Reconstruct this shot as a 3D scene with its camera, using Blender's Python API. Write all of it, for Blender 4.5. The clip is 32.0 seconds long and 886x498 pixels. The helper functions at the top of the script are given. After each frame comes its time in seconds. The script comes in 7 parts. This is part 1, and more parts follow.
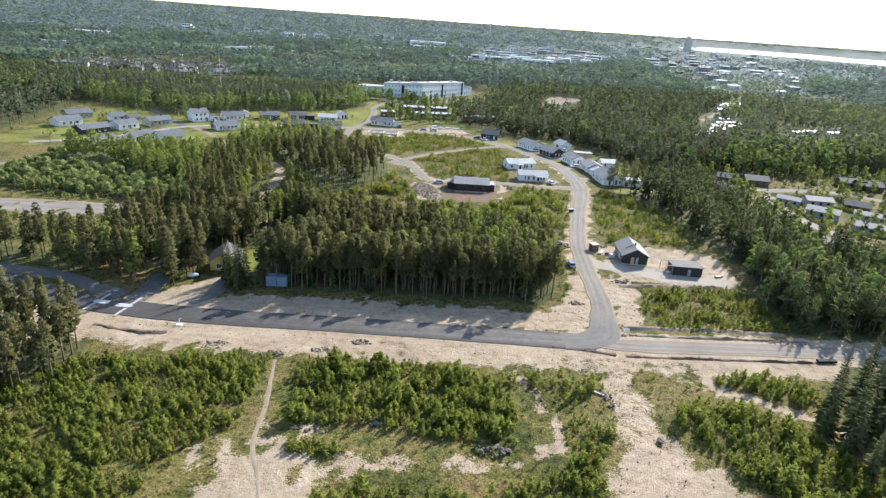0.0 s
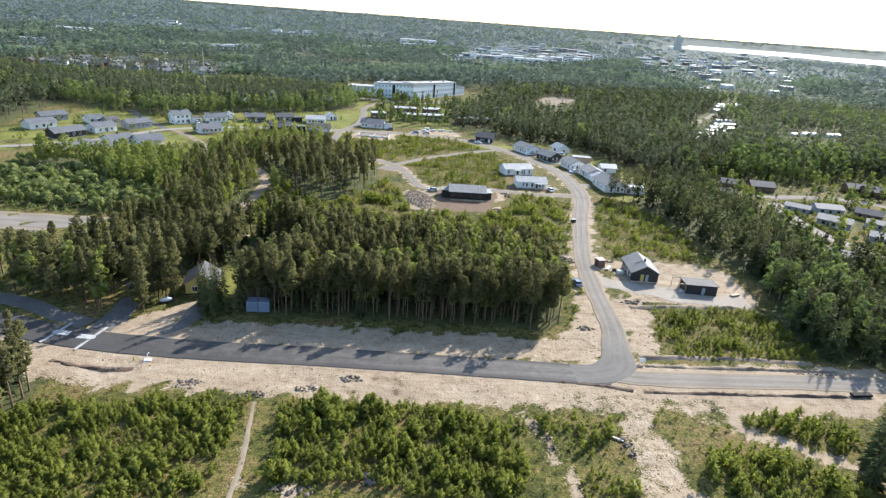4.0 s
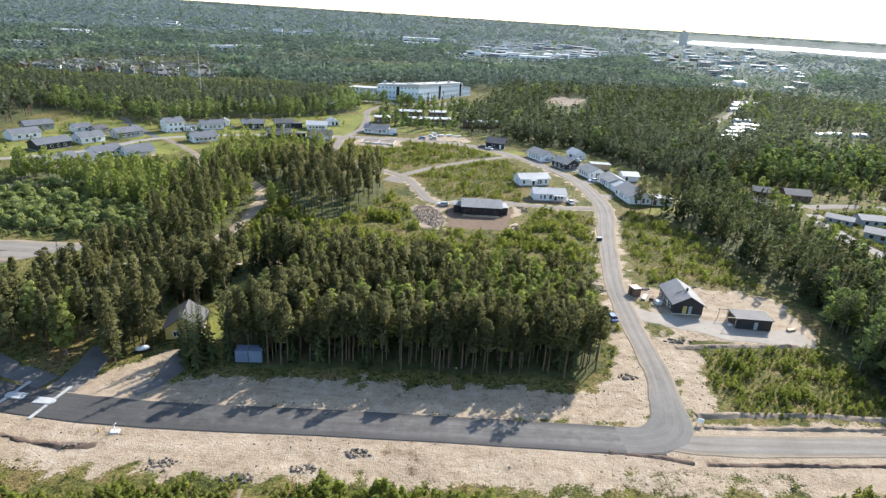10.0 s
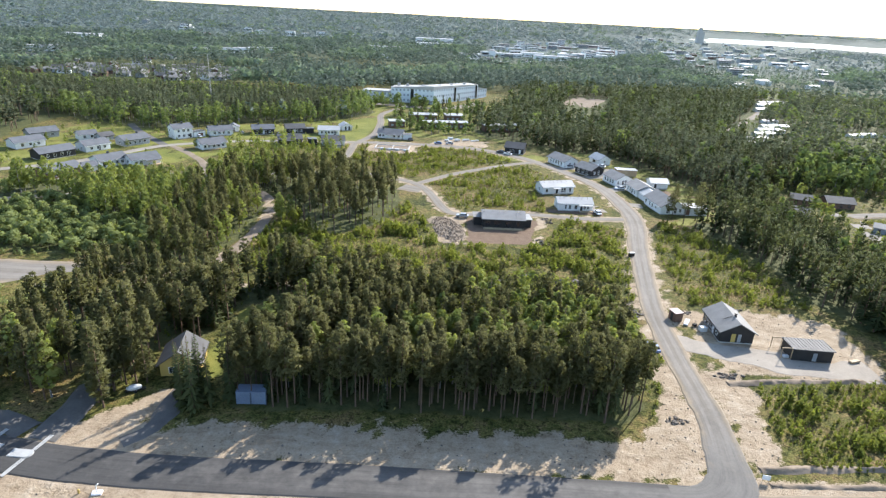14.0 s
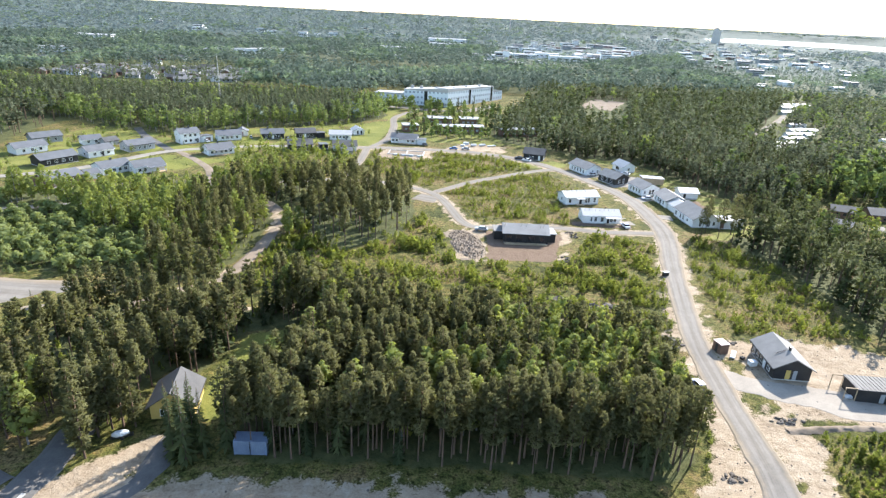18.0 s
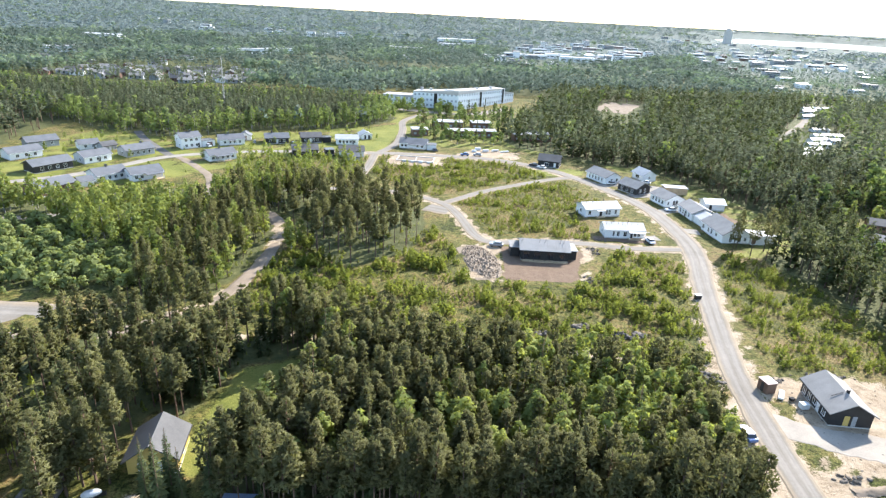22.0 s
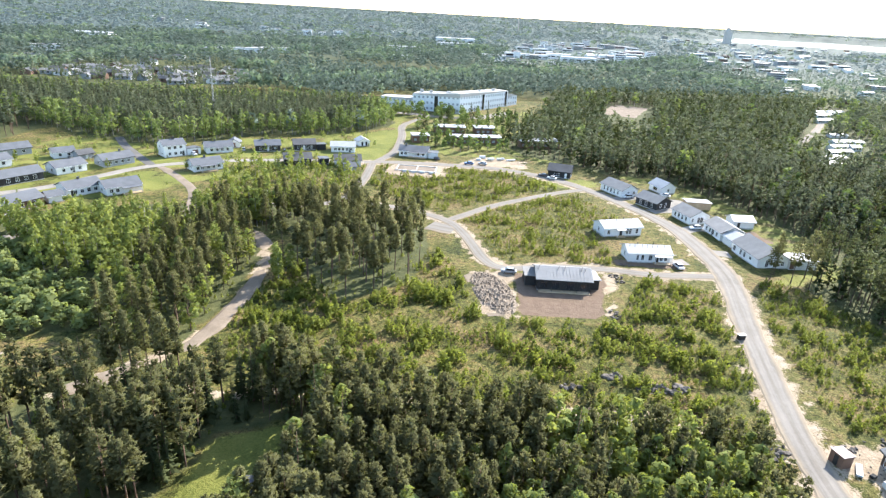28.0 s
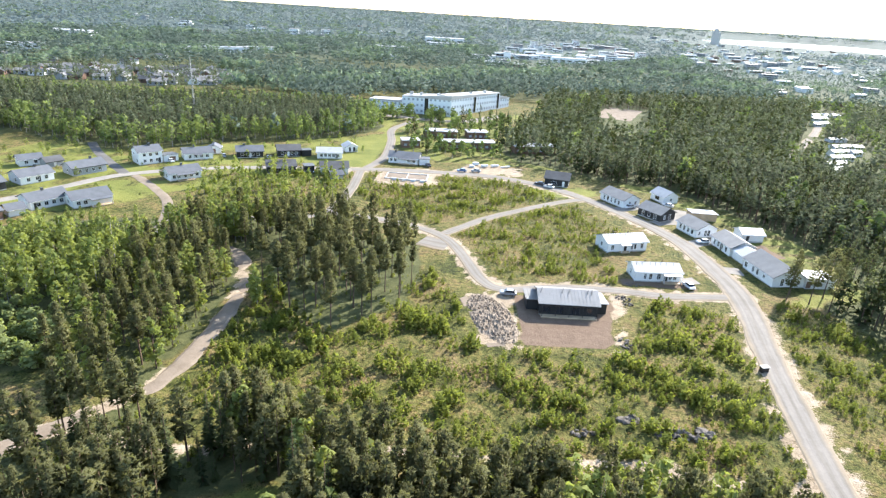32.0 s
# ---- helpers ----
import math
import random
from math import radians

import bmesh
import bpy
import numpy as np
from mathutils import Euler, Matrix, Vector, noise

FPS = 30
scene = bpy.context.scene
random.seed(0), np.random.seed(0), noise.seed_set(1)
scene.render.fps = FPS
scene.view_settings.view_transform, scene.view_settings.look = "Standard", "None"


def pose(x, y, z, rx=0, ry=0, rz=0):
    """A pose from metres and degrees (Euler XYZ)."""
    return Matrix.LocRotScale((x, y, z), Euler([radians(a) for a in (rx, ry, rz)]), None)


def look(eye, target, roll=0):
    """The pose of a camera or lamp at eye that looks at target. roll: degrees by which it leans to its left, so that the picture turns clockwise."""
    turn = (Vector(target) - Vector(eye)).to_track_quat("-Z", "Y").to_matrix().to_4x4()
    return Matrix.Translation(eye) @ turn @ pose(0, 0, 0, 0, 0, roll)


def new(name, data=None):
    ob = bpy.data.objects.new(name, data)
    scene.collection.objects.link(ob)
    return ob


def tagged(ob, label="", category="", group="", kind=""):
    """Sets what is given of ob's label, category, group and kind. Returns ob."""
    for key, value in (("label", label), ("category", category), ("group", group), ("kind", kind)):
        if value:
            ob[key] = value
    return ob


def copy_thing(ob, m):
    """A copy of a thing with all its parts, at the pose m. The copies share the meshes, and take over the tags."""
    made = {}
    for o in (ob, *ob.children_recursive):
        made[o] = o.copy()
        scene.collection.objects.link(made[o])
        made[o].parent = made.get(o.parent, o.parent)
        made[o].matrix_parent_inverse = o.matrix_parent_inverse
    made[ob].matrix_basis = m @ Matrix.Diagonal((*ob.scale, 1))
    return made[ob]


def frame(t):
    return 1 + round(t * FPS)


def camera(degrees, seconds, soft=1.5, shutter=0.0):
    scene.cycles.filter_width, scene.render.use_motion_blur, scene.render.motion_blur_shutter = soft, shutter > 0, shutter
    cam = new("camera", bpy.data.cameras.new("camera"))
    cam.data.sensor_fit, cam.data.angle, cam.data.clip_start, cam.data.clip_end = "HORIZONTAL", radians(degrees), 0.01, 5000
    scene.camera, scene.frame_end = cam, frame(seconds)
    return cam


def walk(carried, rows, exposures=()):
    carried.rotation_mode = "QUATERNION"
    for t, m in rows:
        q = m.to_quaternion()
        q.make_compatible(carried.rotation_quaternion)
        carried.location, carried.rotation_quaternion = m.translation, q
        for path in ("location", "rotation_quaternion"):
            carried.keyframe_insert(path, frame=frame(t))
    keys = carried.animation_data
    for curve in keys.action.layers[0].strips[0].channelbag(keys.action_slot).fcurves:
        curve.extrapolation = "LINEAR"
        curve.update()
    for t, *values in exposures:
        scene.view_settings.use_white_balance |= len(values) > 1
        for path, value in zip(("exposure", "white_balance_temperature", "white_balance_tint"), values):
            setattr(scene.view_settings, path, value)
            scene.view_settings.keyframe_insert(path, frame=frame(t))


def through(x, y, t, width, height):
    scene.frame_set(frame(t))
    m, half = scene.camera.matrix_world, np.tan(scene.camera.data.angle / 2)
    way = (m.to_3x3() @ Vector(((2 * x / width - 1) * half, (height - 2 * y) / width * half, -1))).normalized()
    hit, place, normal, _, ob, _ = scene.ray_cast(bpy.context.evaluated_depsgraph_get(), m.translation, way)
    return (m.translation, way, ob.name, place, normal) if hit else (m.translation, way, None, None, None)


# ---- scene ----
cam = camera(72.8, 32.0, 1.3)
PATH = [
    (0, (-0.1, 6.67, 67.821), (-0.038, 8.535, 67.102), 4.0),
    (1, (-0.407, 10.357, 67.907), (-0.339, 12.221, 67.187), 4.1),
    (2, (-0.824, 13.945, 67.958), (-0.747, 15.809, 67.237), 4.2),
    (3, (-1.285, 17.465, 68.017), (-1.2, 19.328, 67.295), 4.2),
    (3.5, (-1.509, 19.227, 68.057), (-1.419, 21.09, 67.334), 4.2),
    (5.5, (-2.378, 26.341, 68.22), (-2.273, 28.202, 67.495), 4.2),
    (6, (-2.591, 28.129, 68.265), (-2.485, 29.99, 67.539), 4.1),
    (7, (-3.029, 31.721, 68.337), (-2.925, 33.581, 67.609), 4.0),
    (8, (-3.494, 35.323, 68.394), (-3.395, 37.183, 67.665), 3.8),
    (9, (-3.952, 38.927, 68.45), (-3.86, 40.787, 67.72), 3.7),
    (10, (-4.388, 42.52, 68.46), (-4.305, 44.379, 67.729), 3.6),
    (11, (-4.851, 46.123, 68.433), (-4.778, 47.983, 67.702), 3.4),
    (12, (-5.341, 49.776, 68.403), (-5.278, 51.636, 67.671), 3.3),
    (13, (-5.812, 53.421, 68.296), (-5.76, 55.281, 67.563), 3.1),
    (14, (-6.251, 57.0, 68.136), (-6.211, 58.86, 67.403), 3.0),
    (15, (-6.725, 60.559, 68.062), (-6.697, 62.42, 67.329), 2.9),
    (15.5, (-7.005, 62.326, 68.062), (-6.982, 64.186, 67.329), 2.9),
    (17.5, (-8.204, 69.27, 68.005), (-8.197, 71.131, 67.271), 2.9),
    (18, (-8.522, 70.981, 68.007), (-8.518, 72.842, 67.272), 2.9),
    (19, (-9.121, 74.427, 68.063), (-9.122, 76.287, 67.328), 2.9),
    (20, (-9.57, 77.961, 68.06), (-9.577, 79.82, 67.324), 2.9),
    (21, (-9.964, 81.501, 67.973), (-9.978, 83.361, 67.237), 2.9),
    (22, (-10.456, 84.986, 67.916), (-10.475, 86.846, 67.18), 3.0),
    (23, (-11.038, 88.465, 67.935), (-11.061, 90.324, 67.199), 3.0),
    (24, (-11.594, 92.034, 67.984), (-11.617, 93.893, 67.247), 3.0),
    (25, (-12.07, 95.684, 67.979), (-12.093, 97.543, 67.241), 3.0),
    (25.5, (-12.319, 97.486, 67.968), (-12.341, 99.344, 67.23), 3.1),
    (27.5, (-13.396, 104.551, 67.902), (-13.408, 106.409, 67.162), 3.2),
    (28, (-13.655, 106.299, 67.881), (-13.664, 108.157, 67.142), 3.2),
    (29, (-14.156, 109.824, 67.83), (-14.157, 111.682, 67.091), 3.3),
    (30, (-14.612, 113.395, 67.774), (-14.603, 115.254, 67.035), 3.4),
    (31, (-14.985, 116.969, 67.818), (-14.967, 118.828, 67.08), 3.5),
    (32, (-15.345, 120.51, 68.003), (-15.317, 122.368, 67.264), 3.5),
]
walk(cam, [(t, look(eye, target, roll)) for t, eye, target, roll in PATH], exposures=[(0.0, 1.18, 6450, 10), (14.0, 1.26, 6450, 10), (20.0, 1.72, 6450, 10), (32.0, 1.77, 6450, 10)])

# ---- world, sun ----
SUN_AZ, SUN_EL = radians(38.5), radians(32.5)      # clockwise from +y, above the horizon
world = bpy.data.worlds.new("sky")
scene.world = world
world.use_nodes = True
wn = world.node_tree
sky = wn.nodes.new("ShaderNodeTexSky")
sky.sky_type, sky.sun_disc = "NISHITA", False
sky.sun_elevation, sky.sun_rotation = SUN_EL, SUN_AZ
sky.altitude, sky.air_density, sky.dust_density, sky.ozone_density = 60.0, 1.0, 0.5, 1.0
wn.links.new(sky.outputs["Color"], wn.nodes["Background"].inputs["Color"])
wn.nodes["Background"].inputs["Strength"].default_value = 0.15
sun_data = bpy.data.lights.new("sun", "SUN")
sun_data.energy, sun_data.angle, sun_data.color = 4.1, radians(0.55), (1.0, 0.955, 0.9)
sun = new("sun", sun_data)
to_sun = Vector((math.sin(SUN_AZ) * math.cos(SUN_EL), math.cos(SUN_AZ) * math.cos(SUN_EL), math.sin(SUN_EL)))
sun.matrix_world = look(to_sun * 300, (0, 0, 0))


# ---- materials ----
def material(name):
    m = bpy.data.materials.new(name)
    m.use_nodes = True
    return m, m.node_tree, m.node_tree.nodes["Principled BSDF"]


def node(tree, kind, **values):
    n = tree.nodes.new(kind)
    for key, value in values.items():
        n.inputs[key.replace("_", " ")].default_value = value
    return n


def ramp(tree, source, stops):
    r = tree.nodes.new("ShaderNodeValToRGB")
    while len(r.color_ramp.elements) < len(stops):
        r.color_ramp.elements.new(0.5)
    for e, (at, c) in zip(r.color_ramp.elements, stops):
        e.position, e.color = at, (*c, 1)
    tree.links.new(source, r.inputs["Fac"])
    return r.outputs["Color"]


def mixed(tree, fac, a, b, how="MIX"):
    n = tree.nodes.new("ShaderNodeMix")
    n.data_type, n.blend_type = "RGBA", how
    for slot, v in ((0, fac), (6, a), (7, b)):
        if isinstance(v, (int, float)):
            n.inputs[slot].default_value = v
        elif isinstance(v, tuple):
            n.inputs[slot].default_value = (*v, 1)
        else:
            tree.links.new(v, n.inputs[slot])
    return n.outputs[2]


def calc(tree, op, a, b=0.0, clamp=False):
    n = tree.nodes.new("ShaderNodeMath")
    n.operation, n.use_clamp = op, clamp
    for slot, v in ((0, a), (1, b)):
        if isinstance(v, (int, float)):
            n.inputs[slot].default_value = v
        else:
            tree.links.new(v, n.inputs[slot])
    return n.outputs[0]


def noise_of(tree, scale, detail=4.0, rough=0.6, stretch=None):
    where = tree.nodes.new("ShaderNodeNewGeometry").outputs["Position"]
    if stretch:
        mp = tree.nodes.new("ShaderNodeMapping")
        mp.inputs["Scale"].default_value = stretch
        tree.links.new(where, mp.inputs["Vector"])
        where = mp.outputs["Vector"]
    n = node(tree, "ShaderNodeTexNoise", Scale=scale, Detail=detail, Roughness=rough)
    tree.links.new(where, n.inputs["Vector"])
    return n.outputs["Fac"]


def bump_on(tree, bsdf, height, strength, distance):
    b = node(tree, "ShaderNodeBump", Strength=strength, Distance=distance)
    tree.links.new(height, b.inputs["Height"])
    tree.links.new(b.outputs["Normal"], bsdf.inputs["Normal"])


def surface(name, dark, light, scale, rough=0.8, fine=12.0, bump=0.3, depth=0.05, metal=0.0, stretch=None, vary=0.0):
    """A two-scale mottled surface: broad stains and fine grain."""
    m, t, b = material(name)
    broad = noise_of(t, scale, 5, 0.65, stretch)
    grain = noise_of(t, fine, 3, 0.7)
    both = calc(t, "ADD", calc(t, "MULTIPLY", broad, 0.65), calc(t, "MULTIPLY", grain, 0.35))
    c = ramp(t, both, [(0.3, dark), (0.7, light)])
    if vary:
        r = t.nodes.new("ShaderNodeObjectInfo").outputs["Random"]
        c = mixed(t, calc(t, "MULTIPLY", r, vary), c, (0.9, 0.85, 0.8), "MULTIPLY")
    t.links.new(c, b.inputs["Base Color"])
    b.inputs["Roughness"].default_value, b.inputs["Metallic"].default_value = rough, metal
    b.inputs["Specular IOR Level"].default_value = 0.12 if rough > 0.75 else 0.3
    if bump:
        bump_on(t, b, grain, bump, depth)
    return m


def foliage(name, dark, light, through=0.35, tint=(1.0, 1.0, 0.55)):
    """Leaves: colour differs from clump to clump and tree to tree; some light comes through."""
    m, t, b = material(name)
    g = t.nodes.new("ShaderNodeNewGeometry").outputs["Random Per Island"]
    broad = noise_of(t, 0.24, 2, 0.5)
    tone, own = t.nodes.new("ShaderNodeAttribute"), t.nodes.new("ShaderNodeAttribute")
    tone.attribute_name, own.attribute_name = "tone", "own"
    r = t.nodes.new("ShaderNodeObjectInfo").outputs["Random"]
    mix = calc(t, "ADD", calc(t, "MULTIPLY", g, 0.14), calc(t, "MULTIPLY", broad, 0.45))
    mix = calc(t, "ADD", mix, calc(t, "MULTIPLY", tone.outputs["Fac"], 0.4))
    mix = calc(t, "ADD", mix, calc(t, "MULTIPLY", calc(t, "MULTIPLY", r, 0.5), own.outputs["Fac"]))
    c = ramp(t, mix, [(0.2, dark), (0.9, light)])
    t.links.new(c, b.inputs["Base Color"])
    b.inputs["Roughness"].default_value = 0.85
    b.inputs["Specular IOR Level"].default_value = 0.06
    tr = t.nodes.new("ShaderNodeBsdfTranslucent")
    t.links.new(mixed(t, 1.0, c, tint, "MULTIPLY"), tr.inputs["Color"])
    mx = t.nodes.new("ShaderNodeMixShader")
    mx.inputs[0].default_value = through
    out = t.nodes["Material Output"]
    t.links.new(b.outputs[0], mx.inputs[1])
    t.links.new(tr.outputs[0], mx.inputs[2])
    t.links.new(mx.outputs[0], out.inputs["Surface"])
    return m


M_PINE = foliage("pine_needles", (0.108, 0.111, 0.053), (0.224, 0.222, 0.106), 0.5, tint=(0.98, 1.0, 0.67))
M_SPRUCE = foliage("spruce_needles", (0.045, 0.062, 0.03), (0.115, 0.132, 0.058), 0.36)
M_BIRCH = foliage("birch_leaves", (0.15, 0.188, 0.058), (0.36, 0.388, 0.125), 0.52)
# outer pine woods: some haze is put into this bluer needle colour
M_WOODPINE = foliage("haze_tinted_pine_needles", (0.088, 0.104, 0.072), (0.182, 0.204, 0.132), 0.48, (0.95, 1.0, 0.75))
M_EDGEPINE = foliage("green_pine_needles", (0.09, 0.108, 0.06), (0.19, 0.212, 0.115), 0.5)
M_WOODBIRCH = foliage("wood_birch_leaves", (0.115, 0.156, 0.058), (0.28, 0.325, 0.12), 0.5, (0.95, 1.0, 0.65))
M_SHRUB = foliage("shrub_leaves", (0.145, 0.182, 0.044), (0.36, 0.388, 0.104), 0.62)
M_WILLOW = foliage("willow_leaves", (0.152, 0.192, 0.078), (0.335, 0.37, 0.155), 0.5)
M_TUFT = foliage("grass_blades", (0.12, 0.14, 0.035), (0.33, 0.29, 0.085), 0.4)
M_HEATH = foliage("heath_twigs", (0.15, 0.105, 0.05), (0.31, 0.225, 0.1), 0.3)
# far woods: distance haze is put into these paler, bluer leaf colours
M_FAR = foliage("haze_tinted_far_needles", (0.085, 0.116, 0.1), (0.19, 0.228, 0.19), 0.45, (0.9, 1.0, 0.9))
M_FARLEAF = foliage("haze_tinted_far_leaves", (0.125, 0.168, 0.125), (0.255, 0.302, 0.2), 0.45, (0.9, 1.0, 0.8))
M_HORIZON = foliage("haze_tinted_horizon_needles", (0.135, 0.17, 0.175), (0.25, 0.295, 0.29), 0.45, (0.9, 1.0, 1.0))
M_BARK = surface("pine_bark", (0.05, 0.04, 0.033), (0.16, 0.105, 0.07), 0.6, 0.9)
M_BIRCHBARK = surface("birch_bark", (0.09, 0.085, 0.078), (0.32, 0.305, 0.28), 1.2, 0.8)


def road_surface(name, edge, mid, track, start=None, turn=10.0):
    """A driven surface: stained lengthwise, wheel tracks lighter, edges darker. start: the colour that it has where it begins."""
    m, t, b = material(name)

    def attr(n):
        a = t.nodes.new("ShaderNodeAttribute")
        a.attribute_name = n
        return a.outputs["Fac"]
    s = calc(t, "ABSOLUTE", attr("across"))
    broad, fine, spots = noise_of(t, 0.13, 5, 0.65), noise_of(t, 2.2, 4, 0.7), noise_of(t, 0.5, 4, 0.6)
    s = calc(t, "ADD", s, calc(t, "MULTIPLY", calc(t, "SUBTRACT", spots, 0.5), 0.35))
    c = ramp(t, s, [(0.05, mid), (0.28, track), (0.5, track), (0.66, mid), (0.9, edge)])
    if start:
        f = calc(t, "ADD", calc(t, "DIVIDE", attr("along"), turn), calc(t, "MULTIPLY", calc(t, "SUBTRACT", spots, 0.5), 1.2))
        c = mixed(t, calc(t, "SUBTRACT", f, 0.6, True), start, c)
    v = t.nodes.new("ShaderNodeCombineXYZ")
    t.links.new(calc(t, "MULTIPLY", attr("across"), 3.2), v.inputs[0])
    t.links.new(calc(t, "MULTIPLY", attr("along"), 0.035), v.inputs[1])
    ruts = node(t, "ShaderNodeTexNoise", Scale=1.6, Detail=4.0, Roughness=0.65)
    t.links.new(v.outputs[0], ruts.inputs["Vector"])
    c = mixed(t, 0.45, c, ramp(t, ruts.outputs["Fac"], [(0.34, (0.62, 0.61, 0.59)), (0.5, (0.97, 0.96, 0.94)), (0.66, (1.16, 1.13, 1.08))]), "MULTIPLY")
    c = mixed(t, 0.6, c, ramp(t, calc(t, "ADD", calc(t, "MULTIPLY", broad, 0.6), calc(t, "MULTIPLY", fine, 0.4)), [(0.32, (0.55, 0.54, 0.53)), (0.66, (1.0, 1.0, 1.0))]), "MULTIPLY")
    t.links.new(c, b.inputs["Base Color"])
    b.inputs["Roughness"].default_value, b.inputs["Specular IOR Level"].default_value = 0.9, 0.1
    bump_on(t, b, fine, 0.3, 0.04)
    return m


M_ASPHALT = road_surface("asphalt", (0.11, 0.103, 0.095), (0.165, 0.155, 0.142), (0.2, 0.187, 0.17), (0.082, 0.08, 0.077), 100.0)
M_GRAVEL = road_surface("gravel_road", (0.30, 0.245, 0.178), (0.225, 0.2, 0.169), (0.26, 0.236, 0.202))
M_GRAVELMIX = road_surface("gravel_over_asphalt", (0.31, 0.253, 0.183), (0.228, 0.203, 0.172), (0.27, 0.245, 0.211), (0.185, 0.174, 0.158), 22.0)
M_YARD = surface("dark_gravel", (0.175, 0.158, 0.136), (0.33, 0.295, 0.25), 0.2, 0.9, 3.0, 0.5, 0.06)
M_DRIVE = surface("packed_gravel", (0.24, 0.212, 0.178), (0.40, 0.35, 0.285), 0.15, 0.95, 3.0, 0.5, 0.06)
M_OLDTAR = surface("worn_tar", (0.085, 0.08, 0.075), (0.17, 0.158, 0.142), 0.25, 0.9, 5.0, 0.3, 0.03)
M_DIRT = surface("dirt_track", (0.15, 0.118, 0.085), (0.30, 0.24, 0.18), 0.2, 0.95, 4.0, 0.4, 0.06)
M_PAINT = surface("road_paint", (0.30, 0.30, 0.29), (0.48, 0.48, 0.46), 0.5, 0.7, 8.0, 0.1, 0.01)
M_CONCRETE = surface("concrete", (0.36, 0.35, 0.33), (0.55, 0.53, 0.5), 0.4, 0.85, 6.0)
M_ROCK = surface("rock", (0.065, 0.056, 0.048), (0.225, 0.198, 0.17), 0.5, 0.9, 3.0, 0.6, 0.1, vary=0.6)
M_RUBBLE = surface("pale_rubble", (0.11, 0.085, 0.066), (0.25, 0.2, 0.155), 0.6, 0.9, 3.0, 0.6, 0.1)
M_SOIL = surface("dug_soil", (0.09, 0.065, 0.048), (0.19, 0.135, 0.10), 0.25, 0.95, 4.0, 0.6, 0.12)
M_WHITE = surface("white_boards", (0.66, 0.66, 0.65), (0.80, 0.80, 0.79), 0.4, 0.6, 7.0, 0.15, 0.02)
M_BLACK = surface("black_boards", (0.018, 0.018, 0.019), (0.042, 0.041, 0.040), 0.5, 0.6, 7.0, 0.2, 0.02)
M_GREYW = surface("grey_boards", (0.24, 0.26, 0.27), (0.36, 0.37, 0.38), 0.5, 0.6, 7.0, 0.15, 0.02)
M_BROWNW = surface("brown_boards", (0.11, 0.065, 0.045), (0.20, 0.12, 0.085), 0.5, 0.6, 7.0, 0.2, 0.02)
M_YELLOW = surface("yellow_boards", (0.42, 0.30, 0.085), (0.56, 0.42, 0.14), 0.4, 0.6, 7.0, 0.15, 0.02)
M_REDW = surface("red_boards", (0.22, 0.04, 0.03), (0.34, 0.07, 0.05), 0.4, 0.7, 7.0, 0.15, 0.02)
M_ROOFGREY = surface("grey_roof", (0.165, 0.158, 0.148), (0.26, 0.25, 0.235), 0.3, 0.7, 5.0, 0.2, 0.02)
M_SLATE = surface("slate_grey_roof", (0.085, 0.09, 0.096), (0.15, 0.155, 0.162), 0.3, 0.65, 5.0, 0.2, 0.02)
M_ROOFLIGHT = surface("light_grey_roof", (0.21, 0.203, 0.192), (0.31, 0.3, 0.285), 0.3, 0.7, 5.0, 0.15, 0.02)
M_ROOFDARK = surface("dark_roof", (0.055, 0.054, 0.055), (0.11, 0.108, 0.105), 0.3, 0.7, 5.0, 0.2, 0.02)
M_ROOFPALE = surface("pale_metal_roof", (0.30, 0.30, 0.295), (0.43, 0.43, 0.42), 0.3, 0.55, 5.0, 0.1, 0.02)
M_TRIM = surface("white_trim", (0.7, 0.7, 0.7), (0.82, 0.82, 0.81), 0.6, 0.5, 8.0, 0.05, 0.01)
M_WOOD = surface("raw_timber", (0.34, 0.24, 0.14), (0.56, 0.42, 0.27), 0.6, 0.7, 7.0)
M_STEEL = surface("painted_steel_blue", (0.12, 0.16, 0.24), (0.20, 0.25, 0.34), 0.5, 0.45, 6.0, 0.1, 0.02)
M_DARKMETAL = surface("dark_metal", (0.03, 0.03, 0.03), (0.07, 0.07, 0.07), 0.8, 0.4, 6.0, 0.0, metal=0.6)
M_TARP = surface("white_wrap", (0.42, 0.44, 0.45), (0.64, 0.66, 0.67), 0.9, 0.6, 4.0, 0.3, 0.05)
M_RUBBER = surface("rubber", (0.015, 0.015, 0.015), (0.04, 0.04, 0.04), 1.0, 0.8, 8.0, 0.0)
M_PINK = surface("pinkish_board", (0.42, 0.30, 0.27), (0.56, 0.42, 0.38), 0.6, 0.6, 6.0, 0.1)


def glass(name):
    m, t, b = material(name)
    c = ramp(t, noise_of(t, 0.7, 2), [(0.3, (0.012, 0.014, 0.017)), (0.7, (0.03, 0.034, 0.04))])
    t.links.new(c, b.inputs["Base Color"])
    b.inputs["Roughness"].default_value, b.inputs["Specular IOR Level"].default_value = 0.06, 0.8
    return m


M_GLASS = glass("window_glass")


def paint(name, colour):
    m, t, b = material(name)
    c = ramp(t, noise_of(t, 1.5, 3), [(0.3, tuple(0.85 * v for v in colour)), (0.7, colour)])
    t.links.new(c, b.inputs["Base Color"])
    b.inputs["Roughness"].default_value, b.inputs["Coat Weight"].default_value = 0.35, 0.6
    return m


M_CARS = [paint("car_paint_" + n, c) for n, c in (("white", (0.75, 0.75, 0.75)), ("dark", (0.03, 0.03, 0.035)), ("grey", (0.3, 0.31, 0.33)), ("blue", (0.06, 0.13, 0.30)))]


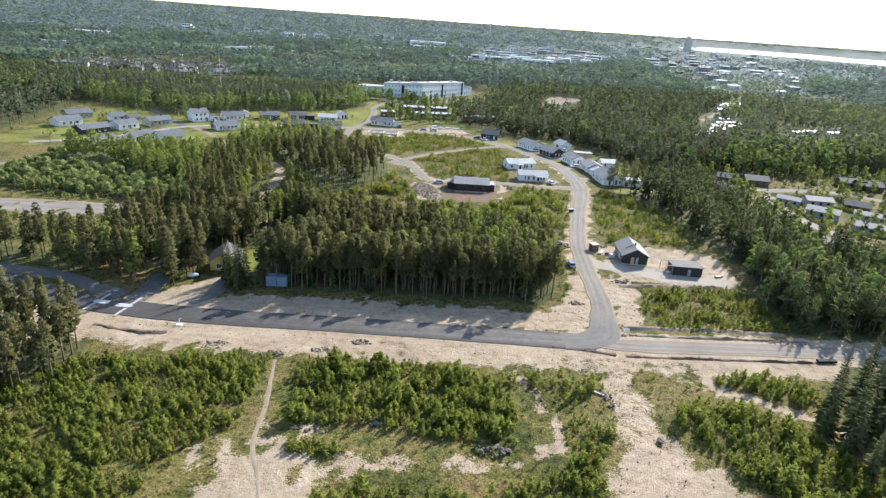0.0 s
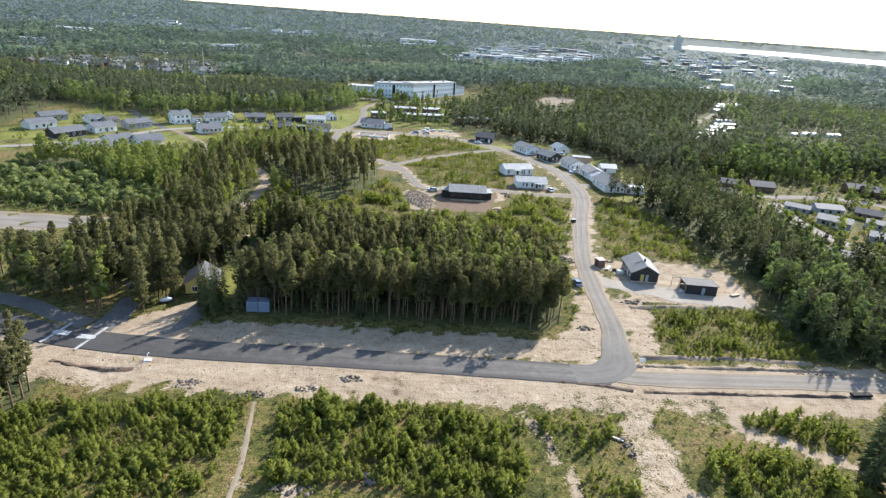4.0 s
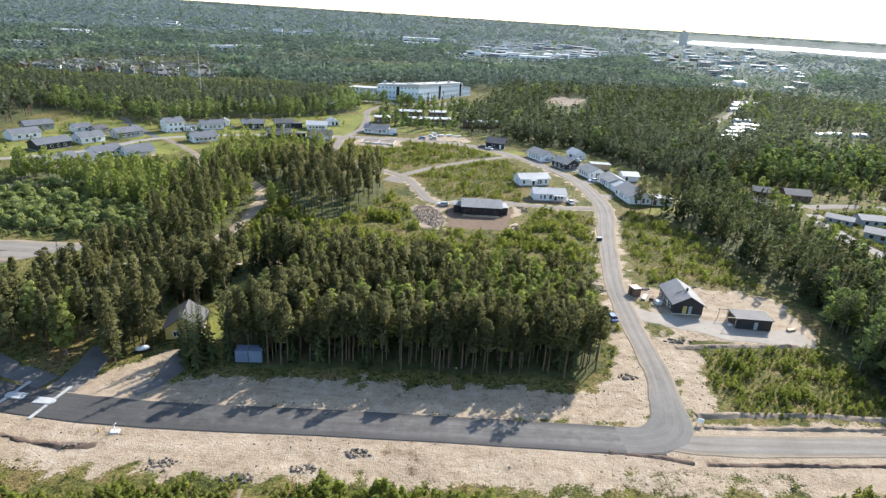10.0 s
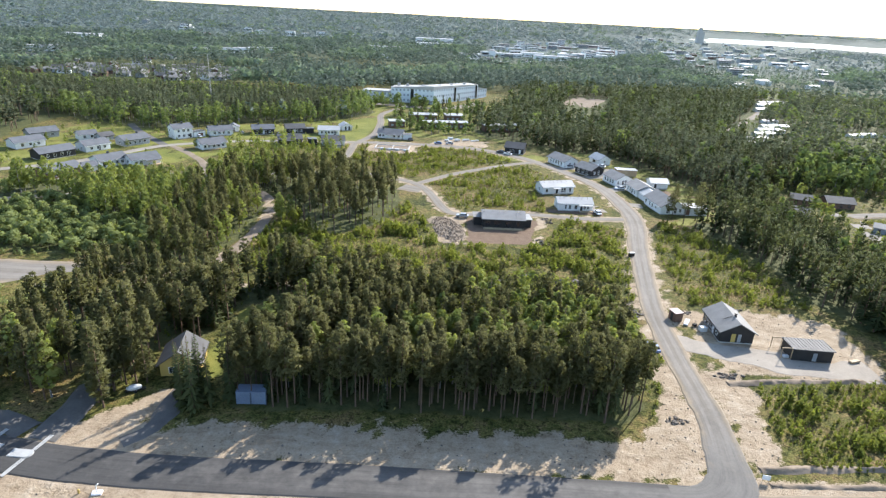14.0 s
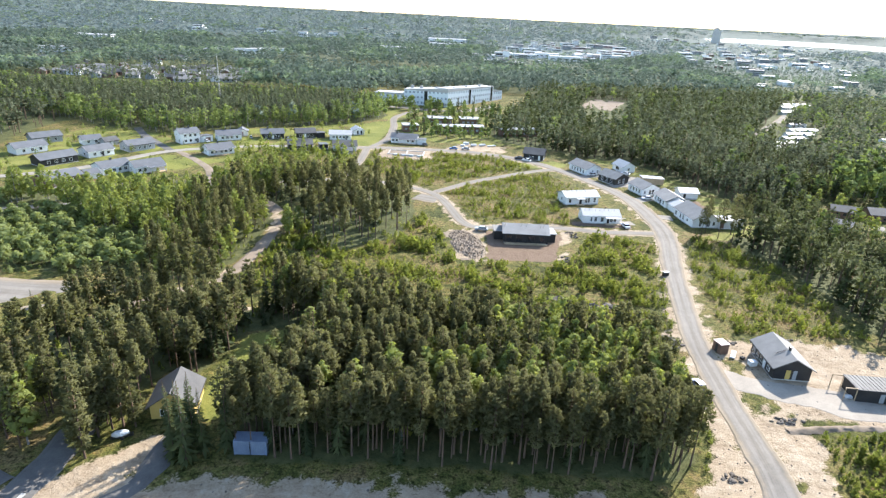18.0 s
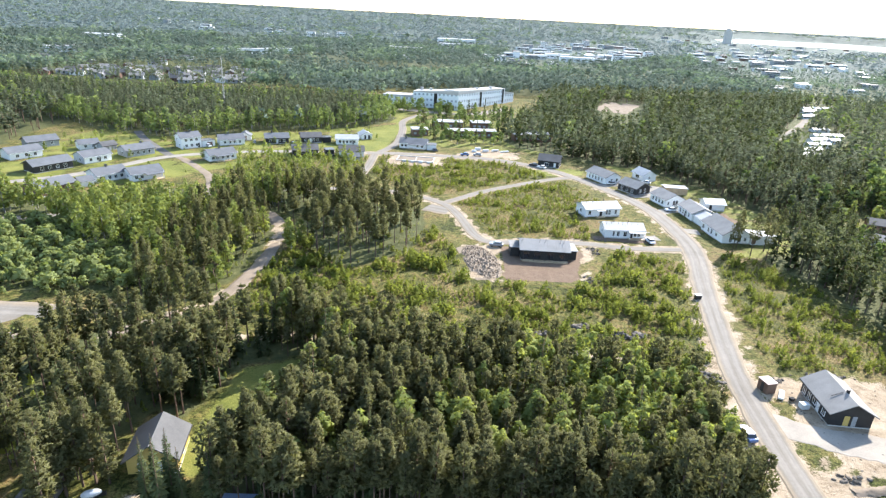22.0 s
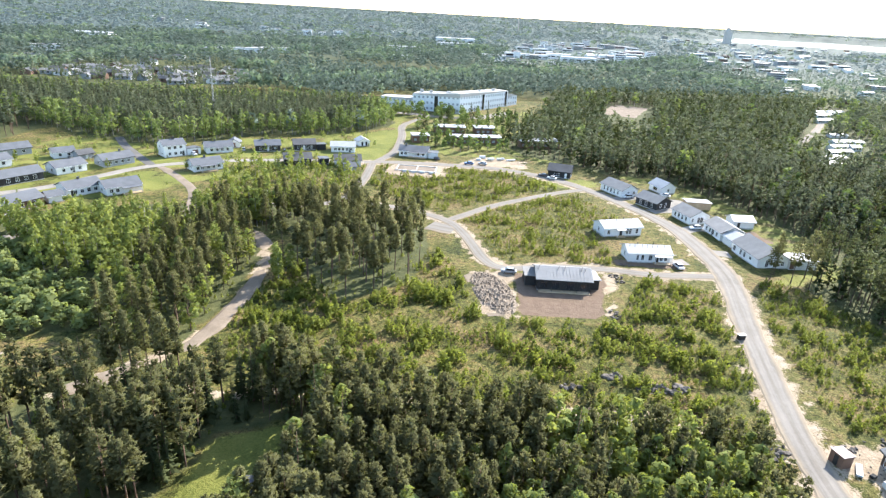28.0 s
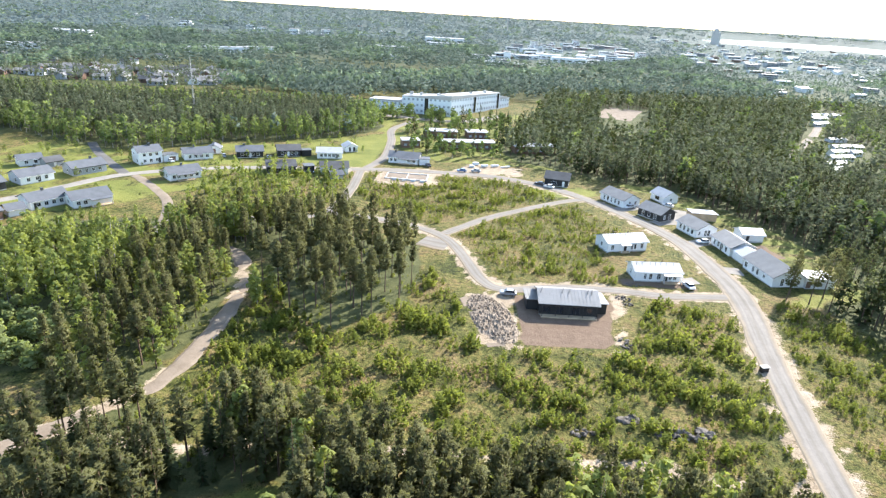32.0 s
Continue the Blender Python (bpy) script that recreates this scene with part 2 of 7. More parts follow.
# ---- small tools ----
def mesh_from(name, V, F, mats, idx=None, smooth=False, normals=None):
    """A mesh from arrays of corners and triangles."""
    V, F = np.asarray(V, np.float32), np.asarray(F, np.int32)
    me = bpy.data.meshes.new(name)
    k = F.shape[1]
    me.vertices.add(len(V))
    me.vertices.foreach_set("co", V.ravel())
    me.loops.add(F.size)
    me.loops.foreach_set("vertex_index", F.ravel())
    me.polygons.add(len(F))
    me.polygons.foreach_set("loop_start", np.arange(0, F.size, k, dtype=np.int32))
    me.polygons.foreach_set("loop_total", np.full(len(F), k, np.int32))
    for m in mats:
        me.materials.append(m)
    if idx is not None:
        me.polygons.foreach_set("material_index", np.asarray(idx, np.int32))
    me.polygons.foreach_set("use_smooth", np.full(len(F), smooth))
    me.update(calc_edges=True)
    if normals is not None:
        me.normals_split_custom_set_from_vertices(np.asarray(normals, np.float32))
    return me


def part(name, bm, mat, parent=None, label=""):
    """Links a bmesh as one mesh object under a thing or a part."""
    me = bpy.data.meshes.new(name)
    bmesh.ops.recalc_face_normals(bm, faces=bm.faces)
    bm.to_mesh(me)
    bm.free()
    me.materials.append(mat)
    ob = new(name, me)
    ob.parent = parent
    return tagged(ob, label)


def thing(name, m, label, category, group="", kind=""):
    ob = new(name)
    ob.matrix_world = m
    return tagged(ob, label, category, group, kind)


def box(x0, x1, y0, y1, z0, z1, bm=None, bevel=0.0):
    bm = bm or bmesh.new()
    made = bmesh.ops.create_cube(bm, size=1.0)
    for v in made["verts"]:
        v.co = Vector((x0 + (v.co.x + 0.5) * (x1 - x0), y0 + (v.co.y + 0.5) * (y1 - y0), z0 + (v.co.z + 0.5) * (z1 - z0)))
    if bevel:
        es = list({e for v in made["verts"] for e in v.link_edges})
        bmesh.ops.bevel(bm, geom=es, offset=bevel, segments=1, affect="EDGES")
    return bm


def tube(p, q, r0, r1, n=8, bm=None):
    bm = bm or bmesh.new()
    p, q = Vector(p), Vector(q)
    d = q - p
    m = Matrix.Translation((p + q) / 2) @ d.to_track_quat("Z", "Y").to_matrix().to_4x4()
    bmesh.ops.create_cone(bm, cap_ends=True, segments=n, radius1=r0, radius2=r1, depth=d.length, matrix=m)
    return bm


def prism(profile, x0, x1):
    """A closed outline in (y, z), drawn out along x."""
    bm = bmesh.new()
    a = [bm.verts.new((x0, y, z)) for y, z in profile]
    b = [bm.verts.new((x1, y, z)) for y, z in profile]
    bm.faces.new(a)
    bm.faces.new(b[::-1])
    for i in range(len(a)):
        j = (i + 1) % len(a)
        bm.faces.new((a[i], b[i], b[j], a[j]))
    return bm


def spline(points, step=1.5):
    """A smooth line through the points, cut at even steps."""
    P = np.array([points[0], *points, points[-1]], float)
    out = []
    for i in range(1, len(P) - 2):
        p0, p1, p2, p3 = P[i - 1:i + 3]
        n = max(2, int(np.linalg.norm(p2 - p1) / step))
        for s in np.arange(n) / n:
            out.append(0.5 * (2 * p1 + (p2 - p0) * s + (2 * p0 - 5 * p1 + 4 * p2 - p3) * s ** 2 + (3 * p1 - p0 - 3 * p2 + p3) * s ** 3))
    out.append(P[-2])
    return np.array(out)


def line_gap(x, y, line):
    """Distance of points from a line of straight pieces."""
    line = np.asarray(line, float)
    best = np.full(np.shape(x), 1e9)
    for a, b in zip(line[:-1], line[1:]):
        d = b - a
        s = np.clip(((x - a[0]) * d[0] + (y - a[1]) * d[1]) / max(d @ d, 1e-9), 0, 1)
        best = np.minimum(best, np.hypot(x - a[0] - s * d[0], y - a[1] - s * d[1]))
    return best


def inside(x, y, poly):
    """Signed distance to a closed outline: positive inside."""
    poly = [tuple(p) for p in poly]
    odd = np.zeros(np.shape(x), bool)
    for (ax, ay), (bx, by) in zip(poly, poly[1:] + poly[:1]):
        if ay != by:
            odd ^= ((ay > y) != (by > y)) & (x < (bx - ax) * (y - ay) / (by - ay) + ax)
    gap = line_gap(x, y, poly + poly[:1])
    return np.where(odd, gap, -gap)


def wavy(x, y, size, seed=0):
    """Smooth noise between about -1 and 1 from a few crossing waves."""
    r = np.random.RandomState(seed)
    v = 0
    for k in range(7):
        a, f, ph = r.rand() * 6.283, (0.6 + 0.25 * k) / size, r.rand() * 6.283
        v = v + np.sin((x * np.cos(a) + y * np.sin(a)) * 6.283 * f + ph + 1.3 * np.sin((x * np.sin(a) - y * np.cos(a)) * 3.1 * f))
    return v / 3.2


# ---- plan ----
MAIN = [(-112, 147), (-96, 140.5), (-80, 135.2), (-65, 132.3), (-47, 130.8), (-20, 130.3), (5, 129.5), (30, 128.4), (40, 128.2)]
NORTH = [(33, 128.3), (39, 128.9), (43.4, 132.2), (45.4, 139), (47.5, 151), (48.9, 172), (51, 193), (56.2, 218), (62, 242), (67, 261), (68.8, 275), (68.4, 297), (65, 315), (53.5, 340), (35.3, 366), (13, 380.5), (-11.5, 384), (-38, 383.5), (-54, 380.5)]
EAST = [(42, 128.4), (48, 127.6), (62, 128), (80, 128.6), (97, 129), (125, 128)]
RING = [(68.5, 268), (49, 266.3), (34.2, 268), (18, 268), (3.8, 265), (-2.2, 271), (-7.2, 289), (-13, 302.6), (-23.5, 311), (-38, 317), (-52, 320)]
LINK = [(-12.5, 305), (5.5, 326), (32, 347.5), (44, 354)]
WEST = [(-50, 384), (-49.7, 351), (-52.8, 323), (-63, 313), (-88, 306.5), (-101, 292.5), (-136, 269), (-190, 245)]
STREET = [(-52, 381), (-78, 378), (-110.6, 370), (-139.6, 353), (-152, 333), (-164, 312), (-190, 292)]
SIDE = [(-139.6, 353), (-155, 370), (-170, 388), (-181, 404)]
SPUR = [(-136, 352), (-129.5, 346), (-110, 322), (-101, 296)]
SCHOOL = [(-48, 384), (-42, 408), (-42, 445), (-44, 482), (-30, 520)]
TRACK = [(-82, 196), (-72, 207), (-66, 215), (-63.3, 229), (-62.8, 246), (-63, 260), (-67.5, 272), (-73, 281), (-80, 284)]
FOOT = [(-29.5, 114), (-27.2, 98), (-26.6, 88), (-22.5, 76), (-20, 55)]
LOOP = [(-26, 79), (-21.8, 81.2), (-7.4, 85.6), (3, 85.5), (12, 85), (20, 87.5), (25.2, 91.2), (26.4, 99), (23.5, 106), (18, 116)]
EASTTRACK = [(47, 119), (56.6, 115.4), (64.6, 109.8), (71, 106.2), (77.8, 102.5), (82, 96)]
YARD = [(-66, 138), (-58, 144), (-53, 150)]
OLDROAD = [(-68.5, 137), (-67.6, 143), (-68.2, 150), (-69.5, 158), (-72, 166)]
FOREST = [(-42, 148), (31, 147.5), (35.5, 152), (37, 170), (39, 188), (34, 187), (24, 187), (4, 189), (-16, 192), (-33, 200), (-46, 206), (-49, 199), (-35, 190), (-33, 180), (-39, 168), (-43, 159), (-42.5, 151.5)]
CLUMP = [(-60, 258), (-38, 238), (-22, 254), (-18, 270), (-21, 292), (-34, 298), (-52, 302), (-58, 290)]
BELT = [(-68, 212), (-66, 236), (-65, 262), (-75, 282), (-93, 272), (-90, 240), (-86, 214)]
OLDWOOD = [(-130, 152), (-80, 160), (-64, 164), (-60, 172), (-51, 180), (-50, 196), (-66, 208), (-84, 202), (-92, 182), (-97, 166), (-130, 162)]
LEAFY = [(-93, 272), (-75, 284), (-62, 306), (-76, 309), (-92, 303), (-114, 304), (-134, 297), (-168, 276), (-165, 222), (-108, 214), (-88, 218)]
RIGHTWOOD = [(93, 138), (95, 160), (103, 184), (98, 200), (98, 222), (95, 244), (89, 260), (92, 268), (108, 268), (111, 300), (108, 325), (97, 352), (84, 380), (60, 384), (44, 402), (24, 412), (16, 440), (34, 500), (56, 560), (76, 650), (330, 700), (200, 460), (172, 345), (140, 318), (136, 240), (132, 190), (180, 150), (170, 134)]
EASTWOOD = [(172, 345), (200, 460), (330, 700), (480, 640), (430, 420), (420, 150), (262, 190), (262, 335)]
WESTWOOD = [(-232, 440), (-216, 300), (-190, 258), (-250, 205), (-430, 205), (-430, 430), (-335, 470)]
NORTHWOOD = [(-170, 392), (-147, 399), (-115, 428), (-85, 438), (-60, 460), (-50, 484), (-60, 525), (-100, 540), (-200, 528), (-300, 532), (-420, 545), (-330, 470), (-210, 410)]
NEARLEFT = [(-69, 118), (-67, 100), (-72, 86), (-84, 80), (-130, 96), (-120, 124), (-84, 122)]
NEARRIGHT = [(80, 84), (83, 99), (89, 111), (96, 122), (175, 122), (190, 60), (88, 64)]
THICKET = [(-68, 110), (-30, 115.5), (-31, 92), (-40, 84), (-40, 68), (-84, 68), (-80, 90)]
THICKET2 = [(-25, 114.5), (-10, 114), (4, 114), (12, 111), (18, 105), (20, 96), (14, 91), (3, 91), (-8, 95), (-22, 93.5)]
THICKET3 = [(-14, 78), (14, 80), (24, 84), (31, 92), (31, 78), (30, 68), (-18, 68)]
THICKET4 = [(51, 106), (63, 106), (72, 98), (80, 84), (82, 70), (60, 70), (56, 84), (49, 98)]
THICKET5 = [(58, 112), (66, 118), (80, 118), (82, 108), (72, 104)]
RIGHTPLOT = [(61, 160), (91, 163), (93, 138), (60, 136), (57, 146)]
STRIP = [(60, 198), (94, 197), (95, 222), (92, 243), (86, 260), (80, 268), (72, 258), (66, 236)]
CLEAR = [(-58, 210), (-34, 196), (4, 184), (40, 186), (48, 200), (58, 238), (62, 256), (40, 262), (30, 236), (-4, 232), (-10, 262), (-18, 280), (-24, 250), (-38, 234), (-58, 250)]
RINGIN = [(-4, 295), (2, 272), (20, 272), (36, 272), (38, 292), (52, 306), (38, 346), (8, 324), (-9, 305)]
RINGTOP = [(-18, 312), (4, 330), (32, 352), (30, 362), (10, 374), (-14, 378), (-46, 374), (-46, 340)]
GREEN = [(-50, 376), (-78, 373), (-106, 366), (-106, 330), (-100, 300), (-88, 309), (-62, 316), (-54, 328)]
SUBURB = [(136, 320), (140, 318), (172, 345), (260, 335), (250, 190), (160, 160), (134, 190)]
SUBHOMES = [(162, 265, -38), (175, 265, -8), (166, 246, -38), (190, 260, -34), (185, 246, -34), (216, 306, -6), (163, 298, -8), (150, 301, -20), (138, 284, -40), (174, 227, -36), (142, 205, -36)]
SUBSTREET = [(157, 288), (158, 278), (154, 258), (153, 240), (156, 226), (164, 206), (176, 186)]
SUBLANE = [(157, 284), (172, 288), (190, 290), (206, 286), (222, 272), (240, 250)]
BUILTUP = [(-44, 392), (-20, 396), (-20, 420), (-46, 470)]
HOMES = [(-200, 424), (-160, 390), (-115, 422), (-60, 455), (-50, 400), (-44, 380), (-52, 360), (-112, 335), (-136, 295), (-220, 280)]
FIELDGAP = [(84, 488), (112, 490), (154, 626), (118, 626), (100, 572)]
ROWGAP2 = [(226, 398), (262, 394), (330, 486), (278, 492)]
ROWGAP3 = [(183, 456), (192, 454), (262, 556), (300, 604), (335, 655), (300, 660), (276, 602), (250, 562)]
ROWGAP = [(176, 410), (194, 408), (222, 444), (258, 494), (258, 508), (228, 506), (200, 462)]
CLUMPBACK = [(-94, 288), (-78, 281), (-66, 282), (-54, 285), (-40, 298), (-46, 312), (-60, 307), (-80, 302)]
VERGE = [(-82, 156), (-79, 164), (-77, 178), (-73.6, 190.5), (-66, 198), (-57, 198)]
LAWNSIDE = [(-62, 172), (-54, 168), (-53, 187), (-60, 192)]
LAWNTOP = [(-52, 187.5), (-35, 193), (-33, 198.5), (-50, 201)]
TOWNC = [(40, 960), (170, 1000), (360, 1260), (430, 1720), (250, 1760), (90, 1350)]
TOWNE = [(330, 700), (470, 780), (700, 1150), (900, 1750), (620, 1800), (420, 1250)]
TOWNS = [(700, 1800), (1000, 1800), (1500, 2500), (1150, 2750), (560, 2450)]
PLOT = [(4.5, 236), (25.5, 236), (32, 262), (6, 262.5)]
SITE = [(56, 196), (58, 166), (76, 163), (94, 166), (96, 190), (86, 194)]
SANDSOUTH = [(42, 122), (38, 112), (37, 103), (35, 93), (31, 80), (28, 66), (26, 40), (62, 40), (58, 66), (53, 84), (48, 95), (45, 106), (46, 114), (50, 121)]


def near_sand(x, y):
    """How bare and sandy the ground is, 0 to 1."""
    w = 1.6 * wavy(x, y, 9, 3) + 0.9 * wavy(x, y, 3.1, 4)
    v = np.clip((6.5 + 3.0 * (x > -100) - line_gap(x, y - 0.5 * 0, MAIN) + w) / 2.5, 0, 1)
    south = np.clip((11.5 - line_gap(x, y, [(-96, 128), (-60, 123), (30, 122), (60, 122), (90, 124)]) + w) / 2.5 - 1.6, 0, 1)
    north = np.clip((7.6 - line_gap(x, y, [(-66, 137.4), (-48, 137.2), (-40, 138.2), (36, 137.6), (44, 150)]) + w) / 2.5 - 0.4, 0, 1)
    v = np.maximum.reduce([v * 0.0 + south, north, v * (y < 131)])
    side = np.clip((5.5 - line_gap(x, y, NORTH[1:9]) + 1.2 * w) / 2.6, 0, 0.85)
    far = np.clip((5.2 - line_gap(x, y, NORTH[8:]) + 0.8 * w) / 2.2, 0, 0.8)
    ring = np.clip((3.6 - line_gap(x, y, RING) + 0.5 * w) / 1.2, 0, 1)
    v = np.maximum.reduce([v, side, far, ring])
    for line, half in ((FOOT, 0.9), (LOOP, 1.5), (EASTTRACK, 2.4), (EAST, 7.0), (YARD, 4.0), (TRACK, 2.0), ([(-80, 202), (-66, 199.7), (-57, 198), (-40, 200.5), (-20, 200), (-6, 199), (7, 198.4), (16.5, 200.6), (29, 197.4), (44, 195)], 1.8)):
        v = np.maximum(v, np.clip((half - line_gap(x, y, line) + 0.5 * w) / 1.2, 0, 0.85 if line in (LOOP, EASTTRACK) else 1))
    patch = np.clip((inside(x, y, [(-33, 70), (-34, 85), (-27, 90), (-20, 91), (-10, 86), (-14, 74)]) + 2.2 * w) / 3.0, 0, 0.9)
    v = np.maximum(v, patch)
    for poly in (SITE, SANDSOUTH, [(37, 140), (46, 140), (47, 168), (42, 168)], [(49, 136), (56, 137), (57, 148), (61, 158), (60, 168), (52, 168)], [(-42, 360), (-16, 362), (-14, 382), (-42, 382)], [(-12, 386), (24, 384), (22, 400), (2, 407)], [(-4, 236), (5, 234), (6, 263), (-6, 262)], [(27, 236), (36, 264), (31, 266)]):
        v = np.maximum(v, np.clip((inside(x, y, poly) + 0.9 * w + 0.6) / 1.8, 0, 1))
    return v * np.where((y < 121) & (x > 26) & (x < 60), np.clip(0.7 + 0.18 * wavy(x, y, 7, 27) + np.clip((94 - y) / 30, 0, 0.3), 0, 1), 1.0)


def near_lawn(x, y):
    v = np.clip((inside(x, y, HOMES) + 2) / 4, 0, 1) * np.clip(0.62 + 0.5 * wavy(x, y, 24, 17), 0, 1)
    v = np.maximum(v, np.clip((inside(x, y, [(-52, 158), (-51, 186), (-36, 192), (-33, 184), (-46, 166), (-46, 156)]) + 1.0) / 2, 0, 1))
    v = np.maximum(v, np.clip((inside(x, y, [(-60, 385), (-46, 390), (-44, 470), (-62, 450)]) + 1.0) / 2, 0, 1))
    for poly in ([(78, 262), (108, 268), (116, 300), (112, 328), (100, 354), (84, 384), (62, 386), (66, 372), (84, 344), (90, 312), (86, 280)], [(-40, 404), (44, 400), (64, 470), (70, 560), (-66, 545), (-50, 450)]):
        v = np.maximum(v, np.clip((inside(x, y, poly) + 1.0) / 3, 0, 1) * np.clip(0.55 + 0.5 * wavy(x, y, 13, 18), 0, 1))
    for line in ([(30, 360), (46, 364)],):
        v = np.maximum(v, np.clip((7 - line_gap(x, y, line) + wavy(x, y, 8, 9)) / 2, 0, 1))
    return v


def rise(x, y):
    """Height of the ground: small bumps near, a slow rise towards the horizon."""
    d = np.hypot(x, y - 60)
    back = np.clip((d - 1500) / 3400, 0, None) * 31
    ang = np.degrees(np.arctan2(x, y - 60))
    bay = np.clip((ang - 20.4) / 2, 0, 1) * np.clip((d - 3200) / 200, 0, 1) * np.clip((4600 - d) / 100, 0, 1)
    back = back * (1 - np.clip((ang - 18) / 3, 0, 1) * (d < 3700))
    return back * (1 - bay) - 6 * bay


WOOD_FLOOR = [CLUMPBACK, LAWNSIDE, LAWNTOP, EASTWOOD, WESTWOOD, FOREST, CLUMP, BELT, OLDWOOD, LEAFY, RIGHTWOOD, NORTHWOOD, NEARLEFT, NEARRIGHT]

# ---- ground ----
def steps(lo, hi, fine, out_lo, out_hi, grow=1.13):
    mid = list(np.arange(lo, hi + 0.01, fine))
    up, d = [], fine
    while (up[-1] if up else hi) < out_hi:
        d *= grow
        up.append((up[-1] if up else hi) + d)
    down, d = [], fine
    while (down[-1] if down else lo) > out_lo:
        d *= grow
        down.append((down[-1] if down else lo) - d)
    return np.array(down[::-1] + mid + up)


def make_ground():
    xs, ys = steps(-180, 170, 2.1, -5200, 5200), steps(55, 405, 2.1, -900, 5200)
    X, Y = np.meshgrid(xs, ys)
    x, y = X.ravel(), Y.ravel()
    gap = np.minimum.reduce([line_gap(x, y, r) for r in (MAIN, NORTH, EAST, RING, LINK, WEST, STREET, SIDE, SPUR, SCHOOL, FOOT)])
    calm = np.clip((gap - 5) / 8, 0, 1)
    sand = near_sand(x, y)
    for poly in (HOMES, PLOT, SITE):
        calm = np.minimum(calm, np.clip(-inside(x, y, poly) / 5, 0, 1))
    z = rise(x, y) + calm * (0.28 * wavy(x, y, 23, 11) + 0.12 * wavy(x, y, 6, 12) - 0.1) * (np.abs(x) < 400)
    wood = np.maximum.reduce([np.clip((inside(x, y, p) + 2 + wavy(x, y, 8, 5)) / 4, 0, 1) for p in WOOD_FLOOR])
    wood = np.maximum(wood, np.clip((np.hypot(x, y - 60) - 560) / 60, 0, 1))
    soil = np.maximum.reduce([np.clip((inside(x, y, q) + 0.3 * wavy(x, y, 3, 6)) / 0.8, 0, 1) for q in (PLOT, [(37, 271.5), (58, 271), (58, 277), (38, 277)], [(82, 296), (98, 300), (97, 312), (84, 308)])])
    nx, ny = len(xs), len(ys)
    i = (np.arange(ny - 1)[:, None] * nx + np.arange(nx - 1)[None, :]).ravel()
    F = np.stack([i, i + 1, i + nx + 1, i + nx], 1)
    me = mesh_from("ground", np.stack([x, y, z], 1), F, [M_GROUND], smooth=True)
    for name, values in (("sand", sand), ("lawn", near_lawn(x, y)), ("wood", wood), ("soil", soil), ("hazed_canopy", np.clip((np.hypot(x, y - 60) - 800) / 400, 0, 1))):
        me.attributes.new(name, "FLOAT", "POINT").data.foreach_set("value", values.astype(np.float32))
    tagged(new("ground", me), "grassy clearing and bare sandy ground reaching the horizon", "ground", kind="structure")


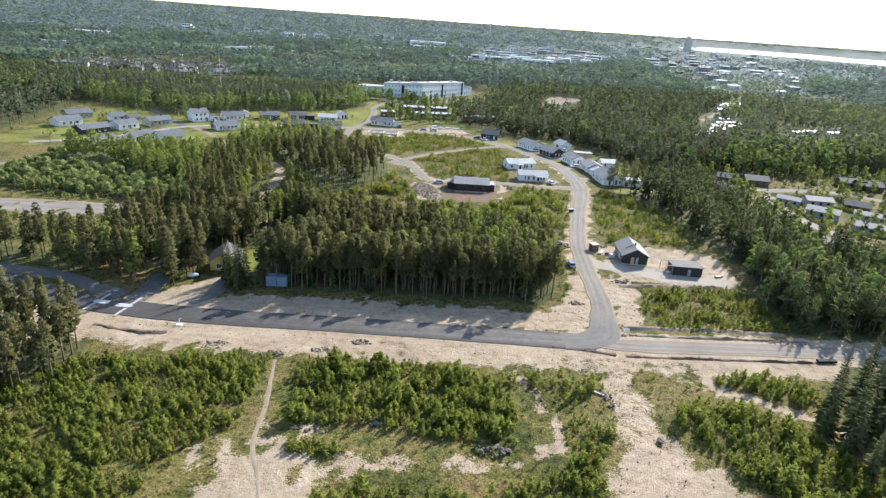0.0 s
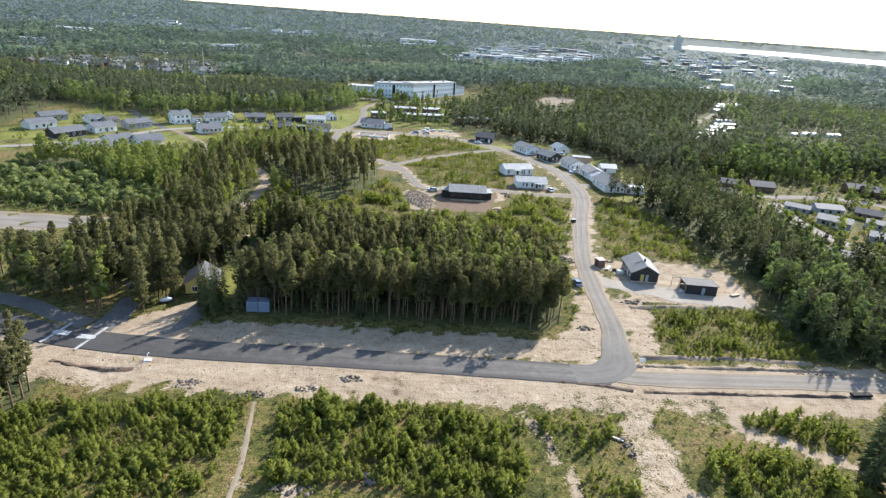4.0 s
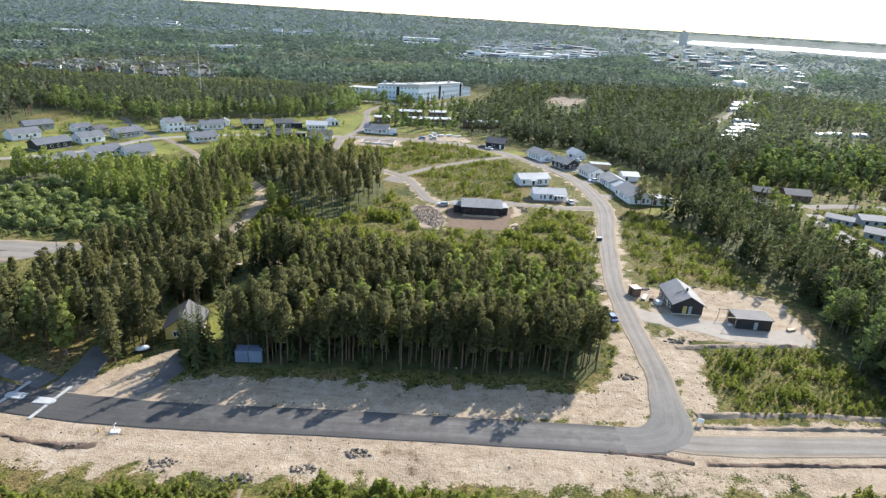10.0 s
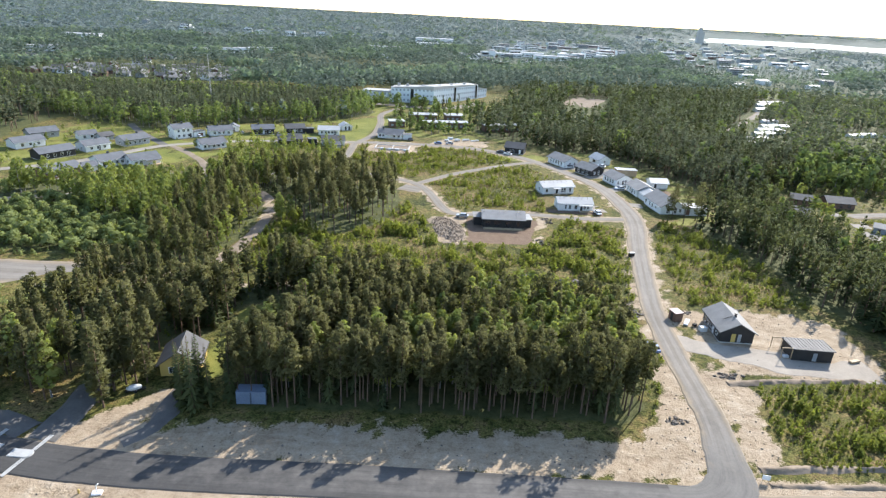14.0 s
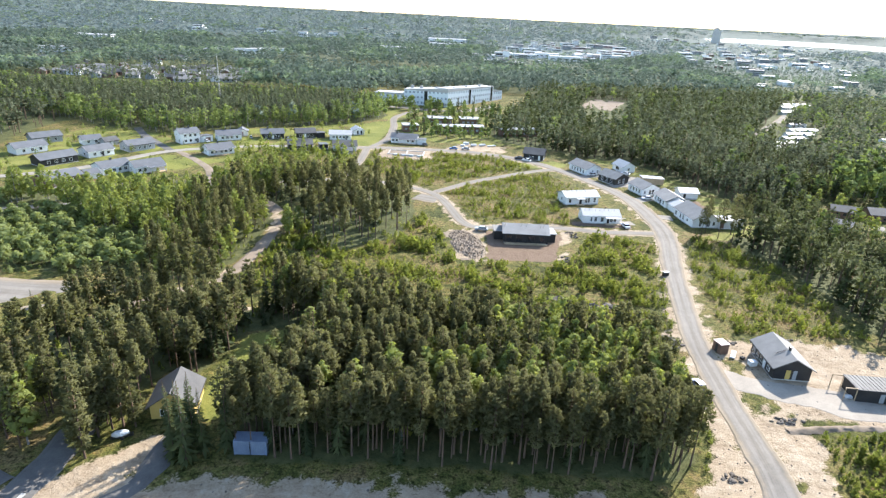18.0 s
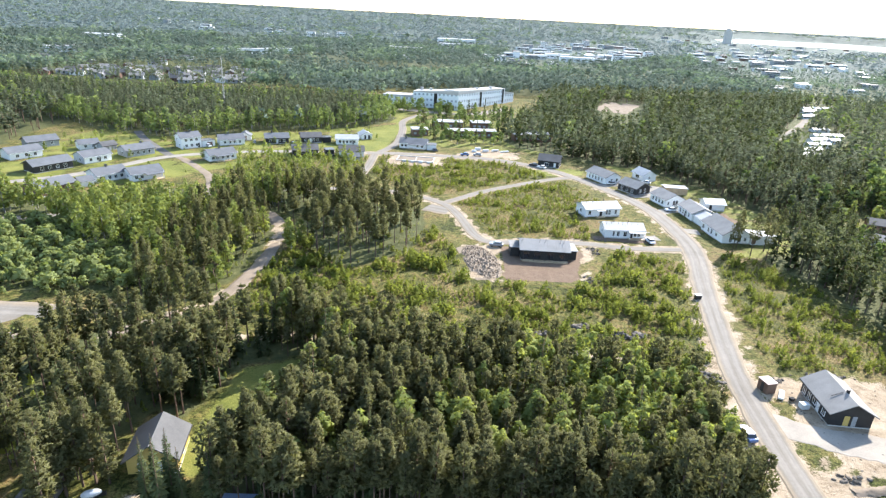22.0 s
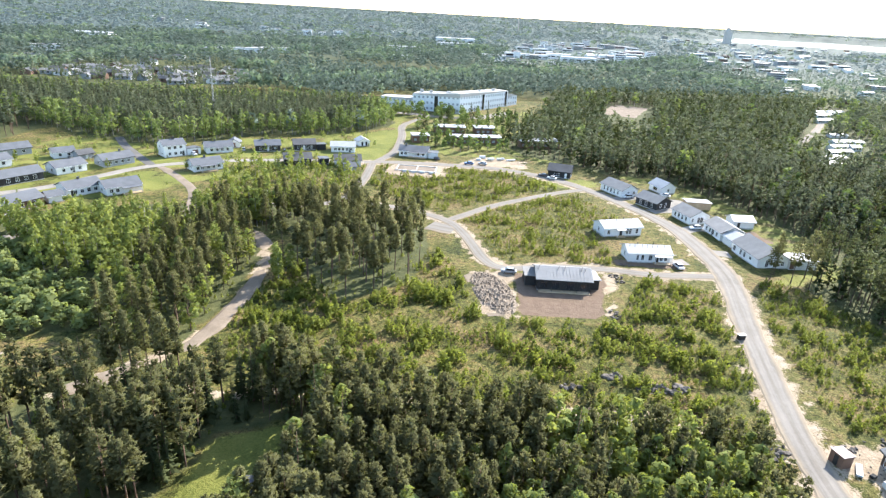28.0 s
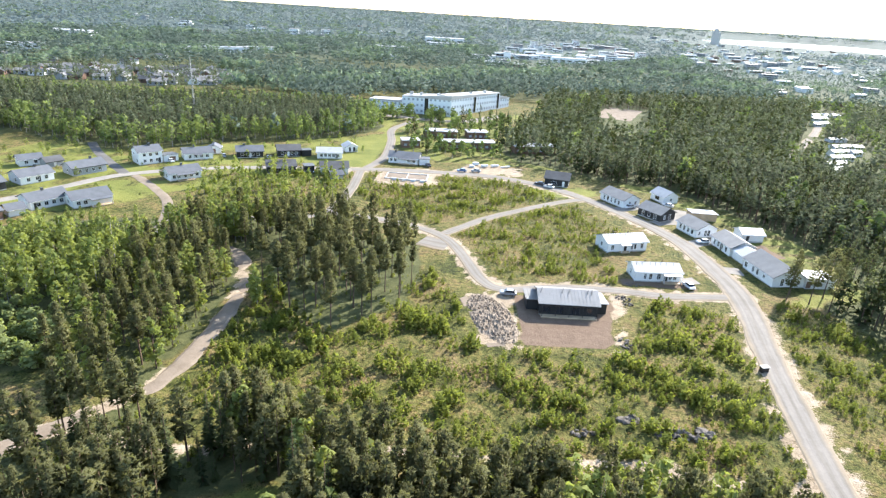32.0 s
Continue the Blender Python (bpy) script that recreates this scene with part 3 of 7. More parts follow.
def ground_material():
    m, t, b = material("ground")

    def attr(name):
        a = t.nodes.new("ShaderNodeAttribute")
        a.attribute_name = name
        return a.outputs["Fac"]
    n1, n2, n3 = noise_of(t, 0.07, 5, 0.65), noise_of(t, 0.45, 6, 0.7), noise_of(t, 2.6, 4, 0.75)
    grass = ramp(t, calc(t, "ADD", calc(t, "MULTIPLY", n1, 0.55), calc(t, "MULTIPLY", n2, 0.45)), [(0.37, (0.05, 0.062, 0.018)), (0.45, (0.115, 0.12, 0.034)), (0.51, (0.195, 0.174, 0.06)), (0.58, (0.25, 0.182, 0.09))])
    grass = mixed(t, 0.85, grass, ramp(t, n3, [(0.40, (0.28, 0.3, 0.22)), (0.6, (1.0, 1.0, 0.95))]), "MULTIPLY")
    n4 = noise_of(t, 0.95, 3, 0.6)
    grass = mixed(t, 0.9, grass, ramp(t, n4, [(0.36, (0.30, 0.30, 0.22)), (0.46, (0.92, 0.9, 0.8)), (0.58, (1.0, 1.0, 0.95)), (0.68, (1.25, 1.05, 0.8))]), "MULTIPLY")
    lawn = ramp(t, calc(t, "ADD", calc(t, "MULTIPLY", n1, 0.5), calc(t, "MULTIPLY", n3, 0.5)), [(0.34, (0.082, 0.096, 0.021)), (0.5, (0.158, 0.166, 0.038)), (0.66, (0.24, 0.222, 0.062))])
    wood = ramp(t, n2, [(0.3, (0.045, 0.055, 0.02)), (0.7, (0.115, 0.115, 0.045))])
    sand = ramp(t, calc(t, "ADD", calc(t, "MULTIPLY", n1, 0.35), calc(t, "MULTIPLY", n2, 0.65)), [(0.34, (0.17, 0.12, 0.075)), (0.44, (0.34, 0.265, 0.182)), (0.53, (0.395, 0.315, 0.222)), (0.64, (0.46, 0.385, 0.292))])
    sand = mixed(t, 0.5, sand, ramp(t, n3, [(0.35, (0.55, 0.52, 0.48)), (0.6, (1.0, 1.0, 1.0))]), "MULTIPLY")
    streak = noise_of(t, 1.0, 6, 0.7, (0.11, 0.4, 1.0))
    sand = mixed(t, 0.32, sand, ramp(t, streak, [(0.36, (0.42, 0.37, 0.31)), (0.47, (0.86, 0.83, 0.79)), (0.6, (1.08, 1.06, 1.03))]), "MULTIPLY")
    soil = ramp(t, calc(t, "ADD", calc(t, "MULTIPLY", n2, 0.6), calc(t, "MULTIPLY", n3, 0.4)), [(0.3, (0.118, 0.08, 0.054)), (0.7, (0.215, 0.15, 0.104))])

    def edge(name, spread, at=0.5):
        v = calc(t, "ADD", attr(name), calc(t, "MULTIPLY", calc(t, "SUBTRACT", n3, 0.5), spread))
        v = calc(t, "ADD", v, calc(t, "MULTIPLY", calc(t, "SUBTRACT", n2, 0.5), spread))
        return calc(t, "DIVIDE", calc(t, "SUBTRACT", v, at - 0.12), 0.24, True)
    c = mixed(t, edge("lawn", 1.1), grass, lawn)
    c = mixed(t, edge("wood", 0.9), c, wood)
    # far ground fades to the woods' blue-green, with haze put into the colour
    c = mixed(t, attr("hazed_canopy"), c, ramp(t, noise_of(t, 0.02, 4, 0.7), [(0.3, (0.055, 0.075, 0.066)), (0.7, (0.10, 0.125, 0.105))]))
    c = mixed(t, edge("sand", 1.5, 0.55), c, sand)
    c = mixed(t, edge("soil", 0.15), c, soil)
    t.links.new(c, b.inputs["Base Color"])
    b.inputs["Roughness"].default_value, b.inputs["Specular IOR Level"].default_value = 0.95, 0.15
    bump_on(t, b, calc(t, "ADD", calc(t, "MULTIPLY", n2, 0.7), calc(t, "MULTIPLY", n3, 0.3)), 0.8, 0.6)
    return m


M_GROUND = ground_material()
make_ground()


def road(name, line, half, top, mat, label, ragged=0.15, seed=0):
    c = spline(line)
    d = np.gradient(c, axis=0)
    d /= np.linalg.norm(d, axis=1)[:, None]
    n = np.stack([-d[:, 1], d[:, 0]], 1)
    r = np.random.RandomState(seed)
    if not np.isscalar(half):
        at = [np.argmin(np.hypot(c[:, 0] - px, c[:, 1] - py)) for px, py in line]
        half = np.interp(np.arange(len(c)), at, half)
    ragged = {s: 1.6 * ragged * np.convolve(r.randn(len(c) + 4), np.ones(5) / 5, "valid") for s in (-1, 1)}
    rows = []
    for s in (-1, -0.98, -0.5, 0, 0.5, 0.98, 1):
        off = s * (half + (ragged[int(np.sign(s))] if abs(s) > 0.9 else 0)) + (np.sign(s) * 0.7 if abs(s) == 1 else 0) + np.zeros(len(c))
        z = np.full(len(c), top + 0.05 * (1 - s * s) if abs(s) < 1 else -0.25)
        rows.append(np.column_stack([c + n * np.reshape(off, (-1, 1)), z]))
    V = np.concatenate(rows)
    k, m = len(c), len(rows)
    i = (np.arange(m - 1)[:, None] * k + np.arange(k - 1)[None, :]).ravel()
    F = np.stack([i, i + 1, i + k + 1, i + k], 1)[:, ::-1]
    me = mesh_from(name, V, F, [mat])
    far = np.concatenate([[0], np.cumsum(np.hypot(*np.diff(c, axis=0).T))])
    me.attributes.new("across", "FLOAT", "POINT").data.foreach_set("value", np.repeat(np.array((-1, -0.98, -0.5, 0, 0.5, 0.98, 1)), k).astype(np.float32))
    me.attributes.new("along", "FLOAT", "POINT").data.foreach_set("value", np.tile(far, m).astype(np.float32))
    tagged(new(name, me), label, "road", kind="structure")


M_FOOTPATH = surface("trodden_sand", (0.19, 0.148, 0.1), (0.34, 0.275, 0.2), 0.3, 0.95, 4.0, 0.3, 0.04)
road("road_main", MAIN, 3.6, 0.12, M_ASPHALT, "new dark asphalt road beside bare sand", 0.06)
road("road_north", NORTH, [3.6, 3.7, 4.0, 3.3] + [2.7] * 4 + [3.0, 3.5, 3.8, 3.5, 3.1] + [2.7] * (len(NORTH) - 13), 0.135, M_GRAVELMIX, "pale gravel road curving between building plots", 0.24, 1)
road("road_east", EAST, 2.9, 0.085, M_GRAVEL, "grey gravel road under construction", 0.25, 2)
road("road_old", OLDROAD, 2.6, 0.05, M_OLDTAR, "worn grey drive in the shade of pines", 0.3, 15)
road("road_yard", [(-55.5, 137), (-52, 141), (-51.6, 149), (-52, 154)], 1.5, 0.045, M_OLDTAR, "narrow drive up to the yellow house", 0.25, 16)
road("road_lane", [(-112, 152), (-92, 148), (-80, 142.5), (-72, 139)], 2.2, 0.05, M_OLDTAR, "old tarred lane meeting the new road", 0.3, 17)
road("road_drive", [(50.5, 178), (57, 175.5), (66, 173), (74, 169.5), (84, 168.2), (91, 168)], 4.0, 0.05, M_DRIVE, "grey gravel drive across the building site", 0.9, 14)
road("road_ring", RING, 1.9, 0.09, M_GRAVEL, "narrow gravel road round the green plot", 0.15, 3)
road("road_link", LINK, 1.8, 0.075, M_GRAVEL, "narrow gravel link road through the clearing", 0.15, 4)
road("road_west", WEST, 2.0, 0.08, M_GRAVEL, "gravel road past the pine clump", 0.15, 5)
road("road_street", STREET, 2.3, 0.07, M_YARD, "grey residential street between houses", 0.08, 6)
# side street: the darker tar colour stands in for shade between the trees
road("road_side", SIDE, 1.9, 0.06, M_OLDTAR, "grey side street leading into the wood", 0.08, 7)
road("road_spur", SPUR, 1.6, 0.055, M_DIRT, "narrow dirt path down from the street", 0.15, 8)
road("road_school", SCHOOL, 2.2, 0.065, M_GRAVEL, "footway towards the long pale building", 0.08, 9)
road("road_suburb", SUBSTREET, 3.0, 0.06, M_YARD, "grey street between suburban homes", 0.1, 18)
road("road_suburb_lane", SUBLANE, 2.6, 0.05, M_GRAVEL, "pale lane between suburban homes", 0.1, 19)
road("road_field", [(109, 570), (122, 598), (136, 627)], 14.0, 0.05, M_DIRT, "bare gravel field among the woods", 0.5, 20)
road("road_forecourt", [(-52, 530), (-30, 522), (-6, 520), (10, 532), (26, 556)], 5.0, 0.05, M_GRAVEL, "pale forecourt along the long building", 0.3, 42)
road("road_rows", [(186, 462), (222, 512), (258, 562), (292, 615)], 2.4, 0.05, M_GRAVEL, "pale lane between rows of white homes", 0.2, 41)
road("road_track", TRACK, 1.45, 0.05, M_DIRT, "brown dirt track along the pines", 0.2, 10)


road("road_footpath", FOOT, 0.42, -0.01, M_FOOTPATH, "narrow trodden footpath through the thicket", 0.15, 12)


def bank(name, line, half, high, mat, label, seed=0):
    """A low uneven ridge of dug earth."""
    c = spline(line, 0.4)
    d = np.gradient(c, axis=0)
    d /= np.linalg.norm(d, axis=1)[:, None]
    n = np.stack([-d[:, 1], d[:, 0]], 1)
    r = np.random.RandomState(seed)
    soft = lambda k: np.convolve(r.randn(len(c) + k - 1), np.ones(k) / k ** 0.5, "valid")
    tall = np.clip(0.6 + 0.35 * soft(9), 0.08, 1.3)
    rows = []
    for s in (-1.3, -0.75, -0.35, 0, 0.35, 0.75, 1.3):
        z = np.full(len(c), -0.15) if abs(s) > 1 else high * (1.15 - abs(s)) * tall * r.uniform(0.65, 1.15, len(c))
        rows.append(np.column_stack([c + n * (half * s + 0.16 * half * soft(5) + 0.05 * r.randn(len(c)))[:, None], z]))
    V = np.concatenate(rows)
    k, m = len(c), len(rows)
    i = (np.arange(m - 1)[:, None] * k + np.arange(k - 1)[None, :]).ravel()
    F = np.stack([i, i + 1, i + k + 1, i + k], 1)[:, ::-1]
    tagged(new(name, mesh_from(name, V, F, [mat], None, True)), label, "earth bank", kind="structure")


bank("bank_1", [(50, 132.6), (62, 132.8), (78, 133.4), (94, 133.6)], 0.6, 0.5, M_DIRT, "dark earth ridge along the gravel road", 1)
bank("bank_2", [(46, 122.6), (58, 123.0), (76, 123.6), (92, 124.2)], 0.5, 0.5, M_SOIL, "dark earth ridge along the roadworks", 2)
bank("bank_3", [(-71.5, 124.5), (-66, 123.0), (-60, 122.6), (-55, 122.9)], 0.6, 0.5, M_SOIL, "dug earth edge beside the asphalt", 3)
bank("bank_4", [(56, 161.5), (66, 163.0), (78, 163.8), (90, 164.5)], 0.8, 0.5, M_DIRT, "low earth edge below the building site", 4)
bank("bank_5", [(30, 125.0), (38, 124.2), (44, 122.8)], 0.6, 0.4, M_SOIL, "dark road edge at the bend", 5)
bank("bank_6", [(50, 136.2), (62, 137.0), (76, 137.4), (90, 136.6)], 0.8, 0.5, M_DIRT, "earth ridge with rough grass", 6)


# ---- trees ----
LEAF_NORMALS = {}


def normals_of(V):
    """Leaves are shaded as the rounded crown that they make up; stems by their own roundness."""
    N = LEAF_NORMALS.get((V.shape[0], float(V[0, 0])))
    if N is None:
        N = V * (1, 1, 0) + (1e-4, 0, 0.05)
        N = N / np.linalg.norm(N, axis=1)[:, None]
    return N


def keep_normals(V, N):
    LEAF_NORMALS[V.shape[0], float(V[0, 0])] = N / np.linalg.norm(N, axis=1)[:, None]


def faced(V, F, out):
    """Turns each leaf's corners so that it faces out of the crown."""
    T = V[F]
    turn = np.einsum("ij,ij->i", np.cross(T[:, 1] - T[:, 0], T[:, 2] - T[:, 0]), out) < 0
    F[turn] = F[turn][:, ::-1]
    return F


def sprays(rng, root, az, el, length, wide=0.32, fan=1):
    """Needle branches: each a bent kite, or a fan of them, reaching out from the stem."""
    root, az, el, length = (np.repeat(v, fan, axis=0) for v in (root, az, el, length))
    n = len(az)
    if fan > 1:
        az = az + np.tile(np.linspace(-0.62, 0.62, fan), n // fan) + rng.normal(0, 0.12, n)
        el = el + rng.normal(0, 0.28, n)
        length = length * np.tile(1 - 0.22 * np.abs(np.linspace(-1, 1, fan)), n // fan) * rng.uniform(0.75, 1.1, n)
    d = np.stack([np.cos(az) * np.cos(el), np.sin(az) * np.cos(el), np.sin(el)], 1)
    side = np.stack([-np.sin(az), np.cos(az), np.zeros(n)], 1)
    up = np.cross(d, side)
    roll = rng.normal(0, 0.75, n)[:, None]
    side = side * np.cos(roll) + up * np.sin(roll)
    L, w = length[:, None], (wide * length * rng.uniform(0.75, 1.25, n))[:, None]
    start = root + d * L * 0.12
    sag = np.array((0, 0, -0.06))
    mid = root + d * L * 0.6
    tip = root + d * L + sag * L
    V = np.stack([start, mid - side * w, tip, mid + side * w], 1).reshape(-1, 3)
    q = np.arange(n)[:, None] * 4
    F = np.concatenate([q + (0, 1, 2), q + (0, 2, 3)])
    mids = V.reshape(-1, 4, 3).mean(1)
    top, low = mids[:, 2].max(), mids[:, 2].min()
    reach = max(np.percentile(np.hypot(mids[:, 0], mids[:, 1]), 80), 1e-3)
    out = np.column_stack([mids[:, :2] / reach, 0.3 + 0.75 * (mids[:, 2] - low) / (top - low + 1e-6)]) + rng.normal(0, 0.22, mids.shape)
    keep_normals(V, np.repeat(out, 4, axis=0))
    return V, faced(V, F, np.concatenate([out, out]))


def lobes(rng, centres, radius, per, leaf=0.5):
    """Rounded leaf masses: small leaf triangles lying round the outside of each mass."""
    centres = np.asarray(centres, float)
    C = np.repeat(centres, per, axis=0)
    R = np.repeat(np.broadcast_to(radius, len(centres)), per)[:, None]
    d = rng.normal(0, 1, (len(C), 3)) + (0, 0, 0.35)
    d /= np.linalg.norm(d, axis=1)[:, None]
    base = C + d * R * rng.uniform(0.6, 1.12, (len(C), 1))
    a = np.cross(d, rng.normal(0, 1, (len(C), 3)))
    a /= np.linalg.norm(a, axis=1)[:, None]
    a += 0.6 * rng.normal(0, 1, a.shape)
    b = np.cross(d, a)
    k = R * leaf * rng.uniform(0.7, 1.25, (len(C), 1))
    V = np.stack([base + k * a, base + k * (-0.5 * a + 0.87 * b), base + k * (-0.5 * a - 0.87 * b)], 1).reshape(-1, 3)
    F = np.arange(len(V)).reshape(-1, 3)
    lo, hi = base[:, 2].min(), base[:, 2].max()
    wide = max(np.percentile(np.hypot(base[:, 0], base[:, 1]), 85), 1e-3)
    whole = np.column_stack([base[:, :2] / wide, 0.2 + 0.9 * (base[:, 2] - lo) / (hi - lo + 1e-6)])
    out = 0.75 * d + 0.55 * whole + rng.normal(0, 0.15, d.shape)
    keep_normals(V, np.repeat(out, 3, axis=0))
    return V, faced(V, F, out)


def stem(rng, height, r0, n=6, lean=0.015, rings=4, rich=1.0):
    n, rings = (n, rings) if rich >= 1.05 else (4, 2)
    V, F = [], []
    off = rng.normal(0, lean * height, 2)
    for k in range(rings + 1):
        s = k / rings
        r = r0 * (1 - 0.8 * s) * (1.25 if k == 0 else 1)
        for j in range(n):
            a = 6.2832 * j / n
            V.append((off[0] * s * s + r * math.cos(a), off[1] * s * s + r * math.sin(a), height * s - (0.35 if k == 0 else 0)))
    for k in range(rings):
        for j in range(n):
            p, q = k * n + j, k * n + (j + 1) % n
            F += [(p, q, q + n), (p, q + n, p + n)]
    return np.array(V), np.array(F), off


def limb(p, q, r):
    """A thin three-sided branch."""
    p, q = np.array(p), np.array(q)
    V = [p + r * np.array((math.cos(a), math.sin(a), 0.3 * math.sin(a))) for a in (0, 2.1, 4.2)] + [q]
    return np.array(V), np.array([(0, 1, 3), (1, 2, 3), (2, 0, 3)])


def join(*pieces):
    V, F, n = [], [], 0
    for v, f in pieces:
        V.append(v)
        F.append(f + n)
        n += len(v)
    return np.concatenate(V), np.concatenate(F)


def needles(rng, centres, radius, per, wide=0.72, up=0.0):
    """Needle tufts: pointed sprays that burst out and up from each centre, shaded as the whole crown."""
    centres = np.asarray(centres, float)
    C = np.repeat(centres, per, axis=0)
    R = np.repeat(np.broadcast_to(radius, len(centres)), per)[:, None]
    lo, hi = centres[:, 2].min(), centres[:, 2].max()
    reach = max(np.percentile(np.hypot(centres[:, 0], centres[:, 1]), 85), 1e-3)
    whole = np.column_stack([C[:, :2] / reach, up + 0.25 + 0.8 * (C[:, 2] - lo) / (hi - lo + 1e-6)])
    d = rng.normal(0, 1, C.shape) + 0.7 * whole + (0, 0, 0.25)
    d /= np.linalg.norm(d, axis=1)[:, None]
    side = np.cross(d, rng.normal(0, 1, C.shape))
    side /= np.linalg.norm(side, axis=1)[:, None]
    k = R * rng.uniform(0.7, 1.25, (len(C), 1))
    root = C - 0.35 * k * d
    V = np.stack([root + 0.5 * wide * k * side, root - 0.5 * wide * k * side, C + k * d], 1).reshape(-1, 3)
    F = np.arange(len(V)).reshape(-1, 3)
    out = 0.8 * whole + 0.45 * d + rng.normal(0, 0.18, d.shape)
    keep_normals(V, np.repeat(out, 3, axis=0))
    return V, faced(V, F, out)


def crown_points(rng, h, low, n, wide, whorls, point=0.55, droop=0.25):
    """Where the tufts of a conifer sit: on whorls of branches, uneven from level to level."""
    s = rng.rand(n) ** 1.12
    if whorls:
        s = np.clip((np.floor(s * whorls) + 0.5 + rng.normal(0, 0.2, n)) / whorls, 0, 1)
    az = rng.uniform(0, 6.283, n)
    level = np.interp(s, np.linspace(0, 1, 9), rng.uniform(0.65, 1.25, 9))
    lean, side = rng.uniform(0, 0.3), rng.uniform(0, 6.283)
    length = wide * (np.clip(0.42 + 3.4 * s, 0, 1) * (1 - s) ** point + 0.07) * level * (1 + lean * np.cos(az - side))
    at = np.sqrt(rng.uniform(0.08, 1, n)) * length
    z = h * (low + (0.975 - low) * s) + at * droop
    return np.stack([at * np.cos(az), at * np.sin(az), z], 1), s


def mid_tree(seed, kind, loose=18):
    """A tree of the middle distance."""
    rng = np.random.RandomState(seed)
    h = {"pine": 18.0, "spruce": 15.0, "birch": 14.0}[kind]
    v, f, off = stem(rng, h * 0.8, 0.17, rich=0.5)
    if kind == "birch":
        n = max(8, loose // 2)
        a, u = np.arange(n) * 2.4, (np.arange(n) + rng.rand(n)) / n
        r = 1.6 * np.sin(np.pi * (0.2 + 0.74 * u)) * rng.uniform(0.5, 1.15, n)
        return (v, f), lobes(rng, np.stack([r * np.cos(a), r * np.sin(a), h * (0.22 + 0.72 * u)], 1), rng.uniform(0.75, 1.3, n), 8, 0.55)
    low = rng.uniform(0.26, 0.42) if kind == "pine" else 0.08
    P, s = crown_points(rng, h, low, loose, rng.uniform(1.5, 2.1) if kind == "pine" else 1.7, 0, 0.5 if kind == "pine" else 0.85, 0.25 if kind == "pine" else -0.2)
    return (v, f), needles(rng, P, (1.35 - 0.5 * s) * (34 / loose) ** 0.45, 3 if loose < 50 else 4, 0.8)


def far_tree(seed, kind):
    """A tree seen from far off, its crown alone."""
    rng = np.random.RandomState(seed)
    h = {"pine": 18.0, "spruce": 15.0, "birch": 14.0}[kind]
    bark = limb((0, 0, -0.3), (0, 0, h * 0.5), 0.2)
    if kind == "birch":
        u = (np.arange(7) + rng.rand(7)) / 7
        a, r = np.arange(7) * 2.4, 1.5 * np.sin(np.pi * (0.25 + 0.7 * u))
        return bark, lobes(rng, np.stack([r * np.cos(a), r * np.sin(a), h * (0.25 + 0.68 * u)], 1), 1.35, 7, 0.5)
    P, s = crown_points(rng, h, 0.28 if kind == "pine" else 0.08, 13, 1.8, 0, 0.5 if kind == "pine" else 0.85)
    return bark, needles(rng, P, 1.75 - 0.6 * s, 2, 0.85)


def pine(seed, rich=1.0, bare=0.0, per=4):
    """Tall pine: bare stem, dead twigs, ragged rounded crown over the upper half. About 18 m."""
    rng = np.random.RandomState(seed)
    h = 18.0
    v, f, off = stem(rng, h * 0.97, 0.17, rich=rich)
    wood = [(v, f)]
    low = rng.uniform(0.30, 0.45) + bare
    P, s = crown_points(rng, h, low, int(200 * rich), rng.uniform(1.65, 2.35), rng.randint(9, 13), rng.uniform(0.34, 0.62))
    P[:, :2] += off * ((P[:, 2] / h) ** 2)[:, None]
    for i in range(0, len(P), 12 if rich >= 0.9 else len(P)):
        r = math.hypot(P[i, 0], P[i, 1])
        wood.append(limb((off[0] * (P[i, 2] / h) ** 2, off[1] * (P[i, 2] / h) ** 2, P[i, 2] - 0.4 * r), P[i], 0.045))
    for i in range(4 if rich > 0.3 else 0):
        zz, a = h * rng.uniform(low - 0.2, low), rng.uniform(0, 6.28)
        wood.append(limb((0, 0, zz), (1.0 * math.cos(a), 1.0 * math.sin(a), zz - 0.1), 0.035))
    return join(*wood), needles(rng, P, (0.74 - 0.22 * s) / rich ** 0.45, per)


def spruce(seed, rich=1.0):
    """Spruce: drooping tiers from near the ground to a point. About 15 m."""
    rng = np.random.RandomState(seed)
    h = 15.0
    v, f, off = stem(rng, h, 0.16, lean=0.004, rich=rich)
    n = max(14, int(170 * rich))
    s = ((np.arange(n) + rng.rand(n)) / n) ** 1.15
    z = h * (0.07 + 0.92 * s)
    az = np.arange(n) * 2.4 + rng.normal(0, 0.3, n)
    tier = 1 + 0.16 * np.sin(s * 44)
    length = (2.25 * (1 - s) ** 0.88 + 0.16) * tier * rng.uniform(0.72, 1.08, n)
    el = np.radians(-16 + 44 * s ** 2) + rng.normal(0, 0.1, n)
    root = np.stack([0 * z, 0 * z, z], 1)
    return (v, f), sprays(rng, root, az, el, length, 0.13 / min(1, rich) ** 0.5, 3)


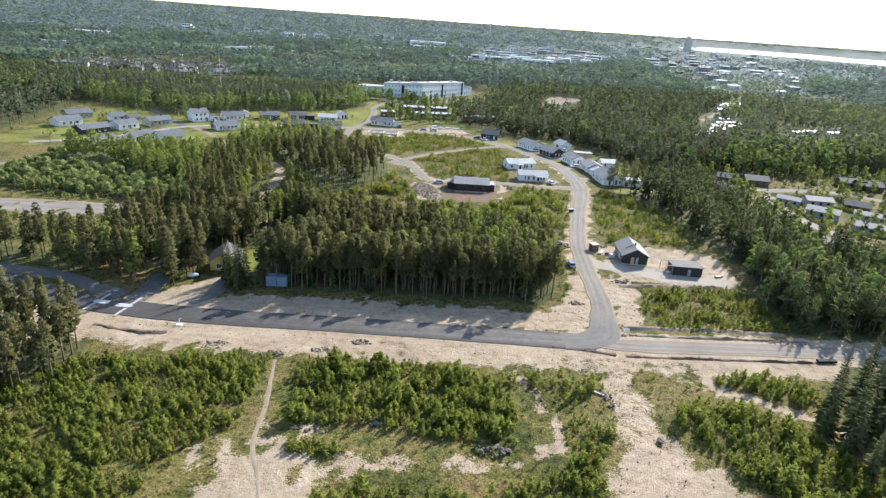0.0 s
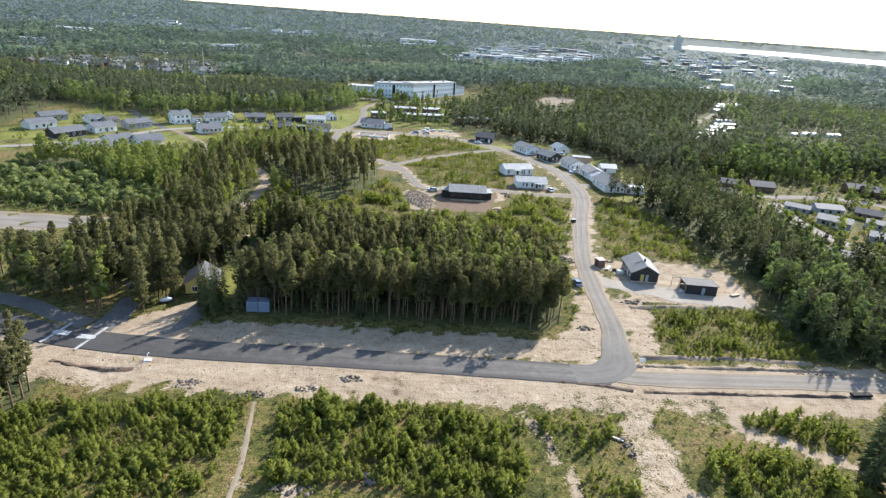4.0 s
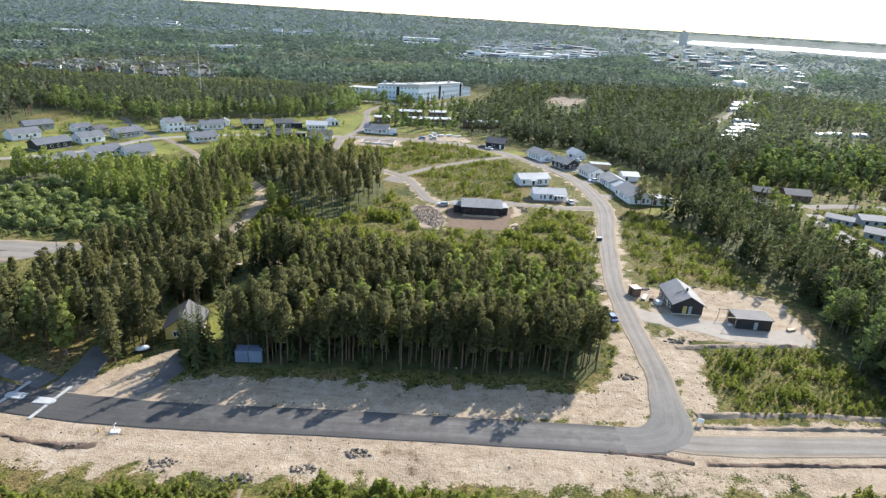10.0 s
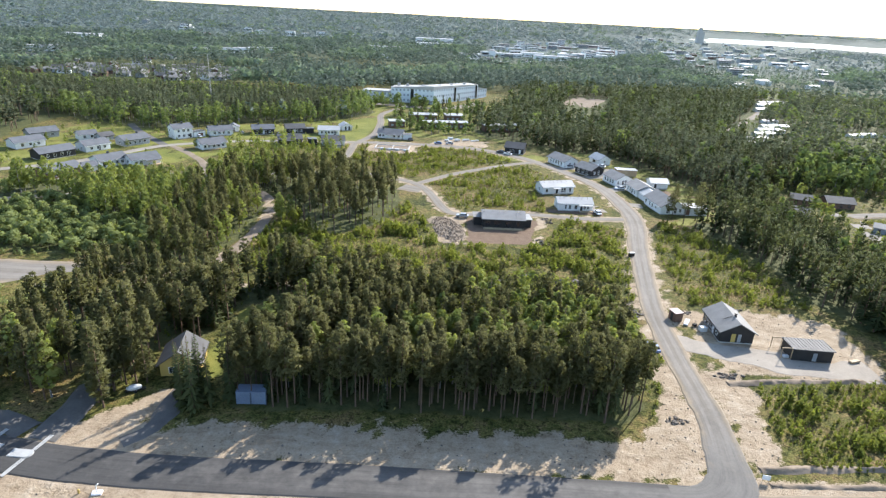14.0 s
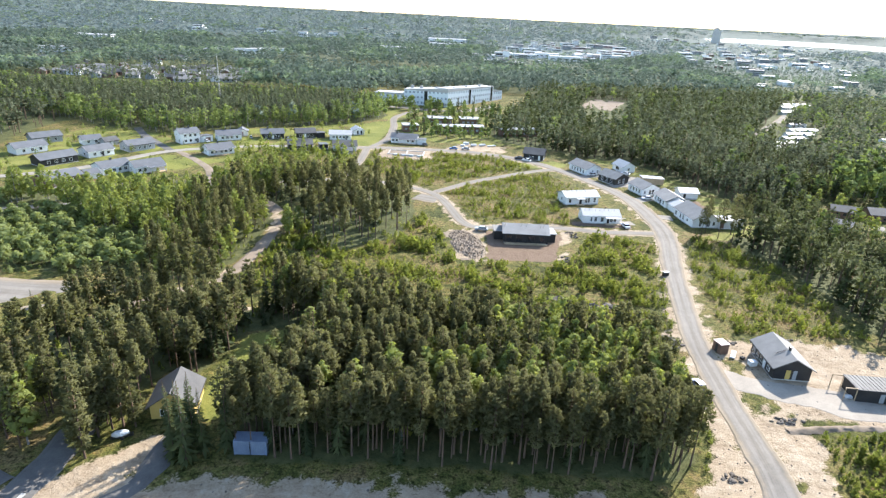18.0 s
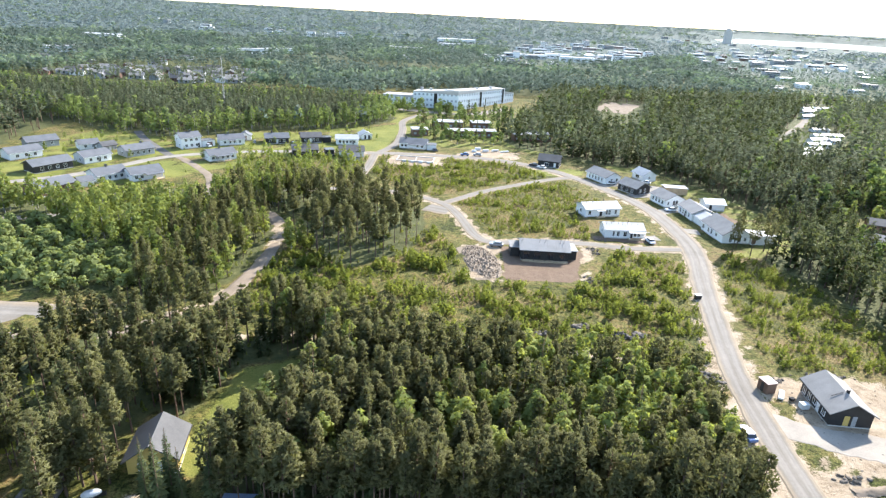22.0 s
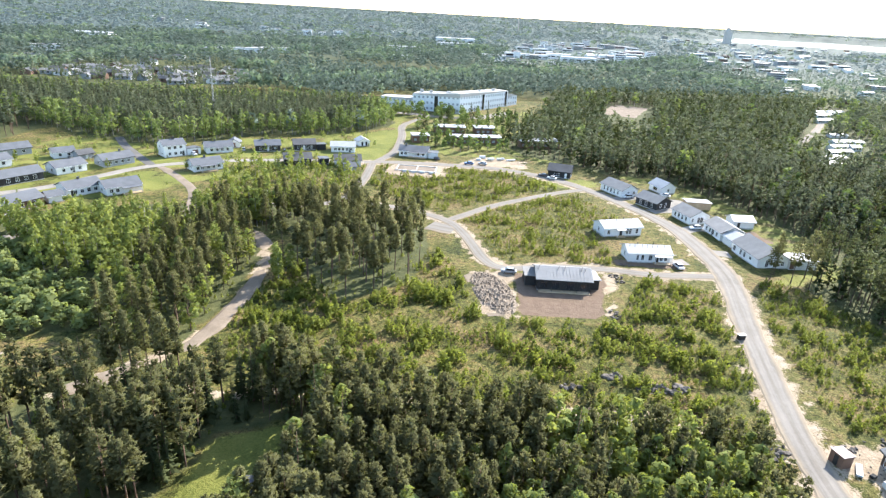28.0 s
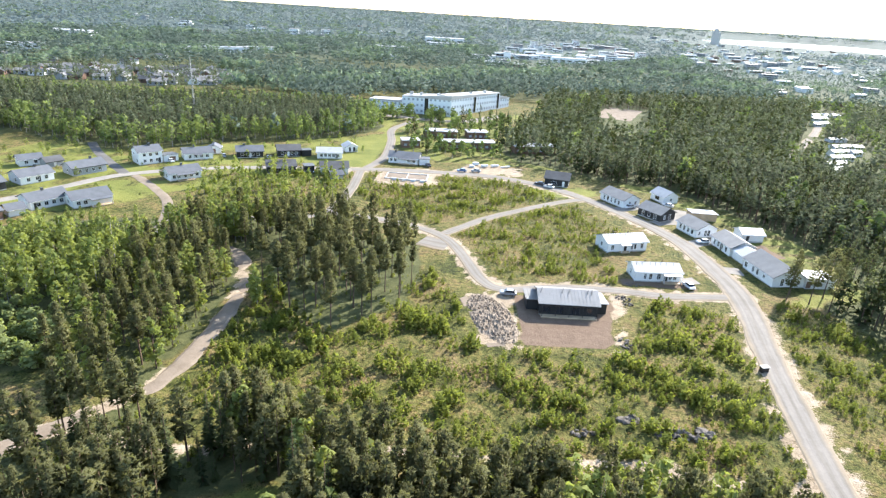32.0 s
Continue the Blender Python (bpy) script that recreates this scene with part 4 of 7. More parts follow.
def birch(seed, rich=1.0):
    """Birch: pale stem, rising limbs, tall crown of rounded leaf masses. About 14 m."""
    rng = np.random.RandomState(seed)
    h = 14.0
    v, f, off = stem(rng, h * 0.9, 0.13, lean=0.03, rich=rich)
    wood = [(v, f)]
    n = int(16 + 14 * rich)
    s = (np.arange(n) + rng.rand(n)) / n
    z = h * (0.2 + 0.76 * s)
    a = np.arange(n) * 2.4 + rng.normal(0, 0.6, n)
    reach = 1.95 * np.sin(np.pi * np.clip(0.2 + 0.76 * s, 0, 0.98)) ** 0.8 * rng.uniform(0.45, 1.0, n)
    cent = np.stack([off[0] * (z / h) ** 2 + reach * np.cos(a), off[1] * (z / h) ** 2 + reach * np.sin(a), z], 1)
    rad = rng.uniform(0.62, 1.15, n) * (1.1 - 0.5 * s)
    for i in range(0, n, 3 if rich > 0.6 else n):
        wood.append(limb((off[0] * (z[i] / h) ** 2, off[1] * (z[i] / h) ** 2, z[i] - 1.0), cent[i], 0.04))
    per = max(4, int(24 * rich))
    return join(*wood), lobes(rng, cent, rad, per, 0.36 / max(rich, 0.3) ** 0.45)


def round_tree(seed, n=17, per=9):
    """Low rounded willow or alder, about 6 m, with several stems and a wide lumpy crown."""
    rng = np.random.RandomState(seed)
    wood = []
    a = np.arange(n) * 2.4 + rng.normal(0, 0.4, n)
    s = (np.arange(n) + 0.5) / n
    reach = 2.1 * np.sqrt(1 - s * 0.9) * rng.uniform(0.5, 1.1, n)
    cent = np.stack([reach * np.cos(a), reach * np.sin(a), 1.4 + 3.6 * s * rng.uniform(0.85, 1.1, n)], 1)
    for i in range(0, n, 4):
        wood.append(limb((0.2 * math.cos(a[i]), 0.2 * math.sin(a[i]), -0.2), cent[i], 0.08))
    return join(*wood), lobes(rng, cent, rng.uniform(0.55, 1.05, n), int(per * 2.0), 0.42)


def bush(seed, n=9, per=7, spread=0.55, tall=1.0):
    """Young birch or willow shoot about 1 m high, to be scaled: sprays of leaves that rise round an upright shoot."""
    rng = np.random.RandomState(seed)
    n = max(7, int(1.45 * n))
    s = ((np.arange(n) + rng.rand(n)) / n) ** 1.2
    a = np.arange(n) * 2.4 + rng.uniform(0, 6.28)
    r = 0.9 * spread * (1 - 0.8 * s) * np.clip(0.5 + 2.2 * s, 0, 1) * rng.uniform(0.3, 1, n)
    cent = np.stack([r * np.cos(a), r * np.sin(a), tall * (0.1 + 0.8 * s)], 1)
    return needles(rng, cent, (0.1 + 0.3 * spread * (1 - 0.6 * s)) * rng.uniform(0.75, 1.2, n), max(3, per // 2), 0.8, 0.55)


def scatter(rng, poly, gap, keep=None):
    """Places at least about a gap apart inside an outline, on a shaken grid."""
    P = np.array(poly)
    lo, hi = P.min(0), P.max(0)
    gx, gy = np.meshgrid(np.arange(lo[0], hi[0], gap), np.arange(lo[1], hi[1], gap))
    x = gx.ravel() + rng.uniform(-0.42, 0.42, gx.size) * gap
    y = gy.ravel() + rng.uniform(-0.42, 0.42, gx.size) * gap
    ok = inside(x, y, poly) > 0
    if keep is not None:
        ok &= keep(x, y)
    return np.stack([x[ok], y[ok]], 1)


def lay(templates, mats_of, places, rng, size, name, label, category, squash=(0.95, 1.3)):
    """Many plants joined into one object of kind stuff. places: (n, 2); size: function of (x, y) giving height factors."""
    Vs, Fs, Is, Ns, Ts, n = [], [], [], [], [], 0
    pick = rng.randint(0, len(templates), len(places))
    k = np.asarray(size(places[:, 0], places[:, 1]))
    zs = rise(places[:, 0], places[:, 1])
    for ti, layers in enumerate(templates):
        sel = np.where(pick == ti)[0]
        if not len(sel):
            continue
        a = rng.uniform(0, 6.28, len(sel))
        c, s = np.cos(a)[:, None], np.sin(a)[:, None]
        w = (k[sel] * rng.uniform(*squash, len(sel)))[:, None]
        for li, (V, F) in enumerate(layers):
            x = places[sel, 0][:, None] + w * (c * V[:, 0] - s * V[:, 1])
            y = places[sel, 1][:, None] + w * (s * V[:, 0] + c * V[:, 1])
            z = zs[sel][:, None] + k[sel][:, None] * V[None, :, 2]
            Vs.append(np.stack([x, y, z], 2).reshape(-1, 3))
            N = normals_of(V)
            Ns.append(np.stack([c * N[:, 0] - s * N[:, 1], s * N[:, 0] + c * N[:, 1], np.broadcast_to(N[:, 2], x.shape)], 2).reshape(-1, 3))
            Fs.append((F[None] + (np.arange(len(sel)) * len(V))[:, None, None]).reshape(-1, 3) + n)
            Is.append(np.full(len(sel) * len(F), li))
            Ts.append(np.repeat(rng.rand(len(sel)), len(V)))
            n += len(sel) * len(V)
    me = mesh_from(name, np.concatenate(Vs), np.concatenate(Fs), mats_of, np.concatenate(Is), True, np.concatenate(Ns))
    me.attributes.new("tone", "FLOAT", "POINT").data.foreach_set("value", np.concatenate(Ts).astype(np.float32))
    return tagged(new(name, me), label, category, kind="stuff")


def tree_thing(name, made, bark, leaf, label, category, group):
    (wv, wf), (cv, cf) = made
    ob = new(name)
    tagged(ob, label, category, group)
    for pn, v, f, m in (("trunk", wv, wf, bark), ("crown", cv, cf, leaf)):
        me = mesh_from(pn, v, f, [m], None, True, normals_of(v))
        me.attributes.new("own", "FLOAT", "POINT").data.foreach_set("value", np.ones(len(v), np.float32))
        p = new(pn, me)
        p.parent = ob
    ob.location = (0, 0, -500)
    return ob


ROADS = (MAIN, NORTH, EAST, RING, LINK, WEST, STREET, SIDE, SPUR, SCHOOL, TRACK)


def off_road(x, y, gap=4.0):
    return np.minimum.reduce([line_gap(x, y, r) for r in ROADS]) > gap


rng = np.random.RandomState(7)
PINES = [tree_thing("pine_tree", pine(s, 1.5, 0.04), M_BARK, M_PINE, "tall pine with bare reddish stem and dark crown", "tree", "pines of the wood") for s in range(7)]
SPRUCES = [tree_thing("spruce_tree", spruce(20 + s, 0.85), M_BARK, M_SPRUCE, "dark green spruce with drooping branches", "tree", "spruces of the wood") for s in range(4)]
BIRCHES = [tree_thing("birch_tree", birch(40 + s, 1.2), M_BIRCHBARK, M_BIRCH, "light green birch with slender pale stem", "tree", "birches of the wood") for s in range(5)]
LOWPINES = [tree_thing("pine_tree", pine(230 + s, 1.2, -0.22), M_BARK, M_PINE, "wide pine with branches almost to the ground", "tree", "pines of the wood") for s in range(3)]
used = set()


def plant(kinds, x, y, k, wide=None):
    """Sets a copy of a tree (the first use of each kind moves the tree itself)."""
    src = kinds[rng.randint(len(kinds))]
    w = wide or k * rng.uniform(1.05, 1.38)
    m = Matrix.Translation((x, y, float(rise(np.array(x), np.array(y))))) @ Matrix.Rotation(rng.uniform(0, 6.28), 4, "Z")
    if src.name in used:
        ob = copy_thing(src, m)
    else:
        ob = src
        used.add(src.name)
        ob.matrix_world = m
    ob.scale = (w, w, k)
    return ob


# the block of wood by the road: pines, some birches and spruces among them
spots = scatter(rng, FOREST, 2.3)
behind = {"pine": [], "birch": [], "spruce": []}
for x, y in spots:
    u = rng.rand() - 0.16 * wavy(np.array(x), np.array(y), 26, 21)
    kind = "pine" if u < 0.66 else "birch" if u < 0.84 else "spruce"
    if (x > 3 and y > 158 or (x + 2) ** 2 + (y - 166) ** 2 < 110) and rng.rand() < 0.42:
        kind = "birch"
    if y < 154 and kind == "birch":
        kind = "pine"
    if y > 169 or abs(x + 1) > 42:
        behind[kind].append((x, y))
    else:
        lo, hi, kinds = {"pine": (0.62, 0.84, PINES), "birch": (0.66, 0.98, BIRCHES), "spruce": (0.5, 0.9, SPRUCES)}[kind]
        plant(kinds, x, y, rng.uniform(lo, hi) * (rng.uniform(0.9, 1.18) if y < 153 else 1.0))
for x, y in scatter(rng, [(82, 84), (84, 99), (90, 111), (97, 122), (120, 122), (118, 70), (90, 66)], 4.4):
    plant(SPRUCES if rng.rand() < 0.88 else BIRCHES, x, y, rng.uniform(0.8, 1.1))
for x, y, k in ((76.3, 98.2, 0.95), (79.6, 102.6, 1.0), (80.4, 97.4, 1.05), (78.6, 93.4, 0.9), (83.4, 107, 1.0), (75.4, 91.6, 0.5), (77, 87, 0.7)):
    plant(SPRUCES, x, y, k)
for x, y, k in ((-46.9, 145.8, 0.86), (-49.4, 147.2, 0.74), (-45.2, 148.4, 0.7), (-50.8, 152.4, 0.62), (-48.4, 151.5, 0.66), (-51.4, 150.4, 0.68), (-47.2, 149.8, 0.8)):
    plant(SPRUCES, x, y, 1.2 * k, 1.25 * k)
for x, y, k in ((-73.8, 148.8, 0.95), (-84, 156, 0.9), (-76, 157, 0.85), (-91, 152, 0.8), (-97, 157, 0.8)):
    plant(BIRCHES, x, y, k)
for x, y, k in ((-64, 151.5, 0.7), (-66, 155, 0.74), (-63.4, 157.5, 0.7), (-64.6, 149.6, 0.72), (-66.6, 151.6, 0.78), (-62.6, 153.4, 0.7), (-69, 154.5, 0.7), (-68, 159, 0.74), (-61.5, 161, 0.72), (-61.8, 166, 0.72), (-58.5, 170, 0.78), (-55.5, 171.5, 0.74), (-61, 154, 0.6)):
    plant(PINES, x, y, k)
for x, y, k in ((84, 272, 0.75), (86, 266, 0.8), (92, 270, 0.85), (98, 273, 0.8), (89, 262, 0.7), (81, 268, 0.62)):
    plant(PINES, x, y, k)

for x, y, k in ((-56.5, 247.5, 0.72), (-58.5, 252, 0.66), (-55, 254, 0.6)):
    plant(BIRCHES, x, y, k, 1.25 * k)
for x, y, k in ((-52.5, 190.5, 0.85), (-47, 197, 0.8), (-54.4, 186, 0.8), (-53.6, 181, 0.9), (-55.6, 177, 0.82), (-49.8, 199, 0.75)):
    plant(SPRUCES, x, y, k, 1.2 * k)

# the wider woods, seen farther off
FEW2 = [far_tree(64 + s, "pine") for s in range(4)]
FEWB2 = [far_tree(84 + s, "birch") for s in range(4)]
FEWS = [far_tree(70 + s, "spruce") for s in range(3)]
FEWB = [birch(80 + s, 0.3) for s in range(4)]
hgt = lambda lo, hi: (lambda x, y: rng.uniform(lo, hi, len(x)))
FULL, FULLS, FULLB = [pine(160 + s, 0.78) for s in range(5)], [spruce(170 + s, 0.5) for s in range(3)], [birch(180 + s, 0.7) for s in range(4)]
for kind, temp, mats, sizes in (("pine", FULL, [M_BARK, M_PINE], (0.6, 0.84)), ("birch", FULLB, [M_BIRCHBARK, M_BIRCH], (0.62, 0.95)), ("spruce", FULLS, [M_BARK, M_SPRUCE], (0.55, 0.95))):
    lay(temp, mats, np.array(behind[kind]), rng, hgt(*sizes), "wood_behind", "dense " + kind + " wood behind the front trees", "trees")
FULL2, FULLB2, FULLS2 = [mid_tree(190 + s, "pine", 34) for s in range(5)], [mid_tree(195 + s, "birch", 33) for s in range(5)], [mid_tree(205 + s, "spruce", 40) for s in range(4)]
OUTP, OUTB = [mid_tree(210 + s, "pine", 20) for s in range(4)], [mid_tree(215 + s, "birch", 16) for s in range(4)]
FULL3 = [mid_tree(200 + s, "pine", 56) for s in range(5)]
for poly, gap, share, sizes, word in ((OLDWOOD, 3.5, 0.75, (0.6, 0.85), "old pines round the yellow house"), (NEARLEFT, 3.6, 0.8, (0.6, 0.9), "pines and spruces by the road's end"), (BELT, 4.0, 0.72, (0.58, 0.8), "pines along the dirt track"), (CLUMPBACK, 4.6, 0.8, (0.6, 0.8), "pines where the dirt track bends"), (LAWNSIDE, 2.7, 0.55, (0.55, 0.8), "pines beside the lawn"), (LAWNTOP, 3.4, 0.45, (0.38, 0.6), "pines above the lawn")):
    p = scatter(rng, poly, gap, keep=lambda x, y: off_road(x, y, 3.2) & (line_gap(x, y, VERGE) > 2.6) & (inside(x, y, [(-60, 150), (-49, 152), (-48, 166), (-60, 165)]) < 0))
    sel = rng.rand(len(p)) < share
    lay(FULL, [M_BARK, M_PINE], p[sel], rng, hgt(*sizes), "pine_stand", word, "trees", (1.0, 1.35))
    lay(FULLS if poly is not BELT else FULLB, [M_BARK, M_SPRUCE if poly is not BELT else M_BIRCH], p[~sel], rng, hgt(*sizes), "mixed_stand", word.replace("pines", "other trees"), "trees")
p = scatter(rng, CLUMP, 5.3, keep=lambda x, y: off_road(x, y, 3.2))
sel = rng.rand(len(p)) < 0.88
lay([pine(260 + s, 0.95, 0.13) for s in range(6)], [M_BARK, M_PINE], p[sel], rng, hgt(0.68, 0.9), "pine_stand", "tall bare-stemmed pines standing loosely", "trees", (0.95, 1.3))
lay(FULLS, [M_BARK, M_SPRUCE], p[~sel], rng, hgt(0.4, 0.8), "mixed_stand", "dark spruces among tall pines", "trees")
WILLOWS = [round_tree(300 + s) for s in range(5)]
p = scatter(rng, LEAFY, 3.3, keep=lambda x, y: off_road(x, y, 3) & (np.hypot(x + 152, y - 290) > 13))
tall = p[:, 1] + 0.55 * p[:, 0] + 9 * wavy(p[:, 0], p[:, 1], 30, 77) > 184
lay(WILLOWS, [M_BARK, M_WILLOW], p[~tall], rng, hgt(0.4, 0.85), "willow_thicket", "pale green rounded willow thicket", "trees", (1.0, 1.4))
lay(FULLB, [M_BIRCHBARK, M_BIRCH], p[tall & (rng.rand(len(p)) < 0.75)], rng, lambda x, y: rng.uniform(0.58, 0.95, len(x)) * np.where((y > 276) & (x < -96), 0.42, 1.0), "leafy_thicket", "light green leafy thicket of birch", "trees", (1.0, 1.35))
for poly, gap, thin in ((EASTWOOD, 6.4, 9.0), (WESTWOOD, 6.6, 0.35)):
    p = scatter(rng, poly, gap, keep=lambda x, y: (wavy(x, y, 90, 33) < thin) & off_road(x, y, 5) & (inside(x, y, ROWGAP) < 0) & (inside(x, y, ROWGAP2) < 0) & (inside(x, y, ROWGAP3) < 0))
    sel = rng.rand(len(p)) + 0.3 * wavy(p[:, 0], p[:, 1], 70, 34) < 0.78
    near = (p[:, 1] < 430) | (poly is WESTWOOD)
    for band, tp, tb in ((near, OUTP, OUTB), (~near, FEW2, FEWB2)):
        if (band & sel).any():
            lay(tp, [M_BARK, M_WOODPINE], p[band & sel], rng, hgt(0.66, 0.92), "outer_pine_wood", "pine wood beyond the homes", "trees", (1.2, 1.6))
        if (band & ~sel).any():
            lay(tb, [M_BIRCHBARK, M_WOODBIRCH], p[band & ~sel], rng, hgt(0.6, 1.0), "outer_birch_wood", "light birches beyond the homes", "trees", (1.2, 1.6))
for x, y, k in ((-62.9, 145.9, 0.82), (-64.8, 147.6, 0.86), (-63.8, 151.4, 0.82), (-65.4, 149.8, 0.76), (-61.2, 154.4, 0.84), (-62.6, 155.8, 0.8), (-58.9, 154.0, 0.72)):
    plant(LOWPINES, x, y, k, 1.25 * k)
p = scatter(rng, [(-96, 150), (-68, 147), (-61, 150), (-61, 160), (-75, 161), (-96, 162)], 3.6, keep=lambda x, y: (line_gap(x, y, OLDROAD) > 2.6) & (np.hypot(x + 60, y - 150) > 3))
lay(FULL + FULLB, [M_BARK, M_PINE], p, rng, hgt(0.55, 0.8), "drive_pines", "pines beside the old drive", "trees", (1.1, 1.4))
p = scatter(rng, [(148, 319), (176, 322), (200, 321), (236, 344), (272, 352), (330, 362), (320, 392), (250, 384), (206, 372), (170, 352)], 4.6, keep=lambda x, y: (np.min([np.hypot(x - a, y - b) for a, b, c in SUBHOMES], axis=0) > 8.5))
sel = rng.rand(len(p)) + 0.4 * wavy(p[:, 0], p[:, 1], 26, 63) < 0.72
lay(FULLB2, [M_BIRCHBARK, M_WOODBIRCH], p[sel], rng, hgt(0.62, 1.05), "suburb_birch_wood", "bright green birches behind the suburban gardens", "trees", (1.15, 1.6))
lay(FULLS2, [M_BARK, M_SPRUCE], p[~sel], rng, hgt(0.6, 0.95), "suburb_spruce_wood", "dark spruces behind the suburban gardens", "trees", (1.1, 1.4))
p = scatter(rng, SUBURB, 5.0, keep=lambda x, y: (line_gap(x, y, SUBSTREET) > 6) & (line_gap(x, y, SUBLANE) > 6) & (np.min([np.hypot(x - a, y - b) for a, b, c in SUBHOMES], axis=0) > 8.5))
p = p[rng.rand(len(p)) < 0.8]
sel = rng.rand(len(p)) < 0.8
lay(FULLS2, [M_BARK, M_SPRUCE], p[~sel], rng, hgt(0.35, 0.7), "garden_spruces", "dark spruces between suburban houses", "trees", (1.2, 1.5))
lay(FULLB2, [M_BIRCHBARK, M_BIRCH], p[sel], rng, lambda x, y: 0.14 + 0.46 * rng.rand(len(x)) ** 1.7, "garden_trees", "garden trees between suburban houses", "trees", (1.3, 2.0))
for poly in (ROWGAP, ROWGAP3, ROWGAP2):
    p = scatter(rng, poly, 6.0, keep=lambda x, y: line_gap(x, y, [(186, 462), (222, 512), (258, 562), (292, 615)]) > 3.5)
    lay(OUTB, [M_BIRCHBARK, M_WOODBIRCH], p, rng, hgt(0.15, 0.32), "row_garden_trees", "garden trees and hedges between rows of homes", "trees", (1.5, 2.2))
p = scatter(rng, HOMES, 8.0, keep=lambda x, y: off_road(x, y, 5) & (wavy(x, y, 11, 91) > -0.15))
lay(FEWB, [M_BIRCHBARK, M_BIRCH], p, rng, hgt(0.1, 0.38), "garden_shrubs", "garden shrubs and young trees round the homes", "shrubs", (1.2, 1.8))
p = scatter(rng, [(-34, 410), (14, 412), (20, 450), (36, 500), (36, 535), (-24, 532), (-36, 470)], 6.5, keep=lambda x, y: off_road(x, y, 5) & (np.hypot((x - 2) / 20, (y - 444) / 16) > 0.8))
p = p[rng.rand(len(p)) < 0.72]
sel = rng.rand(len(p)) < 0.7
lay(FULLB2, [M_BIRCHBARK, M_WOODBIRCH], p[sel], rng, hgt(0.35, 0.62), "yard_birches", "birches round the low row buildings", "trees", (1.3, 1.8))
lay(FULLS2, [M_BARK, M_SPRUCE], p[~sel], rng, hgt(0.5, 0.85), "yard_spruces", "dark spruces round the low row buildings", "trees")
p = scatter(rng, [(-90, 500), (-54, 512), (-14, 516), (-10, 526), (-60, 532), (-96, 540)], 6.0, keep=lambda x, y: off_road(x, y, 4))
lay(FULLB2, [M_BIRCHBARK, M_WOODBIRCH], p[rng.rand(len(p)) < 0.7], rng, hgt(0.5, 0.8), "school_birches", "birches before the long pale building", "trees", (1.3, 1.8))
p = scatter(rng, GREEN, 5.5, keep=lambda x, y: off_road(x, y, 3))
lay(FEWB, [M_BIRCHBARK, M_BIRCH], p[rng.rand(len(p)) < 0.8], rng, hgt(0.25, 0.6), "street_birches", "young birches before the village street", "trees", (1.0, 1.4))
p = np.concatenate([scatter(rng, RIGHTWOOD, 3.6, keep=lambda x, y: off_road(x, y, 5) & (inside(x, y, SUBURB) < 2) & (y <= 400)), scatter(rng, RIGHTWOOD, 4.4, keep=lambda x, y: (inside(x, y, SUBURB) < 2) & (inside(x, y, FIELDGAP) < 0) & (inside(x, y, ROWGAP) < 0) & (inside(x, y, ROWGAP3) < 0) & (y > 400))])
u = 1.12 * rng.rand(len(p)) + 0.28 * wavy(p[:, 0], p[:, 1], 60, 31)
leafy = (p[:, 1] < 178) & (rng.rand(len(p)) < 0.38) | (p[:, 0] > 118) & (p[:, 1] < 330) & (rng.rand(len(p)) < 0.1)
u = np.where(leafy, 0.7, np.where((u >= 0.6) & (u < 0.72), 1.2, u))
for lo, hi, tp, tb, ts, word in ((0, 195, FULL, FULLB, FULLS, "edge"), (195, 300, FULL3, FULLB2, FULLS2, "near"), (300, 400, FULL2, FULLB2, FULLS2, "middle"), (400, 2000, FEW2, FEWB2, FEWS, "farther")):
    band = (p[:, 1] > lo) & (p[:, 1] <= hi)
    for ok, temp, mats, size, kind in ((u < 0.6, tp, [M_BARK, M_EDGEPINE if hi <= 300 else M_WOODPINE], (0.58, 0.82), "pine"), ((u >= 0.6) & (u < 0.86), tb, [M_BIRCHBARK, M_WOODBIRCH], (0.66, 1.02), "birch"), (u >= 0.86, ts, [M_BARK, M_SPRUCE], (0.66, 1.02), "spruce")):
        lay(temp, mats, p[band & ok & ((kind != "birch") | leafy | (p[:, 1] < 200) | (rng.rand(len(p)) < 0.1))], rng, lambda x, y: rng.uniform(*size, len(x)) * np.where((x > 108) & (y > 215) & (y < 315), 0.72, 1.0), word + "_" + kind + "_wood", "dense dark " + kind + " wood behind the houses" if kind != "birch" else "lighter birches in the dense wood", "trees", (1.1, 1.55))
p = scatter(rng, NORTHWOOD, 4.0, keep=lambda x, y: off_road(x, y, 4))
u = rng.rand(len(p)) + 0.4 - np.clip(inside(p[:, 0], p[:, 1], NORTHWOOD) / 26, 0, 1) * 1.0
deep = inside(p[:, 0], p[:, 1], NORTHWOOD) > 45
EDGEB = [birch(187 + s, 0.24) for s in range(4)]
front = inside(p[:, 0], p[:, 1], NORTHWOOD) < 13
for band, tp, tb, word in ((front, FULL2, EDGEB, "village"), (~deep & ~front, FULL2, FULLB2, "north"), (deep, FEW2, FEWB2, "deep_north")):
    if (band & (u < 0.35)).any():
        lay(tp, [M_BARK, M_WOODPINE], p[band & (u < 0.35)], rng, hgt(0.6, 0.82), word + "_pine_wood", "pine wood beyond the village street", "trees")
    if (band & (u >= 0.35)).any():
        lay(tb, [M_BIRCHBARK, M_WOODBIRCH], p[band & (u >= 0.35)], rng, hgt(0.6, 0.95), word + "_birch_wood", "light green birches beyond the village street", "trees")


